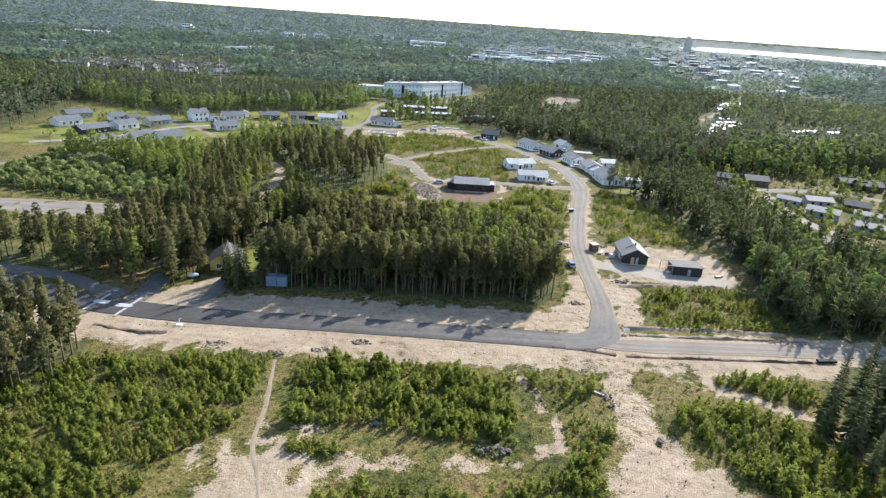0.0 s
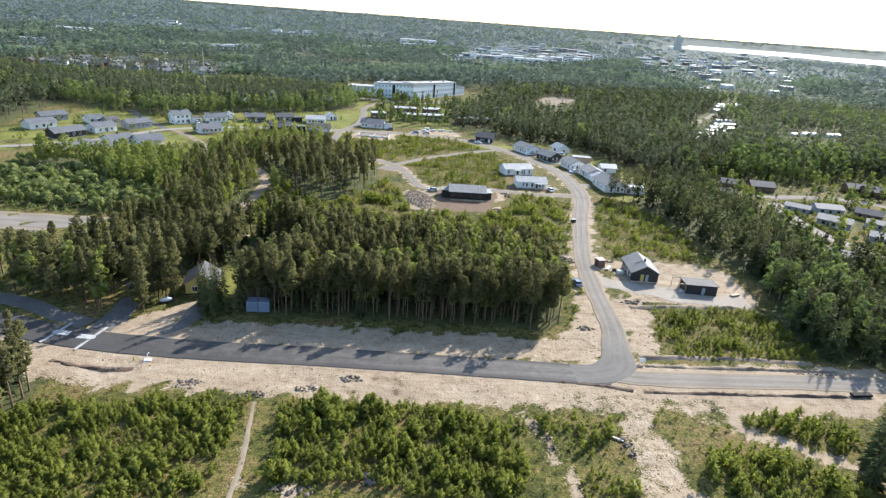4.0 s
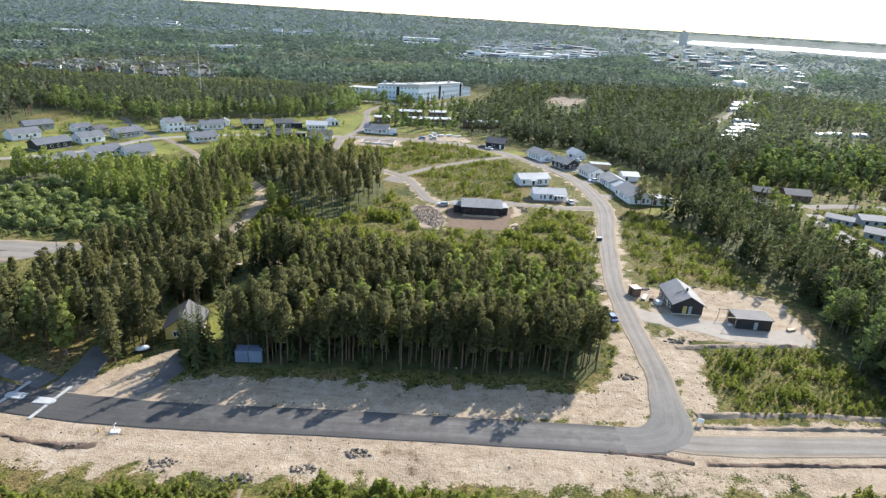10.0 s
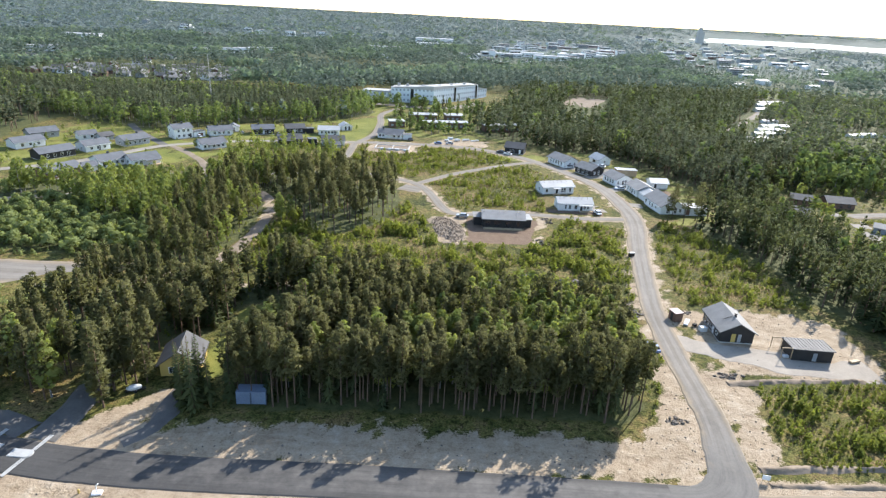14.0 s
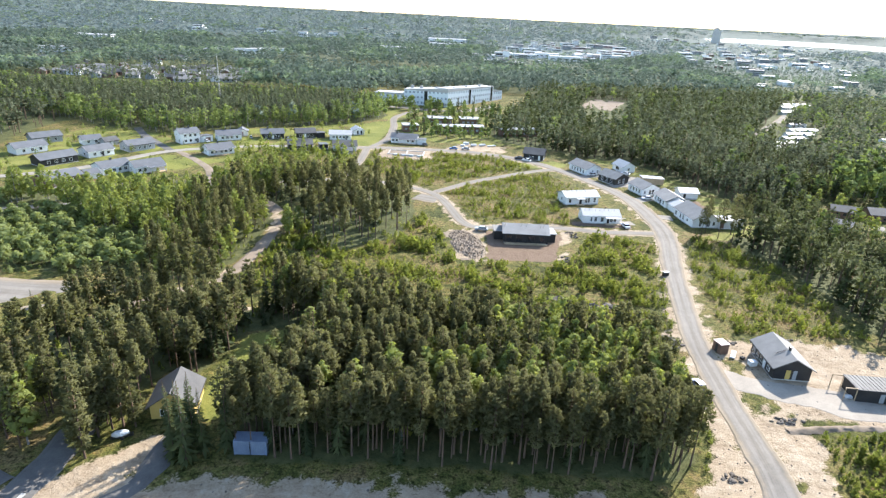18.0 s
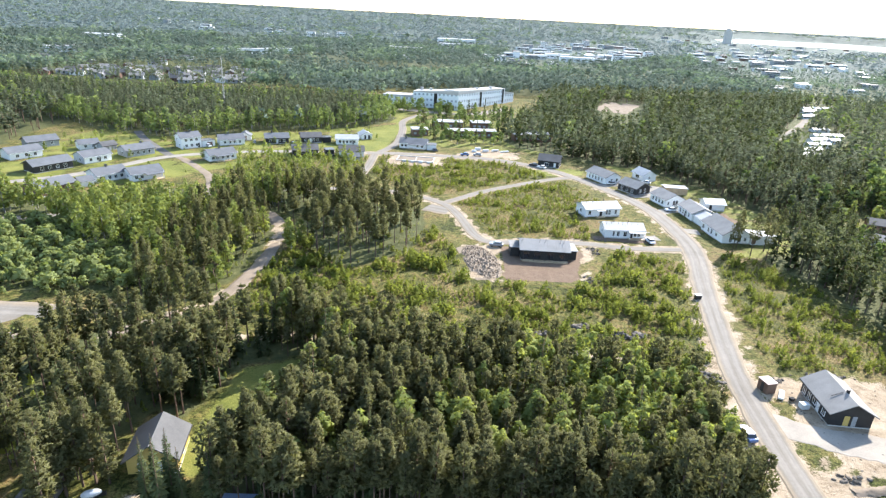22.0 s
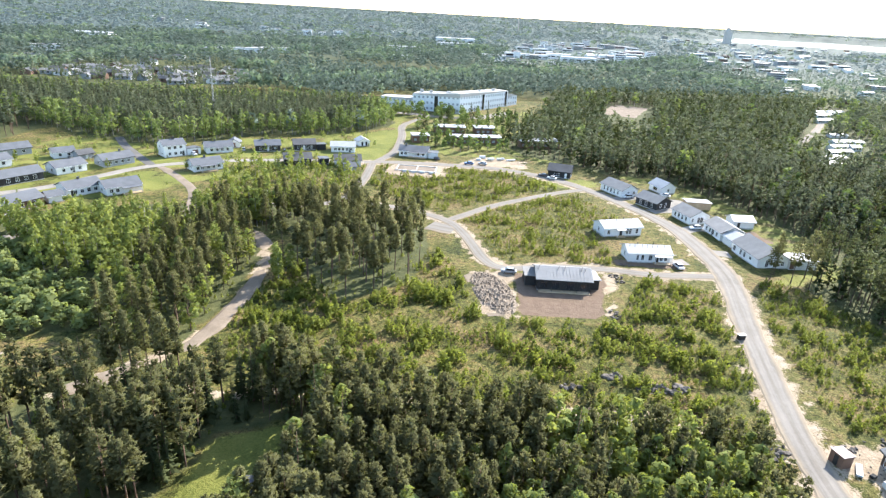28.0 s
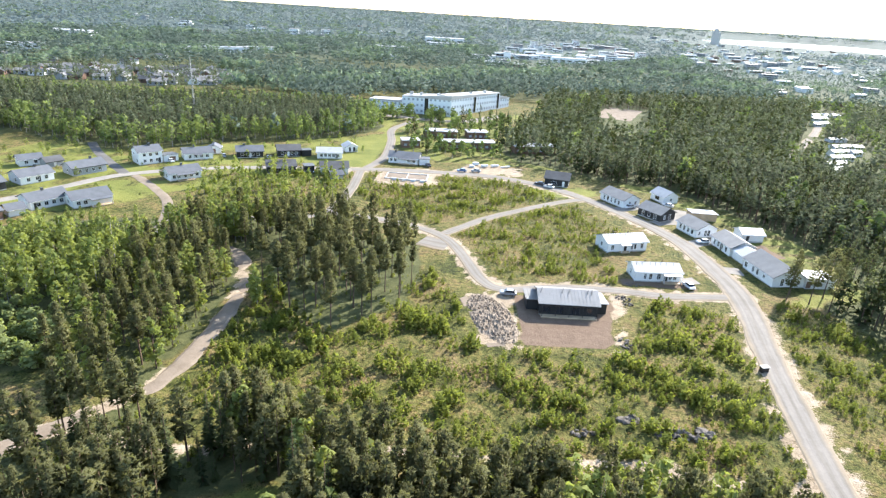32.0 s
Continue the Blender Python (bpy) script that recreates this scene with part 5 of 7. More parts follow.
# distant woods: many small crowns, sparser in number and larger the farther they stand
def far_crown(seed, conifer, tufts=7):
    r = np.random.RandomState(seed)
    u = (np.arange(tufts) + r.rand(tufts)) / tufts
    if conifer:
        P, s = crown_points(r, 14.0, 0.3, tufts, 1.7, 0, 0.5)
        return [needles(r, P, 1.9 - 0.6 * s, 2, 0.95)]
    a, w = np.arange(tufts) * 2.4, 1.6 * np.sin(np.pi * (0.25 + 0.7 * u))
    return [lobes(r, np.stack([w * np.cos(a), w * np.sin(a), 3.0 + 9.0 * u], 1), 1.5, 3, 0.66)]


def far_places(d0, d1, gap, keepout):
    r = np.random.RandomState(int(d0))
    n = int(0.72 * (d1 * d1 - d0 * d0) / (gap * gap))
    d = np.sqrt(r.uniform(d0 * d0, d1 * d1, n))
    a = r.uniform(-0.74, 0.70, n)
    x, y = d * np.sin(a), 60 + d * np.cos(a)
    ok = np.ones(n, bool)
    for poly in keepout:
        ok &= inside(x, y, poly) < 0
    ok &= rise(x, y) > -1
    ok &= (np.degrees(a) < 20) | (d < 2500) | (d > 3700) | (r.rand(n) < 0.12)
    for poly, share in ((TOWNC, 0.5), (TOWNE, 0.85), (TOWNS, 0.75)):
        ok &= (inside(x, y, poly) < 0) | (r.rand(n) < share)
    open_field = wavy(x, y, 420, 51) + 0.4 * wavy(x, y, 160, 52)
    ok &= open_field < 1.0
    return np.stack([x[ok], y[ok]], 1)


WSUB = [(-375, 615), (-190, 605), (-190, 695), (-240, 728), (-365, 690)]
OUT = [WSUB, ROWGAP2, ROWGAP3, FIELDGAP, ROWGAP, [(-420, 545), (-300, 532), (-200, 528), (-100, 540), (-150, 600), (-190, 605), (-375, 615), (-420, 600)], EASTWOOD, WESTWOOD, RIGHTWOOD, NORTHWOOD, HOMES, SUBURB, [(-420, 100), (-420, 420), (420, 420), (420, 100)], [(-80, 520), (60, 520), (80, 640), (-70, 600)], BUILTUP, [(-62, 380), (46, 398), (62, 470), (70, 530), (-20, 532), (-66, 530)]]
CON2, LEAF2 = [far_crown(190 + s, True, 5) for s in range(4)], [far_crown(195 + s, False, 5) for s in range(4)]
CON, LEAF = [far_crown(90 + s, True) for s in range(4)], [far_crown(95 + s, False) for s in range(4)]
for d0, d1, gap, k in ((4560, 4950, 36, 4.0), (330, 700, 5.2, 1.15), (700, 1300, 8.8, 1.6), (1300, 2400, 18, 2.6), (2400, 3600, 31, 3.7), (3600, 4950, 46, 4.8)):
    p = far_places(d0, d1, gap, OUT)
    if not len(p):
        continue
    leafy = 0.55 * rng.rand(len(p)) + 0.6 * wavy(p[:, 0], p[:, 1], 210, 61) + 0.25 * wavy(p[:, 0], p[:, 1], 60, 62) > (0.62 if d1 < 1400 else 0.75)
    built = np.max([inside(p[:, 0], p[:, 1], q) for q in (TOWNC, TOWNE, TOWNS)], axis=0) > 0
    tall = 1.0 if d1 < 1300 else 0.9
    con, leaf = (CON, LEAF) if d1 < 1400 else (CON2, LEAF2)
    # crowns beyond 1300 m take the needles with more haze in their colour
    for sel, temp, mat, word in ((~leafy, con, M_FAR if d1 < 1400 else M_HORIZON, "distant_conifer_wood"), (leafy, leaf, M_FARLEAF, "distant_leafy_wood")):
        Vs = []
        for layers in temp:
            Vs.append([])
            for v, f in layers:
                w = v * (k, k, tall)
                LEAF_NORMALS[w.shape[0], float(w[0, 0])] = normals_of(v)
                Vs[-1].append((w, f))
        low = np.where(built[sel], 0.55, 1.0)
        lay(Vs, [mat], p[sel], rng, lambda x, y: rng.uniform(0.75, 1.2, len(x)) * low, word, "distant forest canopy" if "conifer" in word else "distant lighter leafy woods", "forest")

p = scatter(rng, [(-390, 590), (-180, 580), (-185, 700), (-240, 735), (-370, 700)], 9.0)
lay(FEWB2 + FEW2, [M_BARK, M_WOODPINE], p, rng, hgt(0.4, 0.85), "far_garden_trees", "garden trees among distant homes", "trees")
# shrubs
BUSH = [[bush(100 + s, 12, 6, 0.42)] for s in range(6)]
SAPLING = [[bush(120 + s, 13, 6, 0.4)] for s in range(6)]
BIGBUSH = [[bush(110 + s, 16, 6, 0.34)] for s in range(6)]
for poly, gap, lo, hi, name, temp in ((THICKET, 0.86, 0.8, 2.9, "young_birch_thicket", BIGBUSH), (THICKET2, 0.95, 0.9, 3.8, "roadside_thicket", BIGBUSH), (BELT, 2.3, 0.6, 2.6, "stand_undergrowth", BUSH), (OLDWOOD, 2.2, 0.5, 2.2, "old_wood_undergrowth", BUSH), (CLUMP, 2.4, 0.5, 2.2, "clump_undergrowth", BUSH), ([(-62, 212), (-48, 205), (-36, 236), (-58, 262)], 1.7, 0.8, 3.2, "track_thicket", BIGBUSH), ([(13, 110), (24, 113), (36, 112), (36, 105), (30, 102), (23, 106)], 1.3, 0.8, 3.2, "sandside_thicket", BIGBUSH), ([(26, 98), (33, 100), (36, 94), (33, 88), (27, 90)], 1.2, 0.8, 3.2, "path_thicket", BIGBUSH), ([(35, 149), (43, 151), (45, 170), (45, 190), (39, 190), (38, 160)], 1.6, 0.6, 2.8, "wood_edge_shrubs", BUSH), (THICKET3, 1.15, 1.1, 3.4, "south_thicket", BIGBUSH)) + (
        (THICKET4, 1.25, 1.1, 4.0, "east_thicket", BIGBUSH),
                                     (THICKET5, 1.4, 1.4, 3.8, "bank_thicket", BIGBUSH), (RIGHTPLOT, 1.15, 0.6, 2.9, "plot_thicket", BIGBUSH), (STRIP, 1.15, 0.5, 2.6, "verge_shrubs", SAPLING), (CLEAR, 1.15, 0.5, 3.2, "clearing_shrubs", SAPLING),
                                     (RINGIN, 1.2, 0.4, 2.4, "ring_shrubs", SAPLING), (RINGTOP, 1.25, 0.4, 2.8, "field_shrubs", SAPLING)) + (
        (GREEN, 2.2, 0.8, 3.4, "street_shrubs", BUSH), ([(-150, 210), (-104, 212), (-92, 236), (-120, 226), (-150, 225)], 2.2, 1.0, 3.4, "field_willows", BUSH),
                                     ([(-90, 70), (92, 70), (92, 118), (60, 120), (-66, 116)], 2.3, 0.35, 1.5, "foreground_shrubs", BUSH), ([(-21, 86.4), (-21, 88.8), (-16, 90), (-11, 88.6), (-11, 86.4), (-16, 85.4)], 0.8, 1.2, 2.0, "hedge_mound", BUSH), ([(-150, 192), (-112, 190), (-98, 196), (-100, 176), (-120, 160), (-150, 150)], 2.0, 1.0, 3.6, "lot_willows", BUSH)):
    def ok(x, y):
        return ((near_sand(x, y) < 0.45) | (name == "hedge_mound")) & (wavy(x, y, 13, 41) + 0.6 * wavy(x, y, 5, 42) > (-0.75 if temp is BIGBUSH else -0.12 if temp is SAPLING else -0.3)) & off_road(x, y, 2.6) & (inside(x, y, PLOT) < 0)
    p = scatter(rng, poly, gap, keep=ok)
    if len(p):
        f = lambda x, y: lo + (hi - lo) * rng.rand(len(x)) ** (1.2 if temp is SAPLING else 1.7) * np.clip(0.75 + 0.5 * wavy(x, y, 16, 43), 0.3, 1.2)
        lay(temp, [M_WILLOW if "willow" in name else M_SHRUB], p, rng, f, name, "knee to head high green birch and willow shrubs", "shrubs", (0.9, 1.5))
# clipped hedges along the suburban street and gardens
for line in ([(162, 271), (158.5, 256), (157.5, 242), (160, 230)], [(160, 276), (172, 276), (186, 279), (200, 276)], [(170, 258), (181, 258), (190, 251)], [(158, 303), (172, 306)], [(205, 296), (222, 297)], [(172, 238), (184, 236)]):
    c = spline(line)
    far = np.concatenate([[0], np.cumsum(np.hypot(*np.diff(c, axis=0).T))])
    q = np.arange(0, far[-1], 0.9)
    lay(BUSH, [M_SHRUB], np.stack([np.interp(q, far, c[:, 0]), np.interp(q, far, c[:, 1])], 1), rng, lambda x, y: rng.uniform(1.5, 2.1, len(x)), "garden_hedge", "clipped green hedge round a suburban garden", "hedge", (1.0, 1.3))
# low growth in the open ground
TUFT = [[bush(130 + s, 5, 4, 0.55, 0.7)] for s in range(4)]
for poly, gap, name in ((CLEAR, 1.6, "clearing_grass"), (RINGIN, 1.4, "ring_grass"), (RINGTOP, 1.6, "field_grass"), (STRIP, 1.25, "verge_grass"), (THICKET, 1.6, "thicket_grass"), (THICKET2, 1.5, "roadside_grass"), (RIGHTPLOT, 1.5, "plot_grass")):
    p = scatter(rng, poly, gap, keep=lambda x, y: (near_sand(x, y) < 0.5) & off_road(x, y, 2.4) & (inside(x, y, PLOT) < 0))
    heath = wavy(p[:, 0], p[:, 1], 22, 81) + 0.5 * wavy(p[:, 0], p[:, 1], 6, 82) + 0.6 * rng.randn(len(p)) > (0.15 if name in ("clearing_grass", "ring_grass", "field_grass") else 1.0)
    for sel, mat, word, label in ((~heath, M_TUFT, name, "low dry grass tufts"), (heath, M_HEATH, name.replace("grass", "heath"), "low brown heath and felling debris")):
        if sel.any():
            lay(TUFT, [mat], p[sel], rng, lambda x, y: 0.3 + 0.75 * rng.rand(len(x)) ** 2, word, label, "grass", (0.8, 1.3))


# ---- water ----
def water():
    m, t, b = material("sea_water")
    c = ramp(t, noise_of(t, 0.01, 3), [(0.3, (0.03, 0.05, 0.06)), (0.7, (0.06, 0.085, 0.10))])
    t.links.new(c, b.inputs["Base Color"])
    b.inputs["Roughness"].default_value = 0.22
    bump_on(t, b, noise_of(t, 0.2, 3), 0.2, 0.5)
    bm = box(300, 4200, 1500, 5200, -4.0, -2.0)
    tagged(part("water", bm, m), "bright sea bay towards the horizon", "water", kind="structure")


water()


# ---- houses ----
def window_on(parent, wall, u, z0, w, h, L, d, frame_mat=None):
    """A window with its frame and pane on one wall: f front, b back, l left end, r right end."""
    m = {"f": pose(u, 0, 0), "b": pose(u, d, 0, 0, 0, 180), "l": pose(0, u, 0, 0, 0, -90), "r": pose(L, u, 0, 0, 0, 90)}[wall]
    bm = bmesh.new()
    for x0, x1, a, b in ((-w / 2 - 0.09, -w / 2, z0 - 0.09, z0 + h + 0.09), (w / 2, w / 2 + 0.09, z0 - 0.09, z0 + h + 0.09), (-w / 2, w / 2, z0 + h, z0 + h + 0.09), (-w / 2 - 0.04, w / 2 + 0.04, z0 - 0.09, z0), (-0.03, 0.03, z0, z0 + h)):
        box(x0, x1, -0.07, 0.02, a, b, bm)
    win = part("window", bm, frame_mat or M_TRIM, parent)
    win.matrix_local = m
    part("pane", box(-w / 2, w / 2, -0.03, 0.01, z0, z0 + h), M_GLASS, win)


def door_on(parent, wall, u, L, d, mat, w=1.0, h=2.1, name="door"):
    m = {"f": pose(u, 0, 0), "b": pose(u, d, 0, 0, 0, 180), "l": pose(0, u, 0, 0, 0, -90), "r": pose(L, u, 0, 0, 0, 90)}[wall]
    ob = part(name, box(-w / 2, w / 2, -0.05, 0.02, 0.3, 0.3 + h), mat, parent)
    ob.matrix_local = m
    part("handle", box(w * 0.36, w * 0.42, -0.12, -0.05, 1.25, 1.37), M_DARKMETAL, ob)


def gable_roof(L, d, eave, up, over=0.55, thick=0.2, mat=None, parent=None):
    s = up / (d / 2)
    top = [(-over, eave - over * s + thick), (d / 2, eave + up + thick), (d + over, eave - over * s + thick)]
    low = [(d + over, eave - over * s), (d / 2, eave + up), (-over, eave - over * s)]
    return part("roof", prism(top + low, -over, L + over), mat, parent)


def roof_seams(L, d, eave, up, parent, mat, over=0.55, gap=0.9):
    """Standing seams down both slopes."""
    s = up / (d / 2)
    k = math.hypot(1, s)
    bm = bmesh.new()
    x = -over + 0.3
    while x < L + over:
        for sign in (-1, 1):
            y0, y1 = (-over, d / 2) if sign < 0 else (d / 2, d + over)
            za = eave + up + 0.2 - abs(y0 - d / 2) * s
            zb = eave + up + 0.2 - abs(y1 - d / 2) * s
            vs = [bm.verts.new((x + dx, yy, zz + dz)) for yy, zz in ((y0, za), (y1, zb)) for dx, dz in ((-0.02, 0), (0.02, 0), (0.02, 0.035 * k), (-0.02, 0.035 * k))]
            for q in ((0, 1, 5, 4), (1, 2, 6, 5), (2, 3, 7, 6), (3, 0, 4, 7), (0, 3, 2, 1), (4, 5, 6, 7)):
                bm.faces.new([vs[i] for i in q])
        x += gap
    part("roof_seams", bm, mat, parent)


def house(A, B, d, wall, roof, label, eave=3.0, up=1.8, cross=False, front=(), ends=(), doors=(), chimney=None, porch=None, seams=False, frames=None, name="house", category="house", group="houses of the estate", plinth=True):
    """A gabled house. A and B: the ends of its front wall; d: depth behind it. cross: the ridge runs from front to back."""
    A, B = Vector((*A, 0)), Vector((*B, 0))
    L = (B - A).length
    ang = math.degrees(math.atan2(B.y - A.y, B.x - A.x))
    ob = thing(name, pose(A.x, A.y, 0.02, 0, 0, ang), label, category, group)
    if cross:
        w = part("wall", prism([(0, 0.25), (L, 0.25), (L, eave), (L / 2, eave + up), (0, eave)], 0, d), wall, ob)
        turn = pose(L, 0, 0, 0, 0, 90)
        w.matrix_local = turn
        r = gable_roof(d, L, eave, up, mat=roof, parent=ob)
        r.matrix_local = turn
    else:
        part("wall", prism([(0, 0.25), (d, 0.25), (d, eave), (d / 2, eave + up), (0, eave)], 0, L), wall, ob)
        gable_roof(L, d, eave, up, mat=roof, parent=ob)
        if seams:
            roof_seams(L, d, eave, up, ob, roof)
    if plinth:
        part("plinth", box(0.04, L - 0.04, 0.04, d - 0.04, -0.3, 0.25), M_CONCRETE, ob)
    low = eave - 0.55 * up / (d / 2)
    spans = ((-0.62, -0.5, -0.5, d + 0.5, eave - 0.28), (L + 0.5, L + 0.62, -0.5, d + 0.5, eave - 0.28)) if cross else ((-0.5, L + 0.5, -0.66, -0.54, low - 0.05), (-0.5, L + 0.5, d + 0.54, d + 0.66, low - 0.05))
    for x0, x1, y0, y1, z in spans:
        part("gutter", box(x0, x1, y0, y1, z, z + 0.12), M_TRIM if wall is M_WHITE else M_DARKMETAL, ob)
    for u, z0, w, h in front:
        window_on(ob, "f", u * L, z0, w, h, L, d, frames)
    for side, u, z0, w, h in ends:
        window_on(ob, side, u * d, z0, w, h, L, d, frames)
    for side, u, mat in doors:
        door_on(ob, side, u * (L if side in "fb" else d), L, d, mat)
    if chimney:
        cx, cy = chimney
        c = part("chimney", box(cx * L - 0.35, cx * L + 0.35, cy * d - 0.35, cy * d + 0.35, eave + up * 0.5, eave + up + 0.9), M_ROOFDARK, ob)
        part("chimney_cap", box(cx * L - 0.42, cx * L + 0.42, cy * d - 0.42, cy * d + 0.42, eave + up + 0.9, eave + up + 1.0), M_DARKMETAL, c)
    if porch:
        a, b, deep = porch
        part("deck", box(a * L, b * L, -deep, -0.02, 0.02, 0.28), M_WOOD, ob)
        part("porch_roof", prism([(-deep - 0.2, eave - 0.55), (0.0, eave - 0.1), (0.0, eave + 0.02), (-deep - 0.2, eave - 0.43)], a * L - 0.2, b * L + 0.2), roof, ob)
        n = max(2, int((b - a) * L / 2.6) + 1)
        for i in range(n):
            x = a * L + 0.1 + ((b - a) * L - 0.2) * i / (n - 1)
            part("post", box(x - 0.07, x + 0.07, -deep + 0.02, -deep + 0.16, 0.28, eave - 0.5), wall, ob)
    return ob


def shed(A, B, d, wall, roof, label, front_h=2.8, back_h=2.4, name="shed", category="shed", group="", over=0.35, doors=()):
    """A low building under a single slope."""
    A, B = Vector((*A, 0)), Vector((*B, 0))
    L = (B - A).length
    ob = thing(name, pose(A.x, A.y, 0.02, 0, 0, math.degrees(math.atan2(B.y - A.y, B.x - A.x))), label, category, group)
    part("wall", prism([(0, -0.15), (d, -0.15), (d, back_h), (0, front_h)], 0, L), wall, ob)
    s = (back_h - front_h) / d
    part("roof", prism([(-over, front_h - over * s), (d + over, back_h + over * s), (d + over, back_h + over * s + 0.16), (-over, front_h - over * s + 0.16)], -over, L + over), roof, ob)
    bm = bmesh.new()
    x = -over + 0.25
    while x < L + over:
        ends = [(-over, front_h - over * s + 0.16), (d + over, back_h + over * s + 0.16)]
        vs = [bm.verts.new((x + dx, yy, zz + dz)) for yy, zz in ends for dx, dz in ((-0.03, -0.01), (0.03, -0.01), (0.03, 0.06), (-0.03, 0.06))]
        for q in ((0, 1, 5, 4), (1, 2, 6, 5), (2, 3, 7, 6), (3, 0, 4, 7), (0, 3, 2, 1), (4, 5, 6, 7)):
            bm.faces.new([vs[i] for i in q])
        x += 0.8
    part("roof_seams", bm, roof, ob)
    for u, w, h, mat in doors:
        part("door", box(u * L - w / 2, u * L + w / 2, -0.04, 0.02, 0.05, 0.05 + h), mat, ob)
    return ob


def row(n, z0=1.0, w=1.1, h=1.2, a=0.1, b=0.9):
    return [(a + (b - a) * (i + 0.5) / n, z0, w, h) for i in range(n)]


WL, GL = "white-boarded house under a grey gable roof", "grey house under a grey gable roof"
# the homes along the street
house((-140.9, 367.2), (-134.2, 374.0), 8.0, M_WHITE, M_SLATE, "white two-storey house under a grey roof", 5.4, 1.9, front=row(3, 1.0) + row(3, 3.6), ends=[("l", 0.3, 1.0, 0.9, 1.2), ("l", 0.7, 3.6, 0.9, 1.2)], doors=[("f", 0.86, M_BLACK)], chimney=(0.6, 0.45))
shed((-134.0, 374.6), (-129.6, 379.1), 6.5, M_WHITE, M_SLATE, "white carport annexe beside the tall house", 2.9, 2.5, "carport", "carport", doors=[(0.6, 2.6, 2.1, M_BROWNW)])
house((-127.2, 379.4), (-116.8, 385.5), 8.4, M_WHITE, M_SLATE, WL, front=row(4), ends=[("l", 0.5, 1.0, 1.0, 1.2)], porch=(0.35, 0.6, 1.6), chimney=(0.4, 0.5))
house((-122.2, 394.0), (-116.8, 395.6), 6.0, M_WHITE, M_SLATE, "small white garage with a gable roof", 2.5, 1.5, cross=True, doors=[("f", 0.5, M_BROWNW)], name="garage", category="garage", group="")
house((-119.2, 346.3), (-110.3, 354.7), 8.2, M_WHITE, M_SLATE, "white house with a dark shaded porch and grey roof", front=row(2, a=0.05, b=0.35) + row(3, a=0.4, b=0.95), ends=[("l", 0.4, 1.0, 1.0, 1.2)], porch=(0.2, 0.75, 2.0), chimney=(0.5, 0.5))
house((-107.3, 389.2), (-96.5, 393.2), 8.6, M_BLACK, M_SLATE, "black-boarded house with white windows under a grey roof", front=row(4), ends=[("l", 0.5, 1.0, 1.0, 1.2)], doors=[("f", 0.5, M_WHITE)], chimney=(0.3, 0.5))
house((-90.5, 396.0), (-80.8, 399.7), 8.4, M_BLACK, M_ROOFDARK, "black-boarded house with white windows under a dark roof", front=row(4), ends=[("l", 0.5, 1.0, 1.0, 1.2)], doors=[("f", 0.46, M_WHITE)])
shed((-80.2, 400.2), (-76.2, 401.8), 5.5, M_BLACK, M_SLATE, "black carport beside a dark house", 2.7, 2.4, "carport", "carport")
house((-87.1, 365.9), (-76.0, 369.6), 8.4, M_BLACK, M_ROOFDARK, "long black-boarded house beside the street", front=row(5), ends=[("l", 0.5, 1.0, 1.0, 1.2)], porch=(0.25, 0.6, 1.6))
house((-72.6, 397.0), (-61.2, 398.7), 8.6, M_WHITE, M_ROOFPALE, "white house under a pale roof", up=1.5, front=row(5), ends=[("l", 0.5, 1.0, 1.0, 1.2)], doors=[("f", 0.78, M_BLACK)])
house((-61.7, 413.0), (-56.2, 415.6), 6.5, M_WHITE, M_ROOFPALE, "small white garage with dark doors", 2.6, 1.6, cross=True, doors=[("f", 0.35, M_BLACK), ("f", 0.7, M_BLACK)], name="garage", category="garage", group="")
house((-65.3, 369.1), (-54.1, 371.7), 8.0, M_WHITE, M_ROOFDARK, "white house under a dark roof at the street corner", front=row(4), ends=[("r", 0.5, 1.0, 1.0, 1.2)], porch=(0.4, 0.7, 1.6))
house((-59.5, 361.7), (-55.0, 363.8), 4.0, M_GREYW, M_SLATE, "small grey garden shed", 2.2, 1.2, doors=[("f", 0.5, M_WHITE)], name="garden_shed", category="shed", group="", plinth=False)
shed((-72.5, 371.4), (-68.8, 372.8), 6.0, M_BLACK, M_SLATE, "open dark carport beside parked cars", 2.6, 2.3, "carport", "carport")
house((-39.2, 397.2), (-25.4, 395.6), 8.6, M_WHITE, M_SLATE, "white and brown house under a dark grey roof", front=row(2, a=0.03, b=0.3) + row(2, a=0.6, b=0.95), ends=[("r", 0.5, 1.0, 1.0, 1.2)], porch=(0.35, 0.95, 1.8), chimney=(0.2, 0.4))
shed((-24.8, 396.0), (-20.0, 396.4), 6.0, M_WHITE, M_SLATE, "white carport annexe with a grey roof", 2.7, 2.4, "carport", "carport")
house((-134.9, 308.8), (-127.0, 317.8), 8.6, M_WHITE, M_SLATE, "white house with a dark-fronted terrace", front=row(2, a=0.05, b=0.4), ends=[("l", 0.5, 1.0, 1.2, 1.2)], porch=(0.42, 0.97, 2.2))
house((-146.1, 304.7), (-139.6, 314.4), 8.8, M_WHITE, M_SLATE, "long white house with several windows", front=row(4), ends=[("l", 0.5, 1.0, 1.2, 1.2)], doors=[("f", 0.12, M_BLACK)], chimney=(0.5, 0.5))
house((-148.6, 297.6), (-145.6, 301.4), 5.0, M_WHITE, M_SLATE, "small white garage beside the long house", 2.4, 1.3, name="garage", category="garage", group="")
house((-156.3, 345.9), (-149.0, 356.4), 8.4, M_GREYW, M_SLATE, GL, front=row(4), ends=[("l", 0.5, 1.0, 1.0, 1.2)], chimney=(0.7, 0.5))
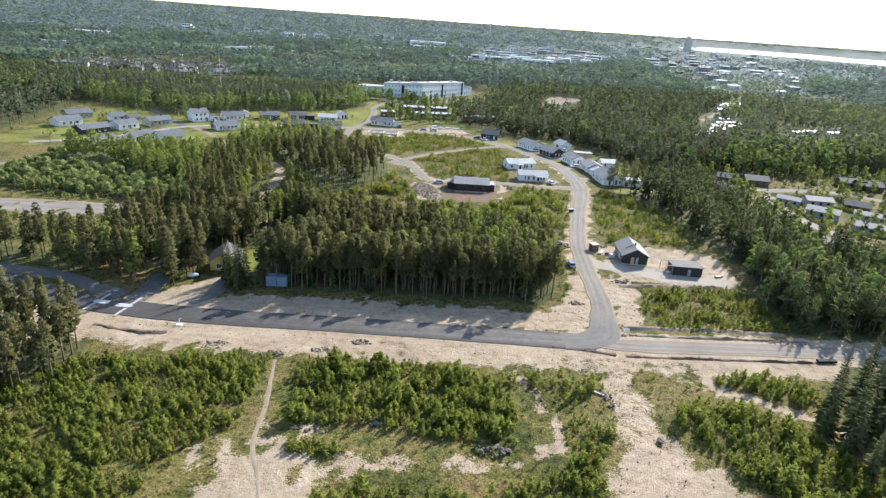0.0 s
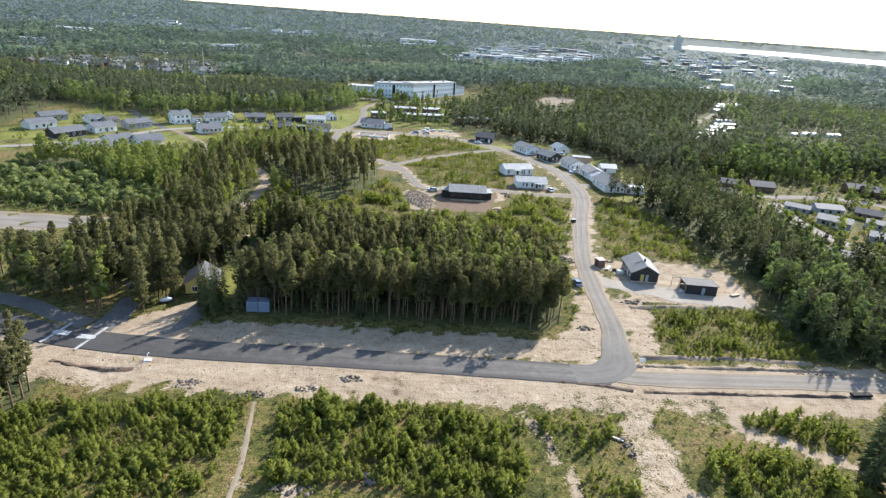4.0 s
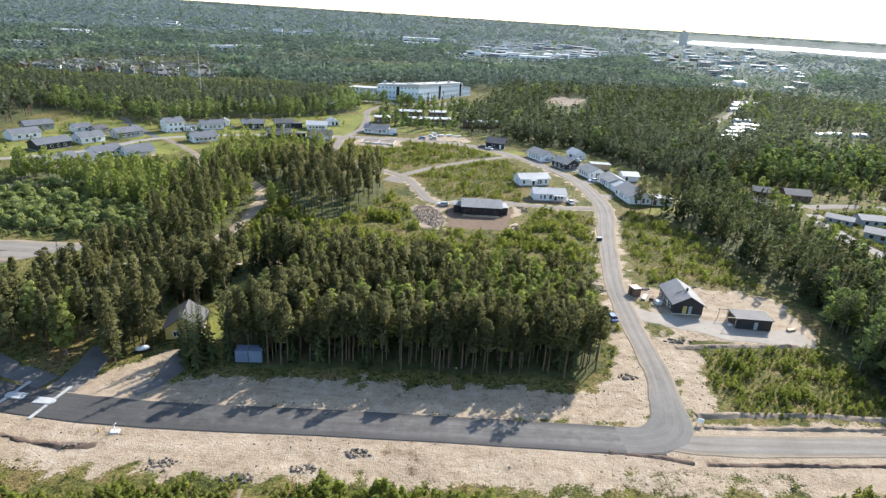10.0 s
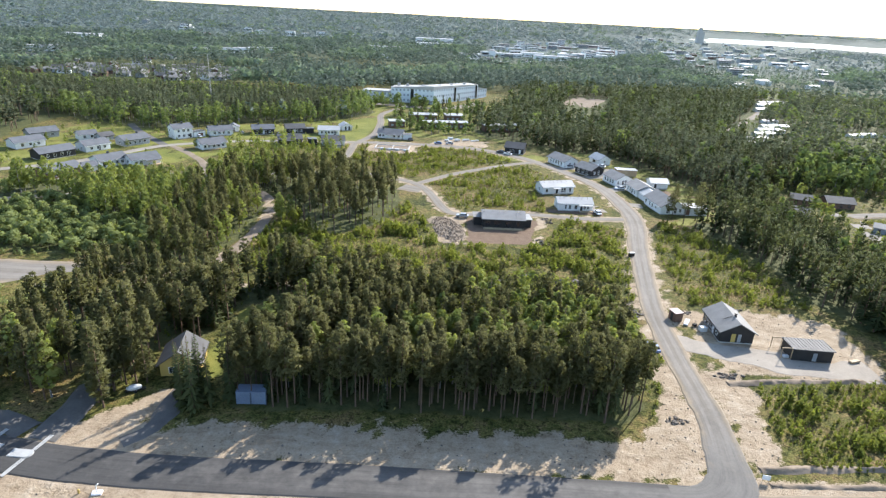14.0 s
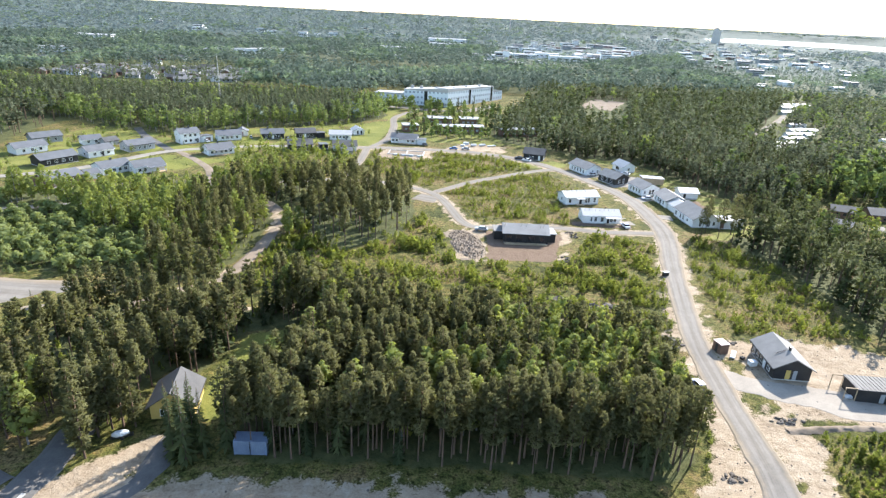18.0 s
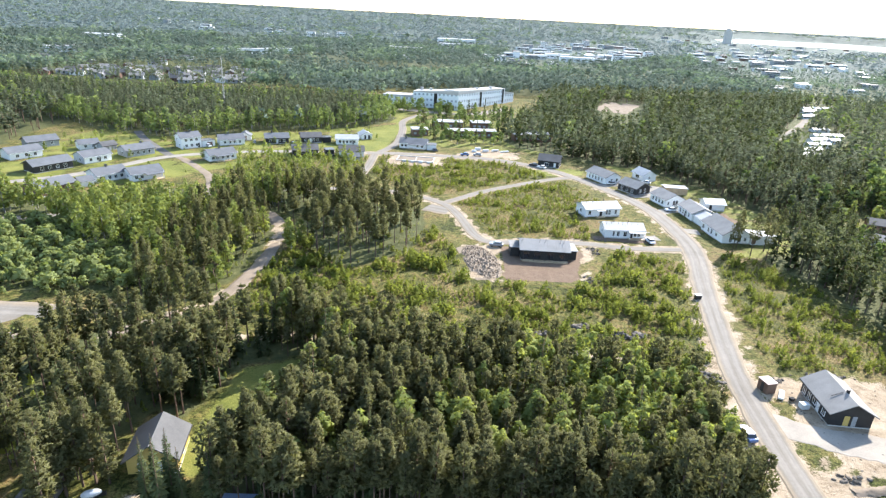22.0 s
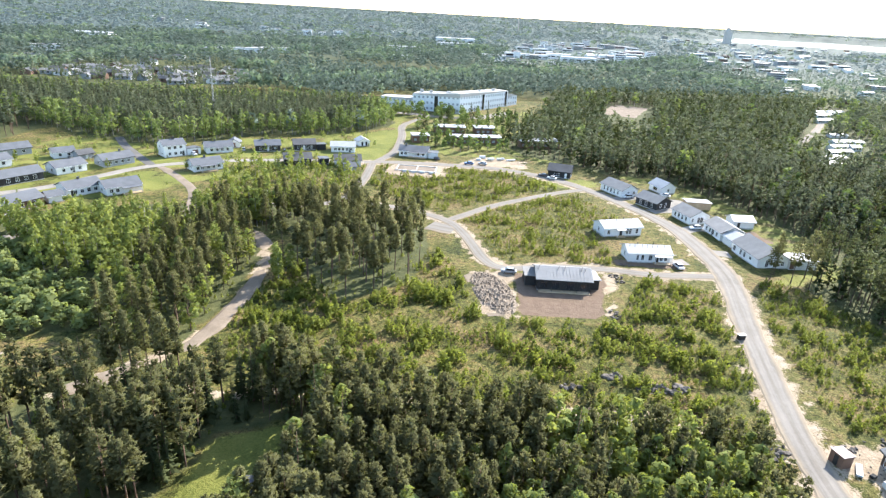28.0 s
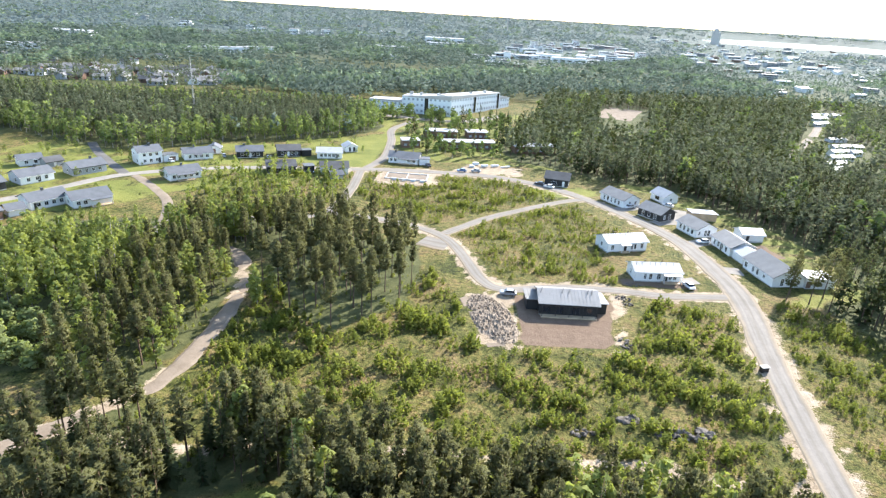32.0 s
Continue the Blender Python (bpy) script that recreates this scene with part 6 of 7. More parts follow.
house((-166.5, 330.7), (-160.4, 340.6), 8.6, M_WHITE, M_SLATE, WL, front=row(3), ends=[("l", 0.4, 1.0, 1.0, 1.2)], doors=[("f", 0.55, M_BLACK)], chimney=(0.65, 0.5))
house((-175.9, 312.5), (-168.2, 325.5), 8.4, M_BLACK, M_SLATE, "black-boarded house with white windows beside a lawn", front=row(4))
house((-155.2, 283.5), (-149.2, 296.1), 8.6, M_BROWNW, M_SLATE, "brown brick-coloured house under a grey roof", front=row(3))
house((-182.8, 354.7), (-177.0, 360.6), 6.5, M_WHITE, M_SLATE, "small white house under a grey roof", 2.7, 1.5, front=row(2))
house((-172.2, 355.4), (-168.8, 360.7), 5.5, M_GREYW, M_ROOFDARK, "small dark garage by the street", 2.4, 1.4, doors=[("f", 0.5, M_WHITE)], name="garage", category="garage", group="")
house((-198.0, 330.0), (-191.0, 341.0), 8.6, M_WHITE, M_SLATE, WL, front=row(3))
house((-205.0, 352.0), (-197.0, 362.0), 8.6, M_GREYW, M_SLATE, GL, front=row(3))
# homes along the gravel road
wa = house((38.9, 296.2), (52.3, 300.0), 7.6, M_WHITE, M_ROOFPALE, "white house under a white metal roof", 3.1, 1.5, front=[(0.12, 0.9, 0.9, 1.5), (0.62, 0.7, 0.8, 1.8), (0.70, 0.7, 0.8, 1.8), (0.88, 0.8, 0.8, 1.7)], ends=[("l", 0.5, 1.0, 0.9, 1.3)], porch=(0.3, 0.52, 1.5), doors=[("f", 0.45, M_BLACK)], seams=True)
wb = house((41.4, 275.1), (54.4, 275.7), 7.0, M_WHITE, M_ROOFPALE, "long white house under a pale metal roof", 3.0, 1.4, front=[(0.22, 0.8, 0.6, 1.6), (0.34, 0.8, 0.8, 1.6), (0.52, 0.8, 1.0, 1.6), (0.78, 0.8, 0.8, 1.6), (0.88, 0.8, 0.8, 1.6)], ends=[("l", 0.5, 1.0, 0.8, 1.3)], porch=(0.6, 0.98, 1.6), doors=[("f", 0.68, M_BLACK)], seams=True)
for ob, L, d, ridge, places in ((wa, 13.9, 7.6, 4.6, (0.12, 0.3, 0.42, 0.55, 0.68, 0.84)), (wb, 13.0, 7.0, 4.4, (0.08, 0.2, 0.38, 0.5, 0.62, 0.74, 0.9))):
    for k, u in enumerate(places):
        part("roof_bar", tube((u * L - 0.35, 0.62 * d / 2, ridge - 0.34), (u * L + 0.05, 0.95 * d / 2, ridge + 0.22), 0.06, 0.06, 6), M_DARKMETAL, ob)
    for u in (0.28, 0.66):
        part("vent_pipe", tube((u * L, 0.56 * d, ridge - 0.2), (u * L, 0.56 * d, ridge + 0.75), 0.13, 0.13, 8), M_DARKMETAL, ob)
house((30.6, 373.3), (40.2, 370.4), 8.6, M_BLACK, M_ROOFDARK, "black-boarded house with one pale window", 3.2, 2.2, front=[(0.4, 1.0, 2.2, 1.0)], ends=[("r", 0.2, 0.9, 0.9, 1.6)], doors=[("f", 0.8, M_WHITE)])
house((50.9, 356.2), (56.9, 344.7), 8.6, M_WHITE, M_ROOFGREY, "white house with tall windows beside the gravel road", 3.1, 2.0, front=row(5, 0.8, 0.8, 1.7), ends=[("r", 0.4, 1.0, 0.9, 1.3), ("r", 0.75, 1.0, 0.9, 1.3)])
house((60.9, 338.1), (66.4, 329.4), 8.2, M_BLACK, M_ROOFGREY, "black-boarded house beside the gravel road", 3.0, 2.0, front=row(3, 0.8, 1.0, 1.6), ends=[("r", 0.3, 1.0, 0.9, 1.3), ("r", 0.62, 0.7, 0.9, 1.8)])
house((73.2, 361.6), (76.0, 353.9), 7.0, M_WHITE, M_ROOFPALE, "white barn under a patched white metal roof", 2.8, 2.0, cross=False, front=[(0.5, 0.8, 2.4, 1.6)], ends=[("r", 0.5, 1.0, 0.9, 1.2)], name="barn", category="barn")
house((70.8, 324.3), (73.9, 314.5), 8.6, M_WHITE, M_ROOFGREY, "white house with a glazed gable end", 3.0, 2.0, front=row(4, 0.8, 0.9, 1.6), ends=[("r", 0.45, 0.6, 1.0, 2.0), ("r", 0.6, 0.6, 1.0, 2.0), ("r", 0.15, 1.0, 0.7, 1.3)])
shed((80.2, 334.8), (89.4, 334.3), 6.0, M_WOOD, M_ROOFPALE, "low outbuilding under a white metal roof", 2.7, 2.4)
house((77.3, 310.0), (78.6, 298.6), 8.6, M_WHITE, M_ROOFGREY, "long white house with an open carport", 3.0, 1.9, front=row(4, 0.8, 0.9, 1.6), ends=[("r", 0.5, 1.0, 0.9, 1.3)], doors=[("f", 0.55, M_BLACK)])
house((79.2, 298.0), (79.8, 292.4), 7.0, M_WHITE, M_ROOFPALE, "white garage with a pale roof between two houses", 2.7, 1.4, name="garage", category="garage", group="")
house((89.6, 313.8), (97.0, 313.9), 6.4, M_WHITE, M_ROOFPALE, "white carport with a hipped pale roof", 2.6, 1.3, name="carport", category="carport", group="", doors=[("f", 0.25, M_BLACK)])
house((79.1, 290.2), (80.7, 275.8), 9.7, M_WHITE, M_ROOFGREY, "large white house with a tall white gable", 3.2, 2.7, front=[(0.1, 0.8, 1.2, 1.5), (0.35, 0.8, 0.9, 1.6), (0.5, 0.8, 0.9, 1.6), (0.72, 1.2, 0.9, 0.9)], ends=[("r", 0.3, 0.6, 0.9, 2.1), ("r", 0.62, 0.6, 1.0, 2.1), ("r", 0.82, 1.0, 0.8, 1.3)])
shed((90.8, 276.6), (99.4, 277.0), 6.5, M_WHITE, M_ROOFPALE, "white garage under a pale flat roof", 2.9, 2.7, "garage", "garage", doors=[(0.1, 1.4, 2.1, M_BROWNW)])
# the new black house on its dug plot
bh = house((11.1, 251.6), (25.3, 251.5), 9.0, M_BLACK, M_ROOFLIGHT, "long new black house under a grey metal roof on bare soil", 3.3, 1.7, front=[(0.12, 0.7, 1.6, 1.7), (0.34, 0.5, 1.8, 2.0), (0.62, 0.5, 1.8, 2.0), (0.86, 0.7, 1.4, 1.6)], frames=M_DARKMETAL, seams=True)
part("deck", box(0.3, 13.9, -1.6, -0.02, 0.0, 0.26), M_WOOD, bh)
for i in range(5):
    part("post", box(0.4 + 3.3 * i, 0.52 + 3.3 * i, -1.1, -0.98, 0.26, 3.0), M_BLACK, bh)
for u in (0.05, 0.42, 0.54, 0.86, 0.93):
    part("roof_bar", tube((u * 14.2 - 0.5, 2.6, 4.75), (u * 14.2 + 0.1, 4.4, 5.35), 0.07, 0.07, 6), M_DARKMETAL, bh)
shed((8.2, 254.2), (11.0, 254.2), 6.0, M_BLACK, M_ROOFGREY, "black carport wing of the new house", 2.8, 2.6, "carport", "carport")
shed((25.5, 253.6), (28.0, 253.7), 6.2, M_BLACK, M_ROOFPALE, "small black storage wing under a pale roof", 2.8, 2.6, "storage_shed", "shed")
# the black house on the sandy site
h2 = house((62.0, 189.4), (61.4, 178.6), 7.6, M_BLACK, M_ROOFGREY, "new black house with yellow doors on a sandy building site", 3.0, 2.1, front=[(0.12, 0.6, 1.0, 1.8), (0.3, 0.6, 1.0, 1.8), (0.48, 0.9, 1.2, 1.4), (0.8, 0.9, 1.0, 1.4)], frames=M_TRIM)
door_on(h2, "r", 3.0, 10.8, 7.6, M_YELLOW, 1.0)
door_on(h2, "r", 4.4, 10.8, 7.6, M_GREYW, 0.8)
door_on(h2, "f", 6.6, 10.8, 7.6, M_WHITE, 1.0)
part("chimney", box(7.0, 7.5, 3.9, 4.3, 4.6, 6.0), M_DARKMETAL, h2)
part("roof_ladder", tube((7.1, 1.4, 4.15), (7.1, 3.4, 5.2), 0.06, 0.06, 6), M_DARKMETAL, h2)
gb = shed((74.8, 172.0), (83.4, 171.4), 5.2, M_BLACK, M_ROOFDARK, "new black garage under a ribbed grey roof", 2.75, 2.6, "garage", "garage", over=0.3, doors=[(0.56, 0.9, 2.0, M_GREYW)])
for x in (-2.4, -0.2):
    part("post", box(x, x + 0.12, 0.1, 0.22, -0.1, 2.75), M_WOOD, gb, "raw timber post")
    part("post", box(x, x + 0.12, 5.2, 5.32, -0.1, 2.55), M_WOOD, gb, "raw timber post")
part("beam", box(-2.5, 0.0, 0.1, 0.22, 2.75, 2.95), M_WOOD, gb, "raw timber beam")
part("beam", box(-2.5, 0.0, 5.2, 5.32, 2.5, 2.7), M_WOOD, gb, "raw timber beam")
# the old yellow house among the trees
house((-57.1, 155.8), (-50.0, 157.1), 7.4, M_YELLOW, M_ROOFDARK, "old yellow house under a worn grey roof among pines", 3.0, 2.5, cross=True, front=[(0.3, 0.9, 1.1, 1.2)], doors=[("f", 0.62, M_TARP)], ends=[("r", 0.5, 1.0, 1.0, 1.2)], chimney=None, group="")
shed((-41.5, 171.6), (-33.5, 172.3), 4.0, M_BROWNW, M_ROOFDARK, "dark-roofed log shed beside the lawn", 2.6, 2.2)
blue = thing("storage_container", pose(-40.3, 148.3, 0.0, 0, 0, 2), "blue-grey steel storage container under the pines", "container")
part("body", box(0, 5.3, 0, 2.5, 0.15, 2.75), M_STEEL, blue)
for i in range(18):
    part("rib", box(0.15 + i * 0.29, 0.27 + i * 0.29, -0.05, 0.0, 0.25, 2.65), M_STEEL, blue)
for x in (2.6, 2.7):
    part("lock_bar", tube((x, -0.09, 0.2), (x, -0.09, 2.7), 0.03, 0.03, 6), M_DARKMETAL, blue)
for x in (0.0, 5.1):
    part("foot", box(x, x + 0.2, 0.0, 2.5, -0.1, 0.15), M_DARKMETAL, blue)




# ---- school and low blocks ----
def long_block(A, B, d, h, wall, label, floors=3, bay=3.6, name="school_building", dark_bays=()):
    A, B = Vector((*A, 0)), Vector((*B, 0))
    L = (B - A).length
    ob = thing(name, pose(A.x, A.y, 0.0, 0, 0, math.degrees(math.atan2(B.y - A.y, B.x - A.x))), label, "building")
    part("wall", box(0, L, 0, d, -0.3, h), wall, ob)
    part("roof", box(-0.3, L + 0.3, -0.3, d + 0.3, h, h + 0.35), M_ROOFPALE, ob)
    n = int(L / bay)
    src = {}
    for f in range(floors):
        for i in range(n):
            z = 1.0 + f * (h - 0.6) / floors
            w = part("window", box(-0.8, 0.8, -0.06, 0.04, 0, 1.2), M_PALEGLASS, ob) if not src else new("window", src["w"])
            src.setdefault("w", w.data)
            w.parent = ob
            w.location = ((i + 0.5) * L / n, 0, z)
    for u in dark_bays:
        part("stair_glazing", box(u * L - 0.9, u * L + 0.9, -0.09, 0.05, 0.2, h - 0.3), M_GLASS, ob)
    return ob


M_PALEGLASS = surface("pale_glazing", (0.24, 0.27, 0.29), (0.36, 0.39, 0.41), 0.3, 0.3, 2.0, 0.0)
M_SCHOOL = surface("pale_blue_render", (0.62, 0.66, 0.68), (0.74, 0.77, 0.78), 0.1, 0.7, 3.0)
M_SCHOOLROOF = surface("pale_roofing_felt", (0.36, 0.35, 0.33), (0.48, 0.465, 0.44), 0.05, 0.8, 1.0)


def wing(A, B, back, za, zb, z0=-0.5):
    """A straight wing over the line from A to B, its top from za to zb."""
    (ax, ay), (bx, by), (cx, cy) = A, B, back
    bm = bmesh.new()
    low = [bm.verts.new((x, y, z0)) for x, y in ((ax, ay), (bx, by), (bx + cx, by + cy), (ax + cx, ay + cy))]
    top = [bm.verts.new((x, y, z)) for x, y, z in ((ax, ay, za), (bx, by, zb), (bx + cx, by + cy, zb), (ax + cx, ay + cy, za))]
    bm.faces.new(low[::-1])
    bm.faces.new(top)
    for i in range(4):
        j = (i + 1) % 4
        bm.faces.new((low[i], low[j], top[j], top[i]))
    return bm


def school():
    """A bent block: window fronts that meet in a blunt tall corner, stepping down to both ends."""
    ob = thing("school_building", pose(-9.5, 537, 0), "long pale three-storey building with a bent front and flat roof", "building")
    pane = None
    for A, B, back, za, zb, floors in (((-58, 18.5), (-34.3, 9.6), (3, 12), 6.6, 7.6, 2), ((-34, 9.5), (-0.2, 0.05), (3, 12), 11.0, 13.6, 3), ((0, 0), (37.5, 53), (-9.5, 6.5), 13.6, 11.4, 3), ((37.7, 53.3), (46, 65), (-8, 5.5), 9.0, 7.0, 2)):
        (ax, ay), (bx, by) = A, B
        part("wall", wing(A, B, back, za, zb), M_SCHOOL, ob)
        part("roof", wing((ax - 0.2, ay - 0.3), (bx + 0.2, by - 0.3), (back[0], back[1] + 0.5), za + 0.35, zb + 0.35, min(za, zb) - 0.2), M_SCHOOLROOF, ob)
        L, ang = math.hypot(bx - ax, by - ay), math.degrees(math.atan2(by - ay, bx - ax))
        n = int(L / 3.1)
        for f in range(floors):
            for i in range(n):
                u = (i + 0.5) / n
                w = part("window", box(-0.75, 0.75, -0.07, 0.05, 0, 1.5), M_PALEGLASS, ob) if pane is None else new("window", pane)
                pane = w.data
                w.parent = ob
                w.matrix_local = pose(ax + u * (bx - ax), ay + u * (by - ay), 1.2 + f * (za + u * (zb - za) - 0.4) / floors, 0, 0, ang)
    part("entrance_hall", box(-17, -3, -2.5, 2.2, -0.3, 3.4), M_GLASS, ob).matrix_local = pose(0, 0, 0, 0, 0, -15.6)
    for x, y in ((-29, 14), (-22, 11), (-10, 9), (3, 14), (13, 28), (24, 42)):
        part("roof_unit", box(x, x + 2.2, y, y + 1.6, 10.5, 13.9), M_ROOFPALE, ob)
    for (ax, ay), (bx, by), u, top in (((-34, 9.5), (0, 0), 0.5, 11.9), ((0, 0), (37.5, 53), 0.46, 12.2), ((0, 0), (37.5, 53), 0.96, 11.2)):
        g = part("stair_glazing", box(-1.3, 1.3, -0.12, 0.05, 0.2, top), M_GLASS, ob)
        g.matrix_local = pose(ax + u * (bx - ax), ay + u * (by - ay), 0, 0, 0, math.degrees(math.atan2(by - ay, bx - ax)))


school()
for A, B, d in (((-35, 431), (-26, 433), 8), ((-14, 433), (14, 438), 8), ((-24, 461), (-6, 463), 9), ((0, 464), (12, 466), 9), ((24, 432), (46, 438), 8)):
    long_block(A, B, d, 3.6, M_BROWNW, "low dark row building under a flat pale roof", 1, 3.0, "row_building")


# ---- far houses ----
def far_house(wall, roof, L, d, eave, up, label):
    ob = thing("far_house", pose(0, 0, -300), label, "house", "distant houses")
    part("wall", prism([(-d / 2, -2), (d / 2, -2), (d / 2, eave), (0, eave + up), (-d / 2, eave)], -L / 2, L / 2), wall, ob)
    r = gable_roof(L, d, eave, up, mat=roof, parent=ob)
    r.location = (-L / 2, -d / 2, 0)
    for s in (-0.3, 0.0, 0.3):
        part("window", box(s * L - 0.7, s * L + 0.7, -d / 2 - 0.06, -d / 2 + 0.02, 0.9, 2.3), M_GLASS, ob)
    return ob


def far_hall(wall, roof, L, d, h, label):
    ob = thing("far_hall", pose(0, 0, -300), label, "hall", "distant halls")
    part("wall", box(-L / 2, L / 2, -d / 2, d / 2, -3, h), wall, ob)
    part("roof", prism([(-d / 2 - 0.4, h), (d / 2 + 0.4, h), (d / 2 + 0.4, h + 0.4), (0, h + 1.4), (-d / 2 - 0.4, h + 0.4)], -L / 2 - 0.4, L / 2 + 0.4), roof, ob)
    for i in range(5):
        x = -L * 0.4 + L * 0.2 * i
        part("window", box(x - L * 0.06, x + L * 0.06, -d / 2 - 0.08, -d / 2 + 0.02, h * 0.35, h * 0.6), M_GLASS, ob)
    return ob


FH = [far_house(M_WHITE, M_SLATE, 12, 8.5, 3, 1.9, "distant white house under a grey roof"), far_house(M_GREYW, M_ROOFGREY, 13, 8, 3, 1.5, "distant grey house under a grey roof"),
      far_house(M_BROWNW, M_ROOFDARK, 12, 8, 3, 2.0, "distant brown house under a dark roof"), far_house(M_WHITE, M_ROOFPALE, 22, 9, 3, 1.4, "distant white row house under a bright roof"), far_house(M_REDW, M_ROOFDARK, 12, 8, 4, 2.2, "distant red house under a dark roof"), far_house(M_WHITE, M_ROOFPALE, 8.4, 7, 2.8, 1.2, "small white row home under a bright metal roof")]
FL = [far_hall(M_WHITE, M_ROOFPALE, 46, 22, 8, "distant white industrial hall"), far_hall(M_WHITE, M_ROOFPALE, 70, 26, 9, "distant pale hall under a pale roof"), far_hall(M_TRIM, M_ROOFGREY, 26, 13, 14, "distant white apartment block")]
first = set()


def put_far(src, x, y, ang, k=1.0):
    m = pose(x, y, float(rise(np.array(x), np.array(y))), 0, 0, ang)
    if src.name in first:
        ob = copy_thing(src, m)
    else:
        first.add(src.name)
        ob = src
        ob.matrix_world = m
    ob.scale = (k, k, k)
    return ob


rg = np.random.RandomState(5)
# the suburb behind the eastern wood
for i, (x, y, a) in enumerate(SUBHOMES):
    put_far(FH[(1, 1, 1, 2, 1, 2, 2, 2, 0, 1, 1)[i]], x, y, a, (0.72, 0.85, 0.9, 0.8)[i % 4])
for i, (x, y, a) in enumerate(((204, 232, -30), (226, 252, -30), (196, 212, -35), (222, 300, -8), (238, 286, -30), (186, 196, -35))):
    put_far(FH[(2, 0, 1)[i % 3]], x, y, a, 0.95)
# row houses in the east
for (ax, ay), (bx, by), n in (((184, 428), (198, 431), 2), ((194, 443.5), (209, 447), 2), ((207, 462.5), (225, 466), 2), ((219, 480), (239, 483), 3), ((230, 497), (252, 502), 3), ((272, 593), (290, 599), 2), ((289, 624), (306, 630), 2), ((299, 643), (331, 654), 3)):
    for i in range(n):
        u = (i + 0.5) / n
        put_far(FH[5], ax + u * (bx - ax), ay + u * (by - ay) + (1.6 if i % 2 else 0), 12, 0.8)
for x, y, k in ((289, 481, 0.5), (300, 484, 0.62), (321, 486, 0.6), (332, 483, 0.5), (344, 489, 0.45), (252, 528, 0.6)):
    put_far(FH[3], x, y, 14, k)
# halls beyond the woods
for x, y, a, s, k in ((-492, 838, 40, 0, 0.8), (-400, 880, 38, 1, 0.55), (-372, 905, 38, 1, 0.5), (-330, 935, 36, 0, 0.8), (-296, 960, 36, 1, 0.7), (-268, 985, 30, 0, 0.8), (-104, 1166, 0, 1, 0.8), (-18, 1325, 10, 1, 1.0), (-60, 740, 10, 0, 0.6), (-345, 1500, 8, 2, 0.8), (-420, 1520, 34, 2, 0.7), (-290, 1570, 25, 2, 0.75), (-318, 1530, 60, 2, 0.6), (-470, 1600, 12, 2, 0.7), (-20, 1500, 5, 1, 1.2), (-560, 1050, 4, 0, 1.2), (44, 1094, 3, 0, 0.8), (113, 1160, 0, 1, 0.7), (160, 1195, -4, 0, 0.9), (183, 1131, -2, 1, 0.8), (268, 1218, -4, 1, 0.9), (-97, 1004, 4, 0, 0.6)):
    put_far(FL[s], x, y, a, k)
# houses scattered through the western woods and the town
for i, (x, y) in enumerate(scatter(rg, WSUB, 17.0)):
    put_far(FH[(1, 2, 1, 0, 1, 2, 1)[i % 7]], x, y, 12 + rg.uniform(-8, 8) + 90 * (i % 3 == 1))
for i in range(14):
    a, d = radians(rg.uniform(-36, -22)), rg.uniform(700, 900)
    put_far(FH[(2, 1, 0, 2, 1)[i % 5]], d * math.sin(a), 60 + d * math.cos(a), rg.uniform(-20, 20))


def town_block(wall, roof, L, d, h, label, rows):
    """A plain town building: walls, a flat capped roof and bands of windows."""
    ob = thing("town_building", pose(0, 0, -300), label, "building", "buildings of the distant town")
    part("wall", box(-L / 2, L / 2, -d / 2, d / 2, -4, h), wall, ob)
    part("roof", prism([(-d / 2 - 0.4, h), (d / 2 + 0.4, h), (d / 2 + 0.4, h + 0.4), (0, h + 0.9), (-d / 2 - 0.4, h + 0.4)], -L / 2 - 0.4, L / 2 + 0.4), roof, ob)
    bm = bmesh.new()
    for k in range(rows):
        z = h * (k + 0.35) / rows
        box(-L * 0.46, L * 0.46, -d / 2 - 0.08, -d / 2 + 0.02, z, z + 0.4 * h / rows, bm)
    part("window_band", bm, M_GLASS, ob)
    return ob


TB = [town_block(M_WHITE, M_ROOFPALE, 34, 18, 7, "distant white hall under a bright flat roof", 1), town_block(M_GREYW, M_ROOFLIGHT, 24, 14, 9, "distant grey block under a flat roof", 3), town_block(M_PINK, M_ROOFPALE, 40, 22, 6, "distant pinkish shop hall under a pale roof", 1),
      town_block(M_TRIM, M_ROOFPALE, 15, 10, 4.5, "distant low white building under a bright roof", 1), town_block(M_TRIM, M_ROOFGREY, 20, 13, 16, "distant white apartment block", 5), town_block(M_BROWNW, M_ROOFGREY, 16, 10, 5, "distant brown building under a grey roof", 2)]
for poly, gap, share, mix in ((TOWNC, 46, 0.75, (0, 2, 3, 5, 1, 3, 0, 4)), (TOWNE, 50, 0.7, (3, 5, 3, 3, 1, 5, 0)), (TOWNS, 105, 0.8, (0, 3, 1, 5, 3)), ([(-620, 1250), (-120, 1500), (-60, 2200), (-900, 1900)], 150, 0.5, (3, 5, 1, 0))):
    for i, (x, y) in enumerate(scatter(rg, poly, gap)):
        if rg.rand() < share:
            put_far(TB[mix[i % len(mix)]], x, y, rg.uniform(-10, 14) + 90 * (rg.rand() < 0.25), rg.uniform(0.6, 1.0))
silo = thing("grain_silo", pose(1055, 2660, 0.0), "tall distant grey concrete silo by the bay", "silo")
part("tower", box(-14, 14, -9, 9, -4, 46), M_CONCRETE, silo)
part("head_house", box(-9, 4, -7, 7, 46, 60), M_CONCRETE, silo)
mast = thing("chimney_stack", pose(190, 2300, 0), "slender distant grey concrete chimney", "chimney")
part("shaft", tube((0, 0, -4), (0, 0, 62), 2.4, 1.5, 10), M_CONCRETE, mast)
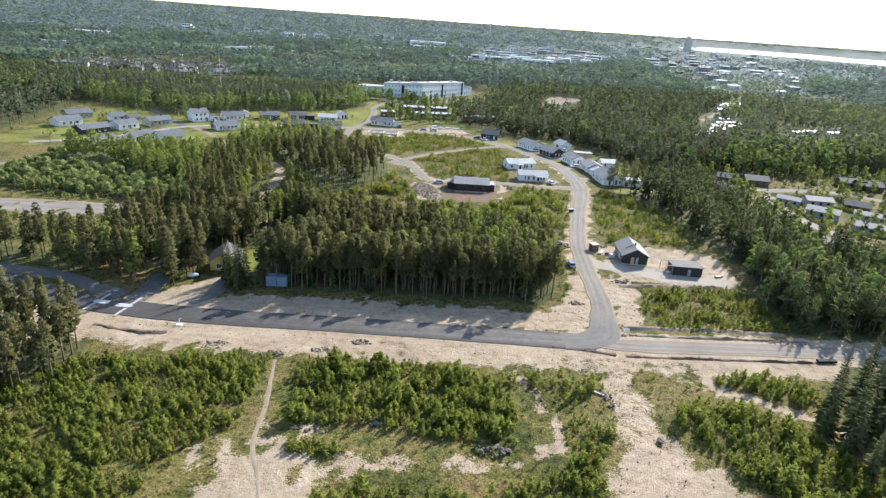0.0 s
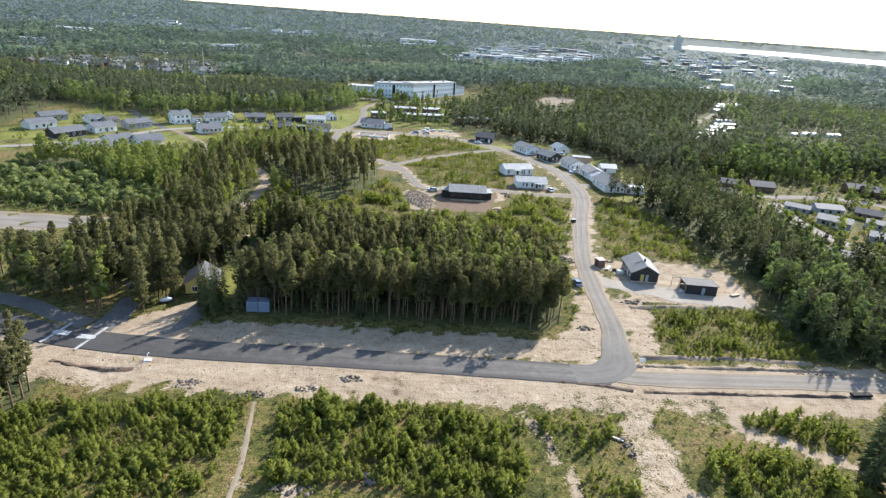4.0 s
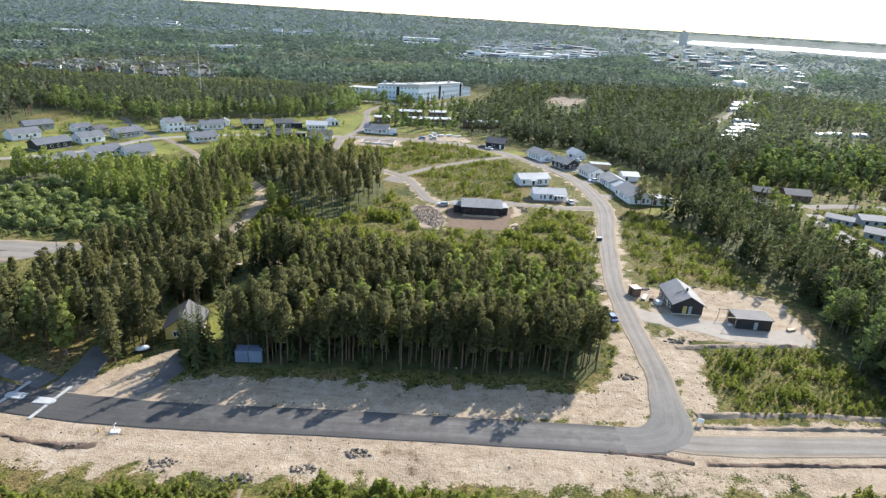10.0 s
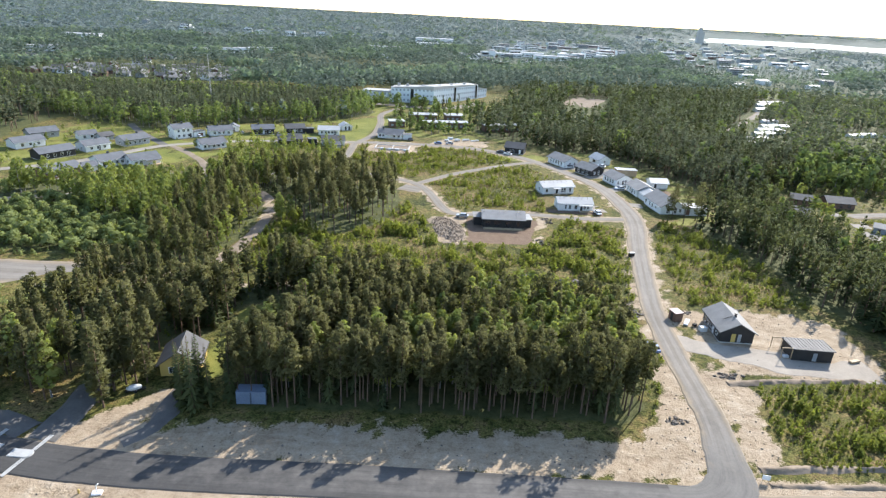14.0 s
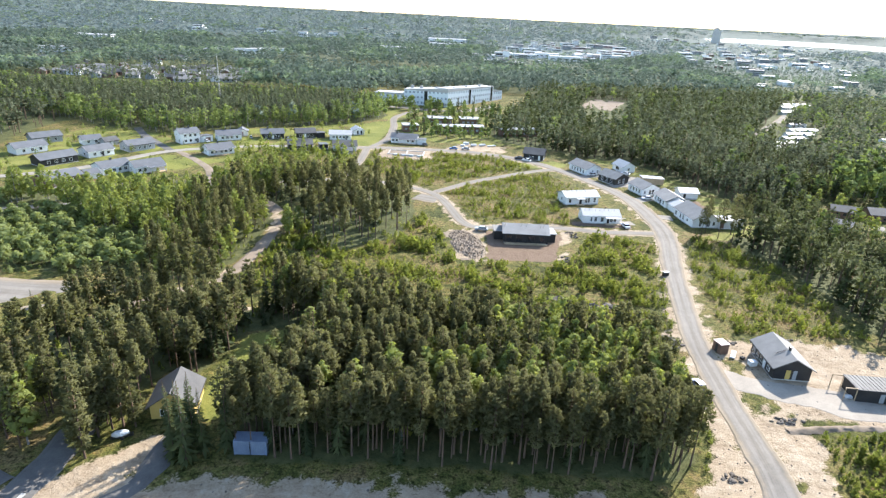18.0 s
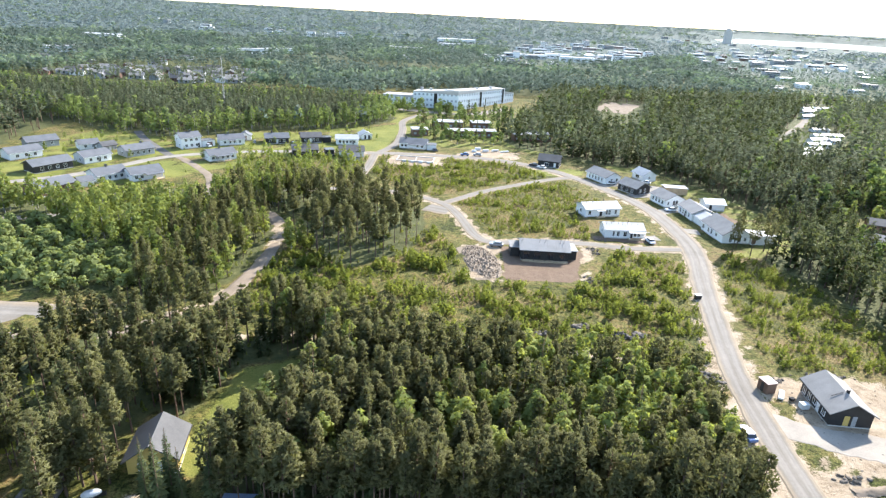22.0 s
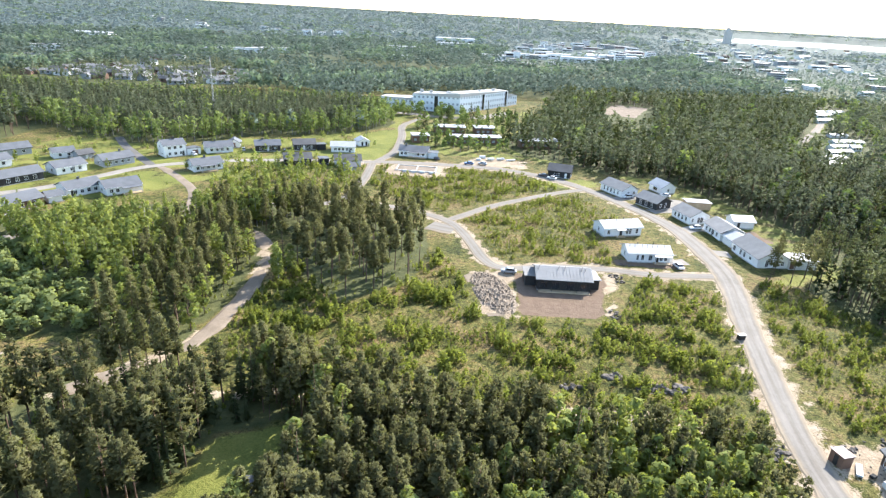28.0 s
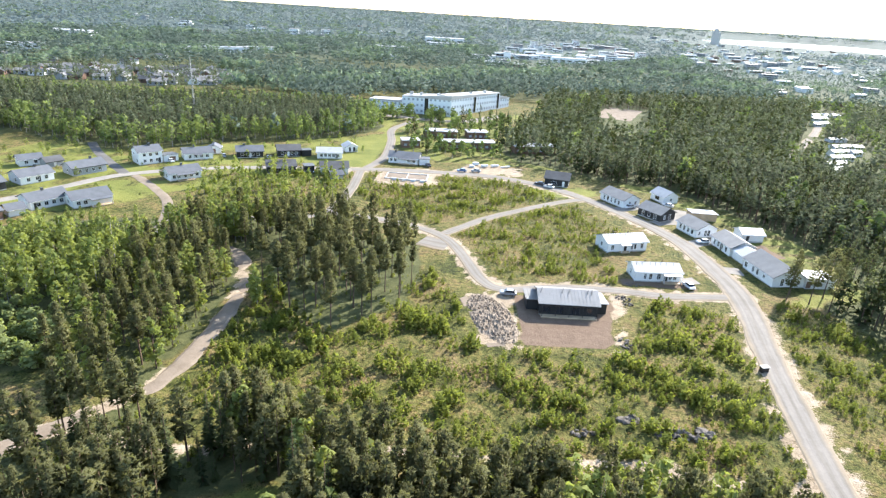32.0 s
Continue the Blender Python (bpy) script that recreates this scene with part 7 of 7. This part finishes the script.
put_far(FH[4], -320, 420, 10, 1.2)


# ---- vehicles ----
def car(x, y, ang, mat, label, van=0.0):
    ob = thing("car", pose(x, y, 0.1, 0, 0, ang), label, "car", "parked cars")
    L = 4.4
    prof = [(-L / 2, 0.35), (-L / 2, 0.85), (-L / 2 + 0.25, 0.95), (-0.9 + van, 1.0), (1.9, 0.98), (L / 2, 0.8), (L / 2, 0.35)]
    bm = prism([(a, b) for a, b in prof], -0.88, 0.88)
    bmesh.ops.bevel(bm, geom=list(bm.edges), offset=0.05, segments=1, affect="EDGES")
    body = part("body", bm, mat, ob)
    cab = bmesh.new()
    lo = [(-1.7, 0.98), (1.15, 0.98)]
    hi = [(-1.3, 1.48), (0.45, 1.48)]
    vs = [[cab.verts.new((sx * w, yy, zz)) for sx in (-1, 1)] for (yy, zz), w in ((lo[0], 0.82), (lo[1], 0.82), (hi[1], 0.68), (hi[0], 0.68))]
    for i in range(4):
        j = (i + 1) % 4
        cab.faces.new((vs[i][0], vs[i][1], vs[j][1], vs[j][0]))
    cab.faces.new([v[0] for v in vs])
    cab.faces.new([v[1] for v in vs][::-1])
    part("cabin_glass", cab, M_GLASS, ob)
    part("roof_panel", box(-0.68, 0.68, -1.3, 0.45, 1.48, 1.53), mat, ob)
    for sx in (-1, 1):
        for yy in (-1.35, 1.35):
            w = part("wheel", tube((sx * 0.72, yy, 0.23), (sx * 0.92, yy, 0.23), 0.32, 0.32, 12), M_RUBBER, ob)
            part("rim", tube((sx * 0.9, yy, 0.23), (sx * 0.94, yy, 0.23), 0.18, 0.18, 8), M_ROOFPALE, w)
        part("headlight", box(sx * 0.62 - 0.16, sx * 0.62 + 0.16, 2.12, 2.22, 0.62, 0.76), M_TRIM, ob)
    return ob


for x, y, a, c, lab in ((55.8, 272.6, 10, 0, "white car parked beside a white house"), (4.4, 261.6, 85, 2, "grey car parked at the edge of bare soil"), (28.4, 372.6, 70, 1, "dark car parked beside the black house"), (31.8, 368.6, 60, 0, "white car parked beside the gravel road"),
                        (-5.0, 387.4, 92, 3, "blue car parked beside the gravel road"), (1.5, 388.2, 80, 2, "grey car parked beside the gravel road"), (74.6, 309.6, 100, 0, "white car parked in front of a white house"), (59.6, 345.2, 110, 0, "white car parked by a house"),
                        (-70.6, 369.6, 100, 1, "dark car parked under a carport"), (-20.5, 393.6, 20, 1, "dark car parked on a drive"), (44.4, 174.0, 6, 3, "small blue car parked at the wood's edge"), (-93.5, 391.5, 20, 1, "dark car parked beside the black house"), (-113.5, 390.0, 20, 2, "grey car parked by a garage"), (76.5, 350.2, 60, 0, "white car parked by the barn"), (-131.6, 375.6, 45, 0, "white car under the carport")):
    car(x, y, a, M_CARS[c], lab)


# ---- site things ----
def rocks(rng, places, lo, hi):
    """Irregular boulders joined into one mesh."""
    bm = bmesh.new()
    for x, y, z in places:
        s = rng.uniform(lo, hi) * 0.75
        made = bmesh.ops.create_icosphere(bm, subdivisions=1, radius=s)
        q = Euler((rng.uniform(0, 6), rng.uniform(0, 6), rng.uniform(0, 6))).to_matrix()
        sc = Vector((rng.uniform(0.7, 1.3), rng.uniform(0.6, 1.4), rng.uniform(0.4, 0.8)))
        for v in made["verts"]:
            c = q @ (v.co * rng.uniform(0.62, 1.25))
            v.co = Vector((x + c.x * sc.x, y + c.y * sc.y, z + c.z * sc.z))
    return bm


def pile(x, y, rx, ry, n, high, lo, hi, label, ang=0, name="rock_pile"):
    r = np.random.RandomState(int(abs(x * 7 + y * 3)))
    ob = thing(name, pose(x, y, 0, 0, 0, ang), label, "rocks", kind="stuff")
    pts = []
    for _ in range(n):
        a, q = r.uniform(0, 6.28), math.sqrt(r.rand())
        pts.append((q * rx * math.cos(a), q * ry * math.sin(a), high * (1 - q * q) * r.uniform(0.2, 1)))
    part("stones", rocks(r, pts, lo, hi), M_ROCK, ob)
    return ob


for args in ((40.3, 148.4, 2.2, 1.2, 26, 0.5, 0.25, 0.6, "pile of grey stones on the sand"),
             (-12.6, 122.6, 2.4, 1.2, 34, 0.6, 0.2, 0.5, "pile of dark stones beside the road"),
             (-20.5, 118.8, 2.6, 0.9, 22, 0.4, 0.2, 0.45, "small heap of stones on the sand"),
             (-43, 118.6, 3.0, 1.6, 36, 0.6, 0.2, 0.5, "heap of stones and roots"),
             (-30.5, 116.2, 2.5, 1.2, 26, 0.5, 0.2, 0.5, "stones at the end of the footpath"),
             (-60, 122.5, 2.5, 0.9, 16, 0.3, 0.2, 0.5, "scattered stones by the road"),
             (13.1, 89.4, 3.5, 1.5, 26, 0.6, 0.3, 0.8, "pale boulders among shrubs"),
             (-7.4, 95.6, 2.4, 1.3, 16, 0.5, 0.3, 0.9, "pale boulders beside the thicket"),
             (-18.2, 92.6, 3.4, 1.2, 18, 0.4, 0.3, 0.7, "pale boulders by the sandy path")):
    pile(*args)
for args in ((37.5, 106, 1.6, 3.5, 24, 0.5, 0.3, 0.7, "stones along the sandy track"),
             (57, 164.5, 4.0, 0.9, 22, 0.4, 0.25, 0.7, "boulders along the site's edge"),
             (70, 195.5, 7.0, 1.1, 34, 0.5, 0.3, 0.8, "boulders along the clearing"),
             (58.5, 193.0, 2.2, 0.9, 14, 0.4, 0.3, 0.7, "boulders beside the small hut"),
             (30, 190, 7.0, 1.6, 44, 0.8, 0.4, 1.0, "long heap of grey boulders behind the wood", 10),
             (44.5, 192, 3.0, 2.6, 34, 1.2, 0.4, 1.0, "heap of grey boulders beside the road"),
             (16, 188, 5.0, 1.2, 24, 0.5, 0.3, 0.8, "boulders in the clearing"),
             (31, 208, 6.5, 1.6, 40, 0.9, 0.5, 1.2, "long row of grey boulders across the clearing", 8),
             (22, 212, 1.6, 1.2, 7, 0.7, 0.8, 1.4, "large boulders among shrubs")):
    pile(*args)
for args in ((13, 207, 3.0, 1.2, 14, 0.5, 0.4, 0.9, "boulders by the path"),
             (40, 220, 2.0, 1.6, 9, 0.4, 0.4, 0.9, "boulders in rough grass"),
             (35, 262, 2.4, 3.0, 26, 0.5, 0.3, 0.7, "stones at the plot's corner"),
             (29, 240, 1.6, 2.4, 18, 0.5, 0.3, 0.7, "stones beside the bare soil"),
             (40, 272.5, 2.5, 1.0, 16, 0.4, 0.2, 0.5, "stones beside a white house"),
             (88, 132.5, 7, 0.7, 26, 0.3, 0.2, 0.4, "gravel and stones by the roadworks")):
    pile(*args)
rub = thing("rubble_heap", pose(-0.6, 249, 0, 0, 0, 14), "long heap of pale rubble and earth beside the bare plot", "rubble", kind="stuff")
r = np.random.RandomState(8)
gx, gy = np.meshgrid(np.linspace(-1, 1, 26), np.linspace(-1, 1, 50))
q = np.clip(1 - gx ** 2 - gy ** 2, 0, 1)
hz = 0.95 * q ** 0.7 * (0.75 + 0.3 * wavy(gx * 5, gy * 12, 3, 71)) + 0.14 * r.randn(*gx.shape) * (q > 0.02) - 0.1
i = (np.arange(49)[:, None] * 26 + np.arange(25)[None, :]).ravel()
me = mesh_from("mound", np.stack([gx * 5.2, gy * 13, hz], 2).reshape(-1, 3), np.stack([i, i + 1, i + 27, i + 26], 1), [M_DIRT])
new("mound", me).parent = rub
pts = []
for _ in range(380):
    a, b = r.uniform(0, 6.28), math.sqrt(r.rand())
    pts.append((b * 5.0 * math.cos(a), b * 12.6 * math.sin(a), 0.8 * (1 - b * b) ** 0.7))
part("stones", rocks(r, pts, 0.1, 0.36), M_RUBBLE, rub)
boulder = pile(43.9, 93.7, 0.3, 0.3, 2, 0.4, 0.8, 1.1, "single dark boulder on the sand", 0, "boulder")
part("mound", rocks(np.random.RandomState(3), [(0, 0, 0.2)], 1.0, 1.01), M_ROCK, boulder)

r = np.random.RandomState(17)
spots = np.concatenate([scatter(r, poly, gap, keep=lambda x, y: (near_sand(x, y) > 0.6) & off_road(x, y, 3.2)) for poly, gap in (([(-64, 117), (44, 117), (44, 126), (-64, 126)], 1.7), ([(-44, 134), (44, 134), (44, 146), (-44, 146)], 1.6), ([(36, 138), (62, 138), (62, 200), (36, 200)], 1.6), (SANDSOUTH, 1.7), (SITE, 2.2), ([(60, 198), (68, 198), (78, 240), (66, 240)], 1.5))])
spots = spots[r.rand(len(spots)) < 0.4]
tagged(part("scattered_stones", rocks(r, [(x, y, 0.02) for x, y in spots], 0.08, 0.3), M_ROCK), "small stones and clods scattered on the sand", "stones", kind="stuff")
hut = thing("site_hut", pose(53.6, 190.2, 0.0, 0, 0, -75), "small brown site hut with a pinkish lid", "hut")
part("body", box(0, 2.6, 0, 2.2, -0.1, 2.3, bevel=0.03), M_BROWNW, hut)
part("lid", box(-0.1, 2.7, -0.1, 2.3, 2.3, 2.42), M_PINK, hut, "pinkish flat lid")
part("door", box(0.9, 1.7, -0.04, 0.0, 0.1, 2.0), M_BLACK, hut)
kiosk = thing("utility_cabinet", pose(56.4, 230.8, 0.0, 0, 0, 10), "small dark utility cabinet beside the gravel road", "cabinet")
part("body", box(-0.8, 0.8, -0.5, 0.5, -0.1, 1.2, bevel=0.04), M_DARKMETAL, kiosk)
part("lid", box(-0.9, 0.9, -0.6, 0.6, 1.2, 1.32), M_ROOFPALE, kiosk, "pale lid")
for x, y, w, d, h, a, lab in ((59.6, 183.6, 1.6, 1.3, 1.1, 10, "wrapped pallet of white insulation"), (57.2, 187.4, 3.4, 1.0, 0.35, 60, "flat stack of white boards"), (58.6, 186.0, 1.0, 0.8, 0.5, 30, "small bundle of dark boards"), (74.0, 173.0, 1.2, 0.8, 0.5, 0, "wrapped pallet beside the garage"), (89, 172, 2.6, 1.0, 0.4, 20, "stack of timber on the sand"),
                              (-34, 367, 1.6, 1.2, 0.9, 5, "wrapped white pallet by the foundation"), (-30, 366.4, 1.6, 1.2, 0.9, 8, "wrapped white pallet by the foundation"), (-26, 366, 2.0, 1.2, 0.9, 0, "wrapped white pallet by the foundation"), (-22, 365.8, 1.8, 1.2, 0.8, 4, "wrapped white pallet by the foundation"), (6, 399, 3.0, 1.6, 1.0, 20, "white bundles of building material"), (2, 402, 3.0, 1.6, 1.2, 5, "white bundles of building material"), (11, 401, 4.0, 1.2, 0.8, 25, "pale stack of boards"), (16, 400, 5.0, 1.0, 0.6, 30, "pale stack of boards"), (0, 397, 2.2, 1.4, 0.9, -10, "white bundles of building material"),
                              (93, 124.6, 4.5, 1.2, 0.5, 5, "stack of dark pipes by the roadworks"), (36, 107.6, 2.6, 0.4, 0.12, -35, "long white board on the sand")):
    ob = thing("material_stack", pose(x, y, 0.05, 0, 0, a), lab, "building material")
    part("load", box(-w / 2, w / 2, -d / 2, d / 2, 0.12, 0.12 + h, bevel=0.06), M_RUBBER if "dark" in lab else M_WOOD if "timber" in lab else M_TARP, ob)
    for s in (-0.35, 0.35):
        part("bearer", box(s * w - 0.06, s * w + 0.06, -d / 2, d / 2, -0.1, 0.12), M_WOOD, ob)
found = thing("foundation", pose(-38.2, 368.2, 0, 0, 0, -3), "grey concrete house foundation on bare sand", "foundation")
for x0, x1, y0, y1 in ((0, 18, 0, 0.5), (0, 18, 9.5, 10), (0, 0.5, 0.5, 9.5), (17.5, 18, 0.5, 9.5), (9, 9.4, 0.5, 9.5)):
    part("footing", box(x0, x1, y0, y1, -0.2, 0.6), M_CONCRETE, found)
part("sand_fill", box(0.5, 17.5, 0.5, 9.5, -0.2, 0.3), M_DIRT, found)
boat = thing("covered_boat", pose(-60.0, 151.2, 0.0, 0, 0, 25), "small boat under a white cover beside the drive", "boat")
bm = bmesh.new()
made = bmesh.ops.create_uvsphere(bm, u_segments=14, v_segments=8, radius=1.0)
for v in bm.verts:
    v.co = Vector((v.co.x * 1.4, v.co.y * 0.65 * (1 - 0.15 * v.co.x), max(v.co.z, -0.5) * 0.6 + 0.75))
part("cover", bm, M_TARP, boat)
part("trailer", box(-1.5, 1.9, -0.4, 0.4, 0.15, 0.4), M_DARKMETAL, boat)
for s in (-0.75, 0.75):
    part("wheel", tube((0.2, s - 0.08, 0.28), (0.2, s + 0.08, 0.28), 0.28, 0.28, 12), M_RUBBER, boat)
pump = thing("water_post", pose(-53.6, 126.0, 0.0, 0, 0, 10), "white bent water pipe on a small white base", "pipe")
part("base", box(-0.7, 0.7, -0.5, 0.5, -0.1, 0.25, bevel=0.04), M_TRIM, pump)
part("riser", tube((0, 0, 0.25), (0, 0, 1.5), 0.09, 0.09, 8), M_TRIM, pump)
part("elbow", tube((0, 0, 1.45), (0.35, 0, 1.75), 0.09, 0.09, 8), M_TRIM, pump)
hyd = thing("hydrant", pose(-56.2, 125.9, 0.0), "small yellow hydrant at the roadside", "hydrant")
part("stem", tube((0, 0, -0.1), (0, 0, 0.6), 0.16, 0.14, 8), M_YELLOW, hyd)
part("cap", tube((0, 0, 0.6), (0, 0, 0.75), 0.2, 0.1, 8), M_YELLOW, hyd)
sign = thing("site_sign", pose(49.4, 133.4, 0.0, 0, 0, -15), "blank white board on short posts by the junction", "sign")
part("board", box(-0.6, 0.6, -0.03, 0.03, 0.5, 1.4), M_TRIM, sign)
for x in (-0.45, 0.45):
    part("post", box(x - 0.04, x + 0.04, 0.03, 0.1, -0.2, 1.4), M_WOOD, sign)


# ---- road paint and islands ----
def stripe(p, q, w, z0, z1, name, label, mat=None, kind="structure"):
    p, q = Vector((*p, 0)), Vector((*q, 0))
    L = (q - p).length
    ob = part(name, box(0, L, -w / 2, w / 2, z0, z1), mat or M_PAINT)
    ob.matrix_world = pose(p.x, p.y, 0, 0, 0, math.degrees(math.atan2(q.y - p.y, q.x - p.x)))
    return tagged(ob, label, "road marking", kind=kind)


for k, (p, q) in enumerate((((-69.2, 128.5), (-68.35, 132.5)), ((-68.0, 134.4), (-67.3, 138.1)), ((-77.3, 130.6), (-76.4, 134.0)), ((-76.0, 136.0), (-75.3, 139.2)))):
    p, q = Vector(p), Vector(q)
    side = Vector((-(q - p).y, (q - p).x)).normalized()
    for j in (-1, 0, 1):
        stripe(p + side * 0.24 * j, q + side * 0.24 * j, 0.17, 0.1, 0.185, "road_marking_%d" % (3 * k + j + 2), "white line of the crossing on asphalt")
for x, y, a in ((-69.4, 133.5, -4), (-75.2, 134.8, -10)):
    ob = thing("traffic_island", pose(x, y, 0.1, 0, 0, a), "white-painted concrete traffic island with one rounded end", "traffic island", "islands of the crossing")
    turn = 1 if x > -72 else -1
    for nm, grow, z0, z1, mat in (("slab", 0.0, 0.0, 0.2, M_PAINT), ("kerb", 0.1, -0.1, 0.14, M_CONCRETE)):
        bm = bmesh.new()
        ring = [(-1.7 - grow, -0.85 - grow), (1.0, -0.85 - grow)] + [(1.0 + (0.85 + grow) * math.cos(u), (0.85 + grow) * math.sin(u)) for u in (-1.1, -0.55, 0, 0.55, 1.1)] + [(1.0, 0.85 + grow), (-1.7 - grow, 0.85 + grow)]
        f = bm.faces.new([bm.verts.new((turn * px, py, z0)) for px, py in ring])
        up = bmesh.ops.extrude_face_region(bm, geom=[f])
        for v in up["geom"]:
            if isinstance(v, bmesh.types.BMVert):
                v.co.z = z1
        part(nm, bm, mat, ob)
road("pavement", [(-170, 198), (-140, 200), (-115, 200.6), (-100, 200.3)], 7.4, 0.06, M_GRAVEL, "grey gravel parking field beside the wood", 0.3, 21)

# lattice mast over the northern wood
mast = thing("lattice_mast", pose(-163.4, 484.5, 0), "slender grey lattice mast above the trees", "mast")
for k in range(4):
    a = 0.785 + k * 1.571
    part("leg", tube((0.6 * math.cos(a), 0.6 * math.sin(a), -0.3), (0.2 * math.cos(a), 0.2 * math.sin(a), 34), 0.09, 0.06, 5), M_CONCRETE, mast)
for i in range(16):
    s = i / 16
    w = 0.42 * (1 - s) + 0.14 * s
    part("brace", box(-w, w, -w, w, 1 + 33 * s, 1.1 + 33 * s), M_CONCRETE, mast)

# dark gravel yards between the homes along the road
for line in ([(68.5, 306), (76, 311.5), (88, 313)], [(70.5, 287), (77, 286.5)], [(64, 328), (75, 334), (80, 346)], [(50, 341), (60, 346), (72, 352)], [(58, 275), (57, 283)]):
    road("yard", line, 2.6, 0.06, M_YARD, "dark gravel yard beside the homes", 0.3, 31)
road("pad", [(-19.5, 298.5), (-15.0, 296.5), (-11.0, 295.0)], 4.6, 0.03, M_GRAVEL, "small gravel pad beside the ring road", 0.3, 33)
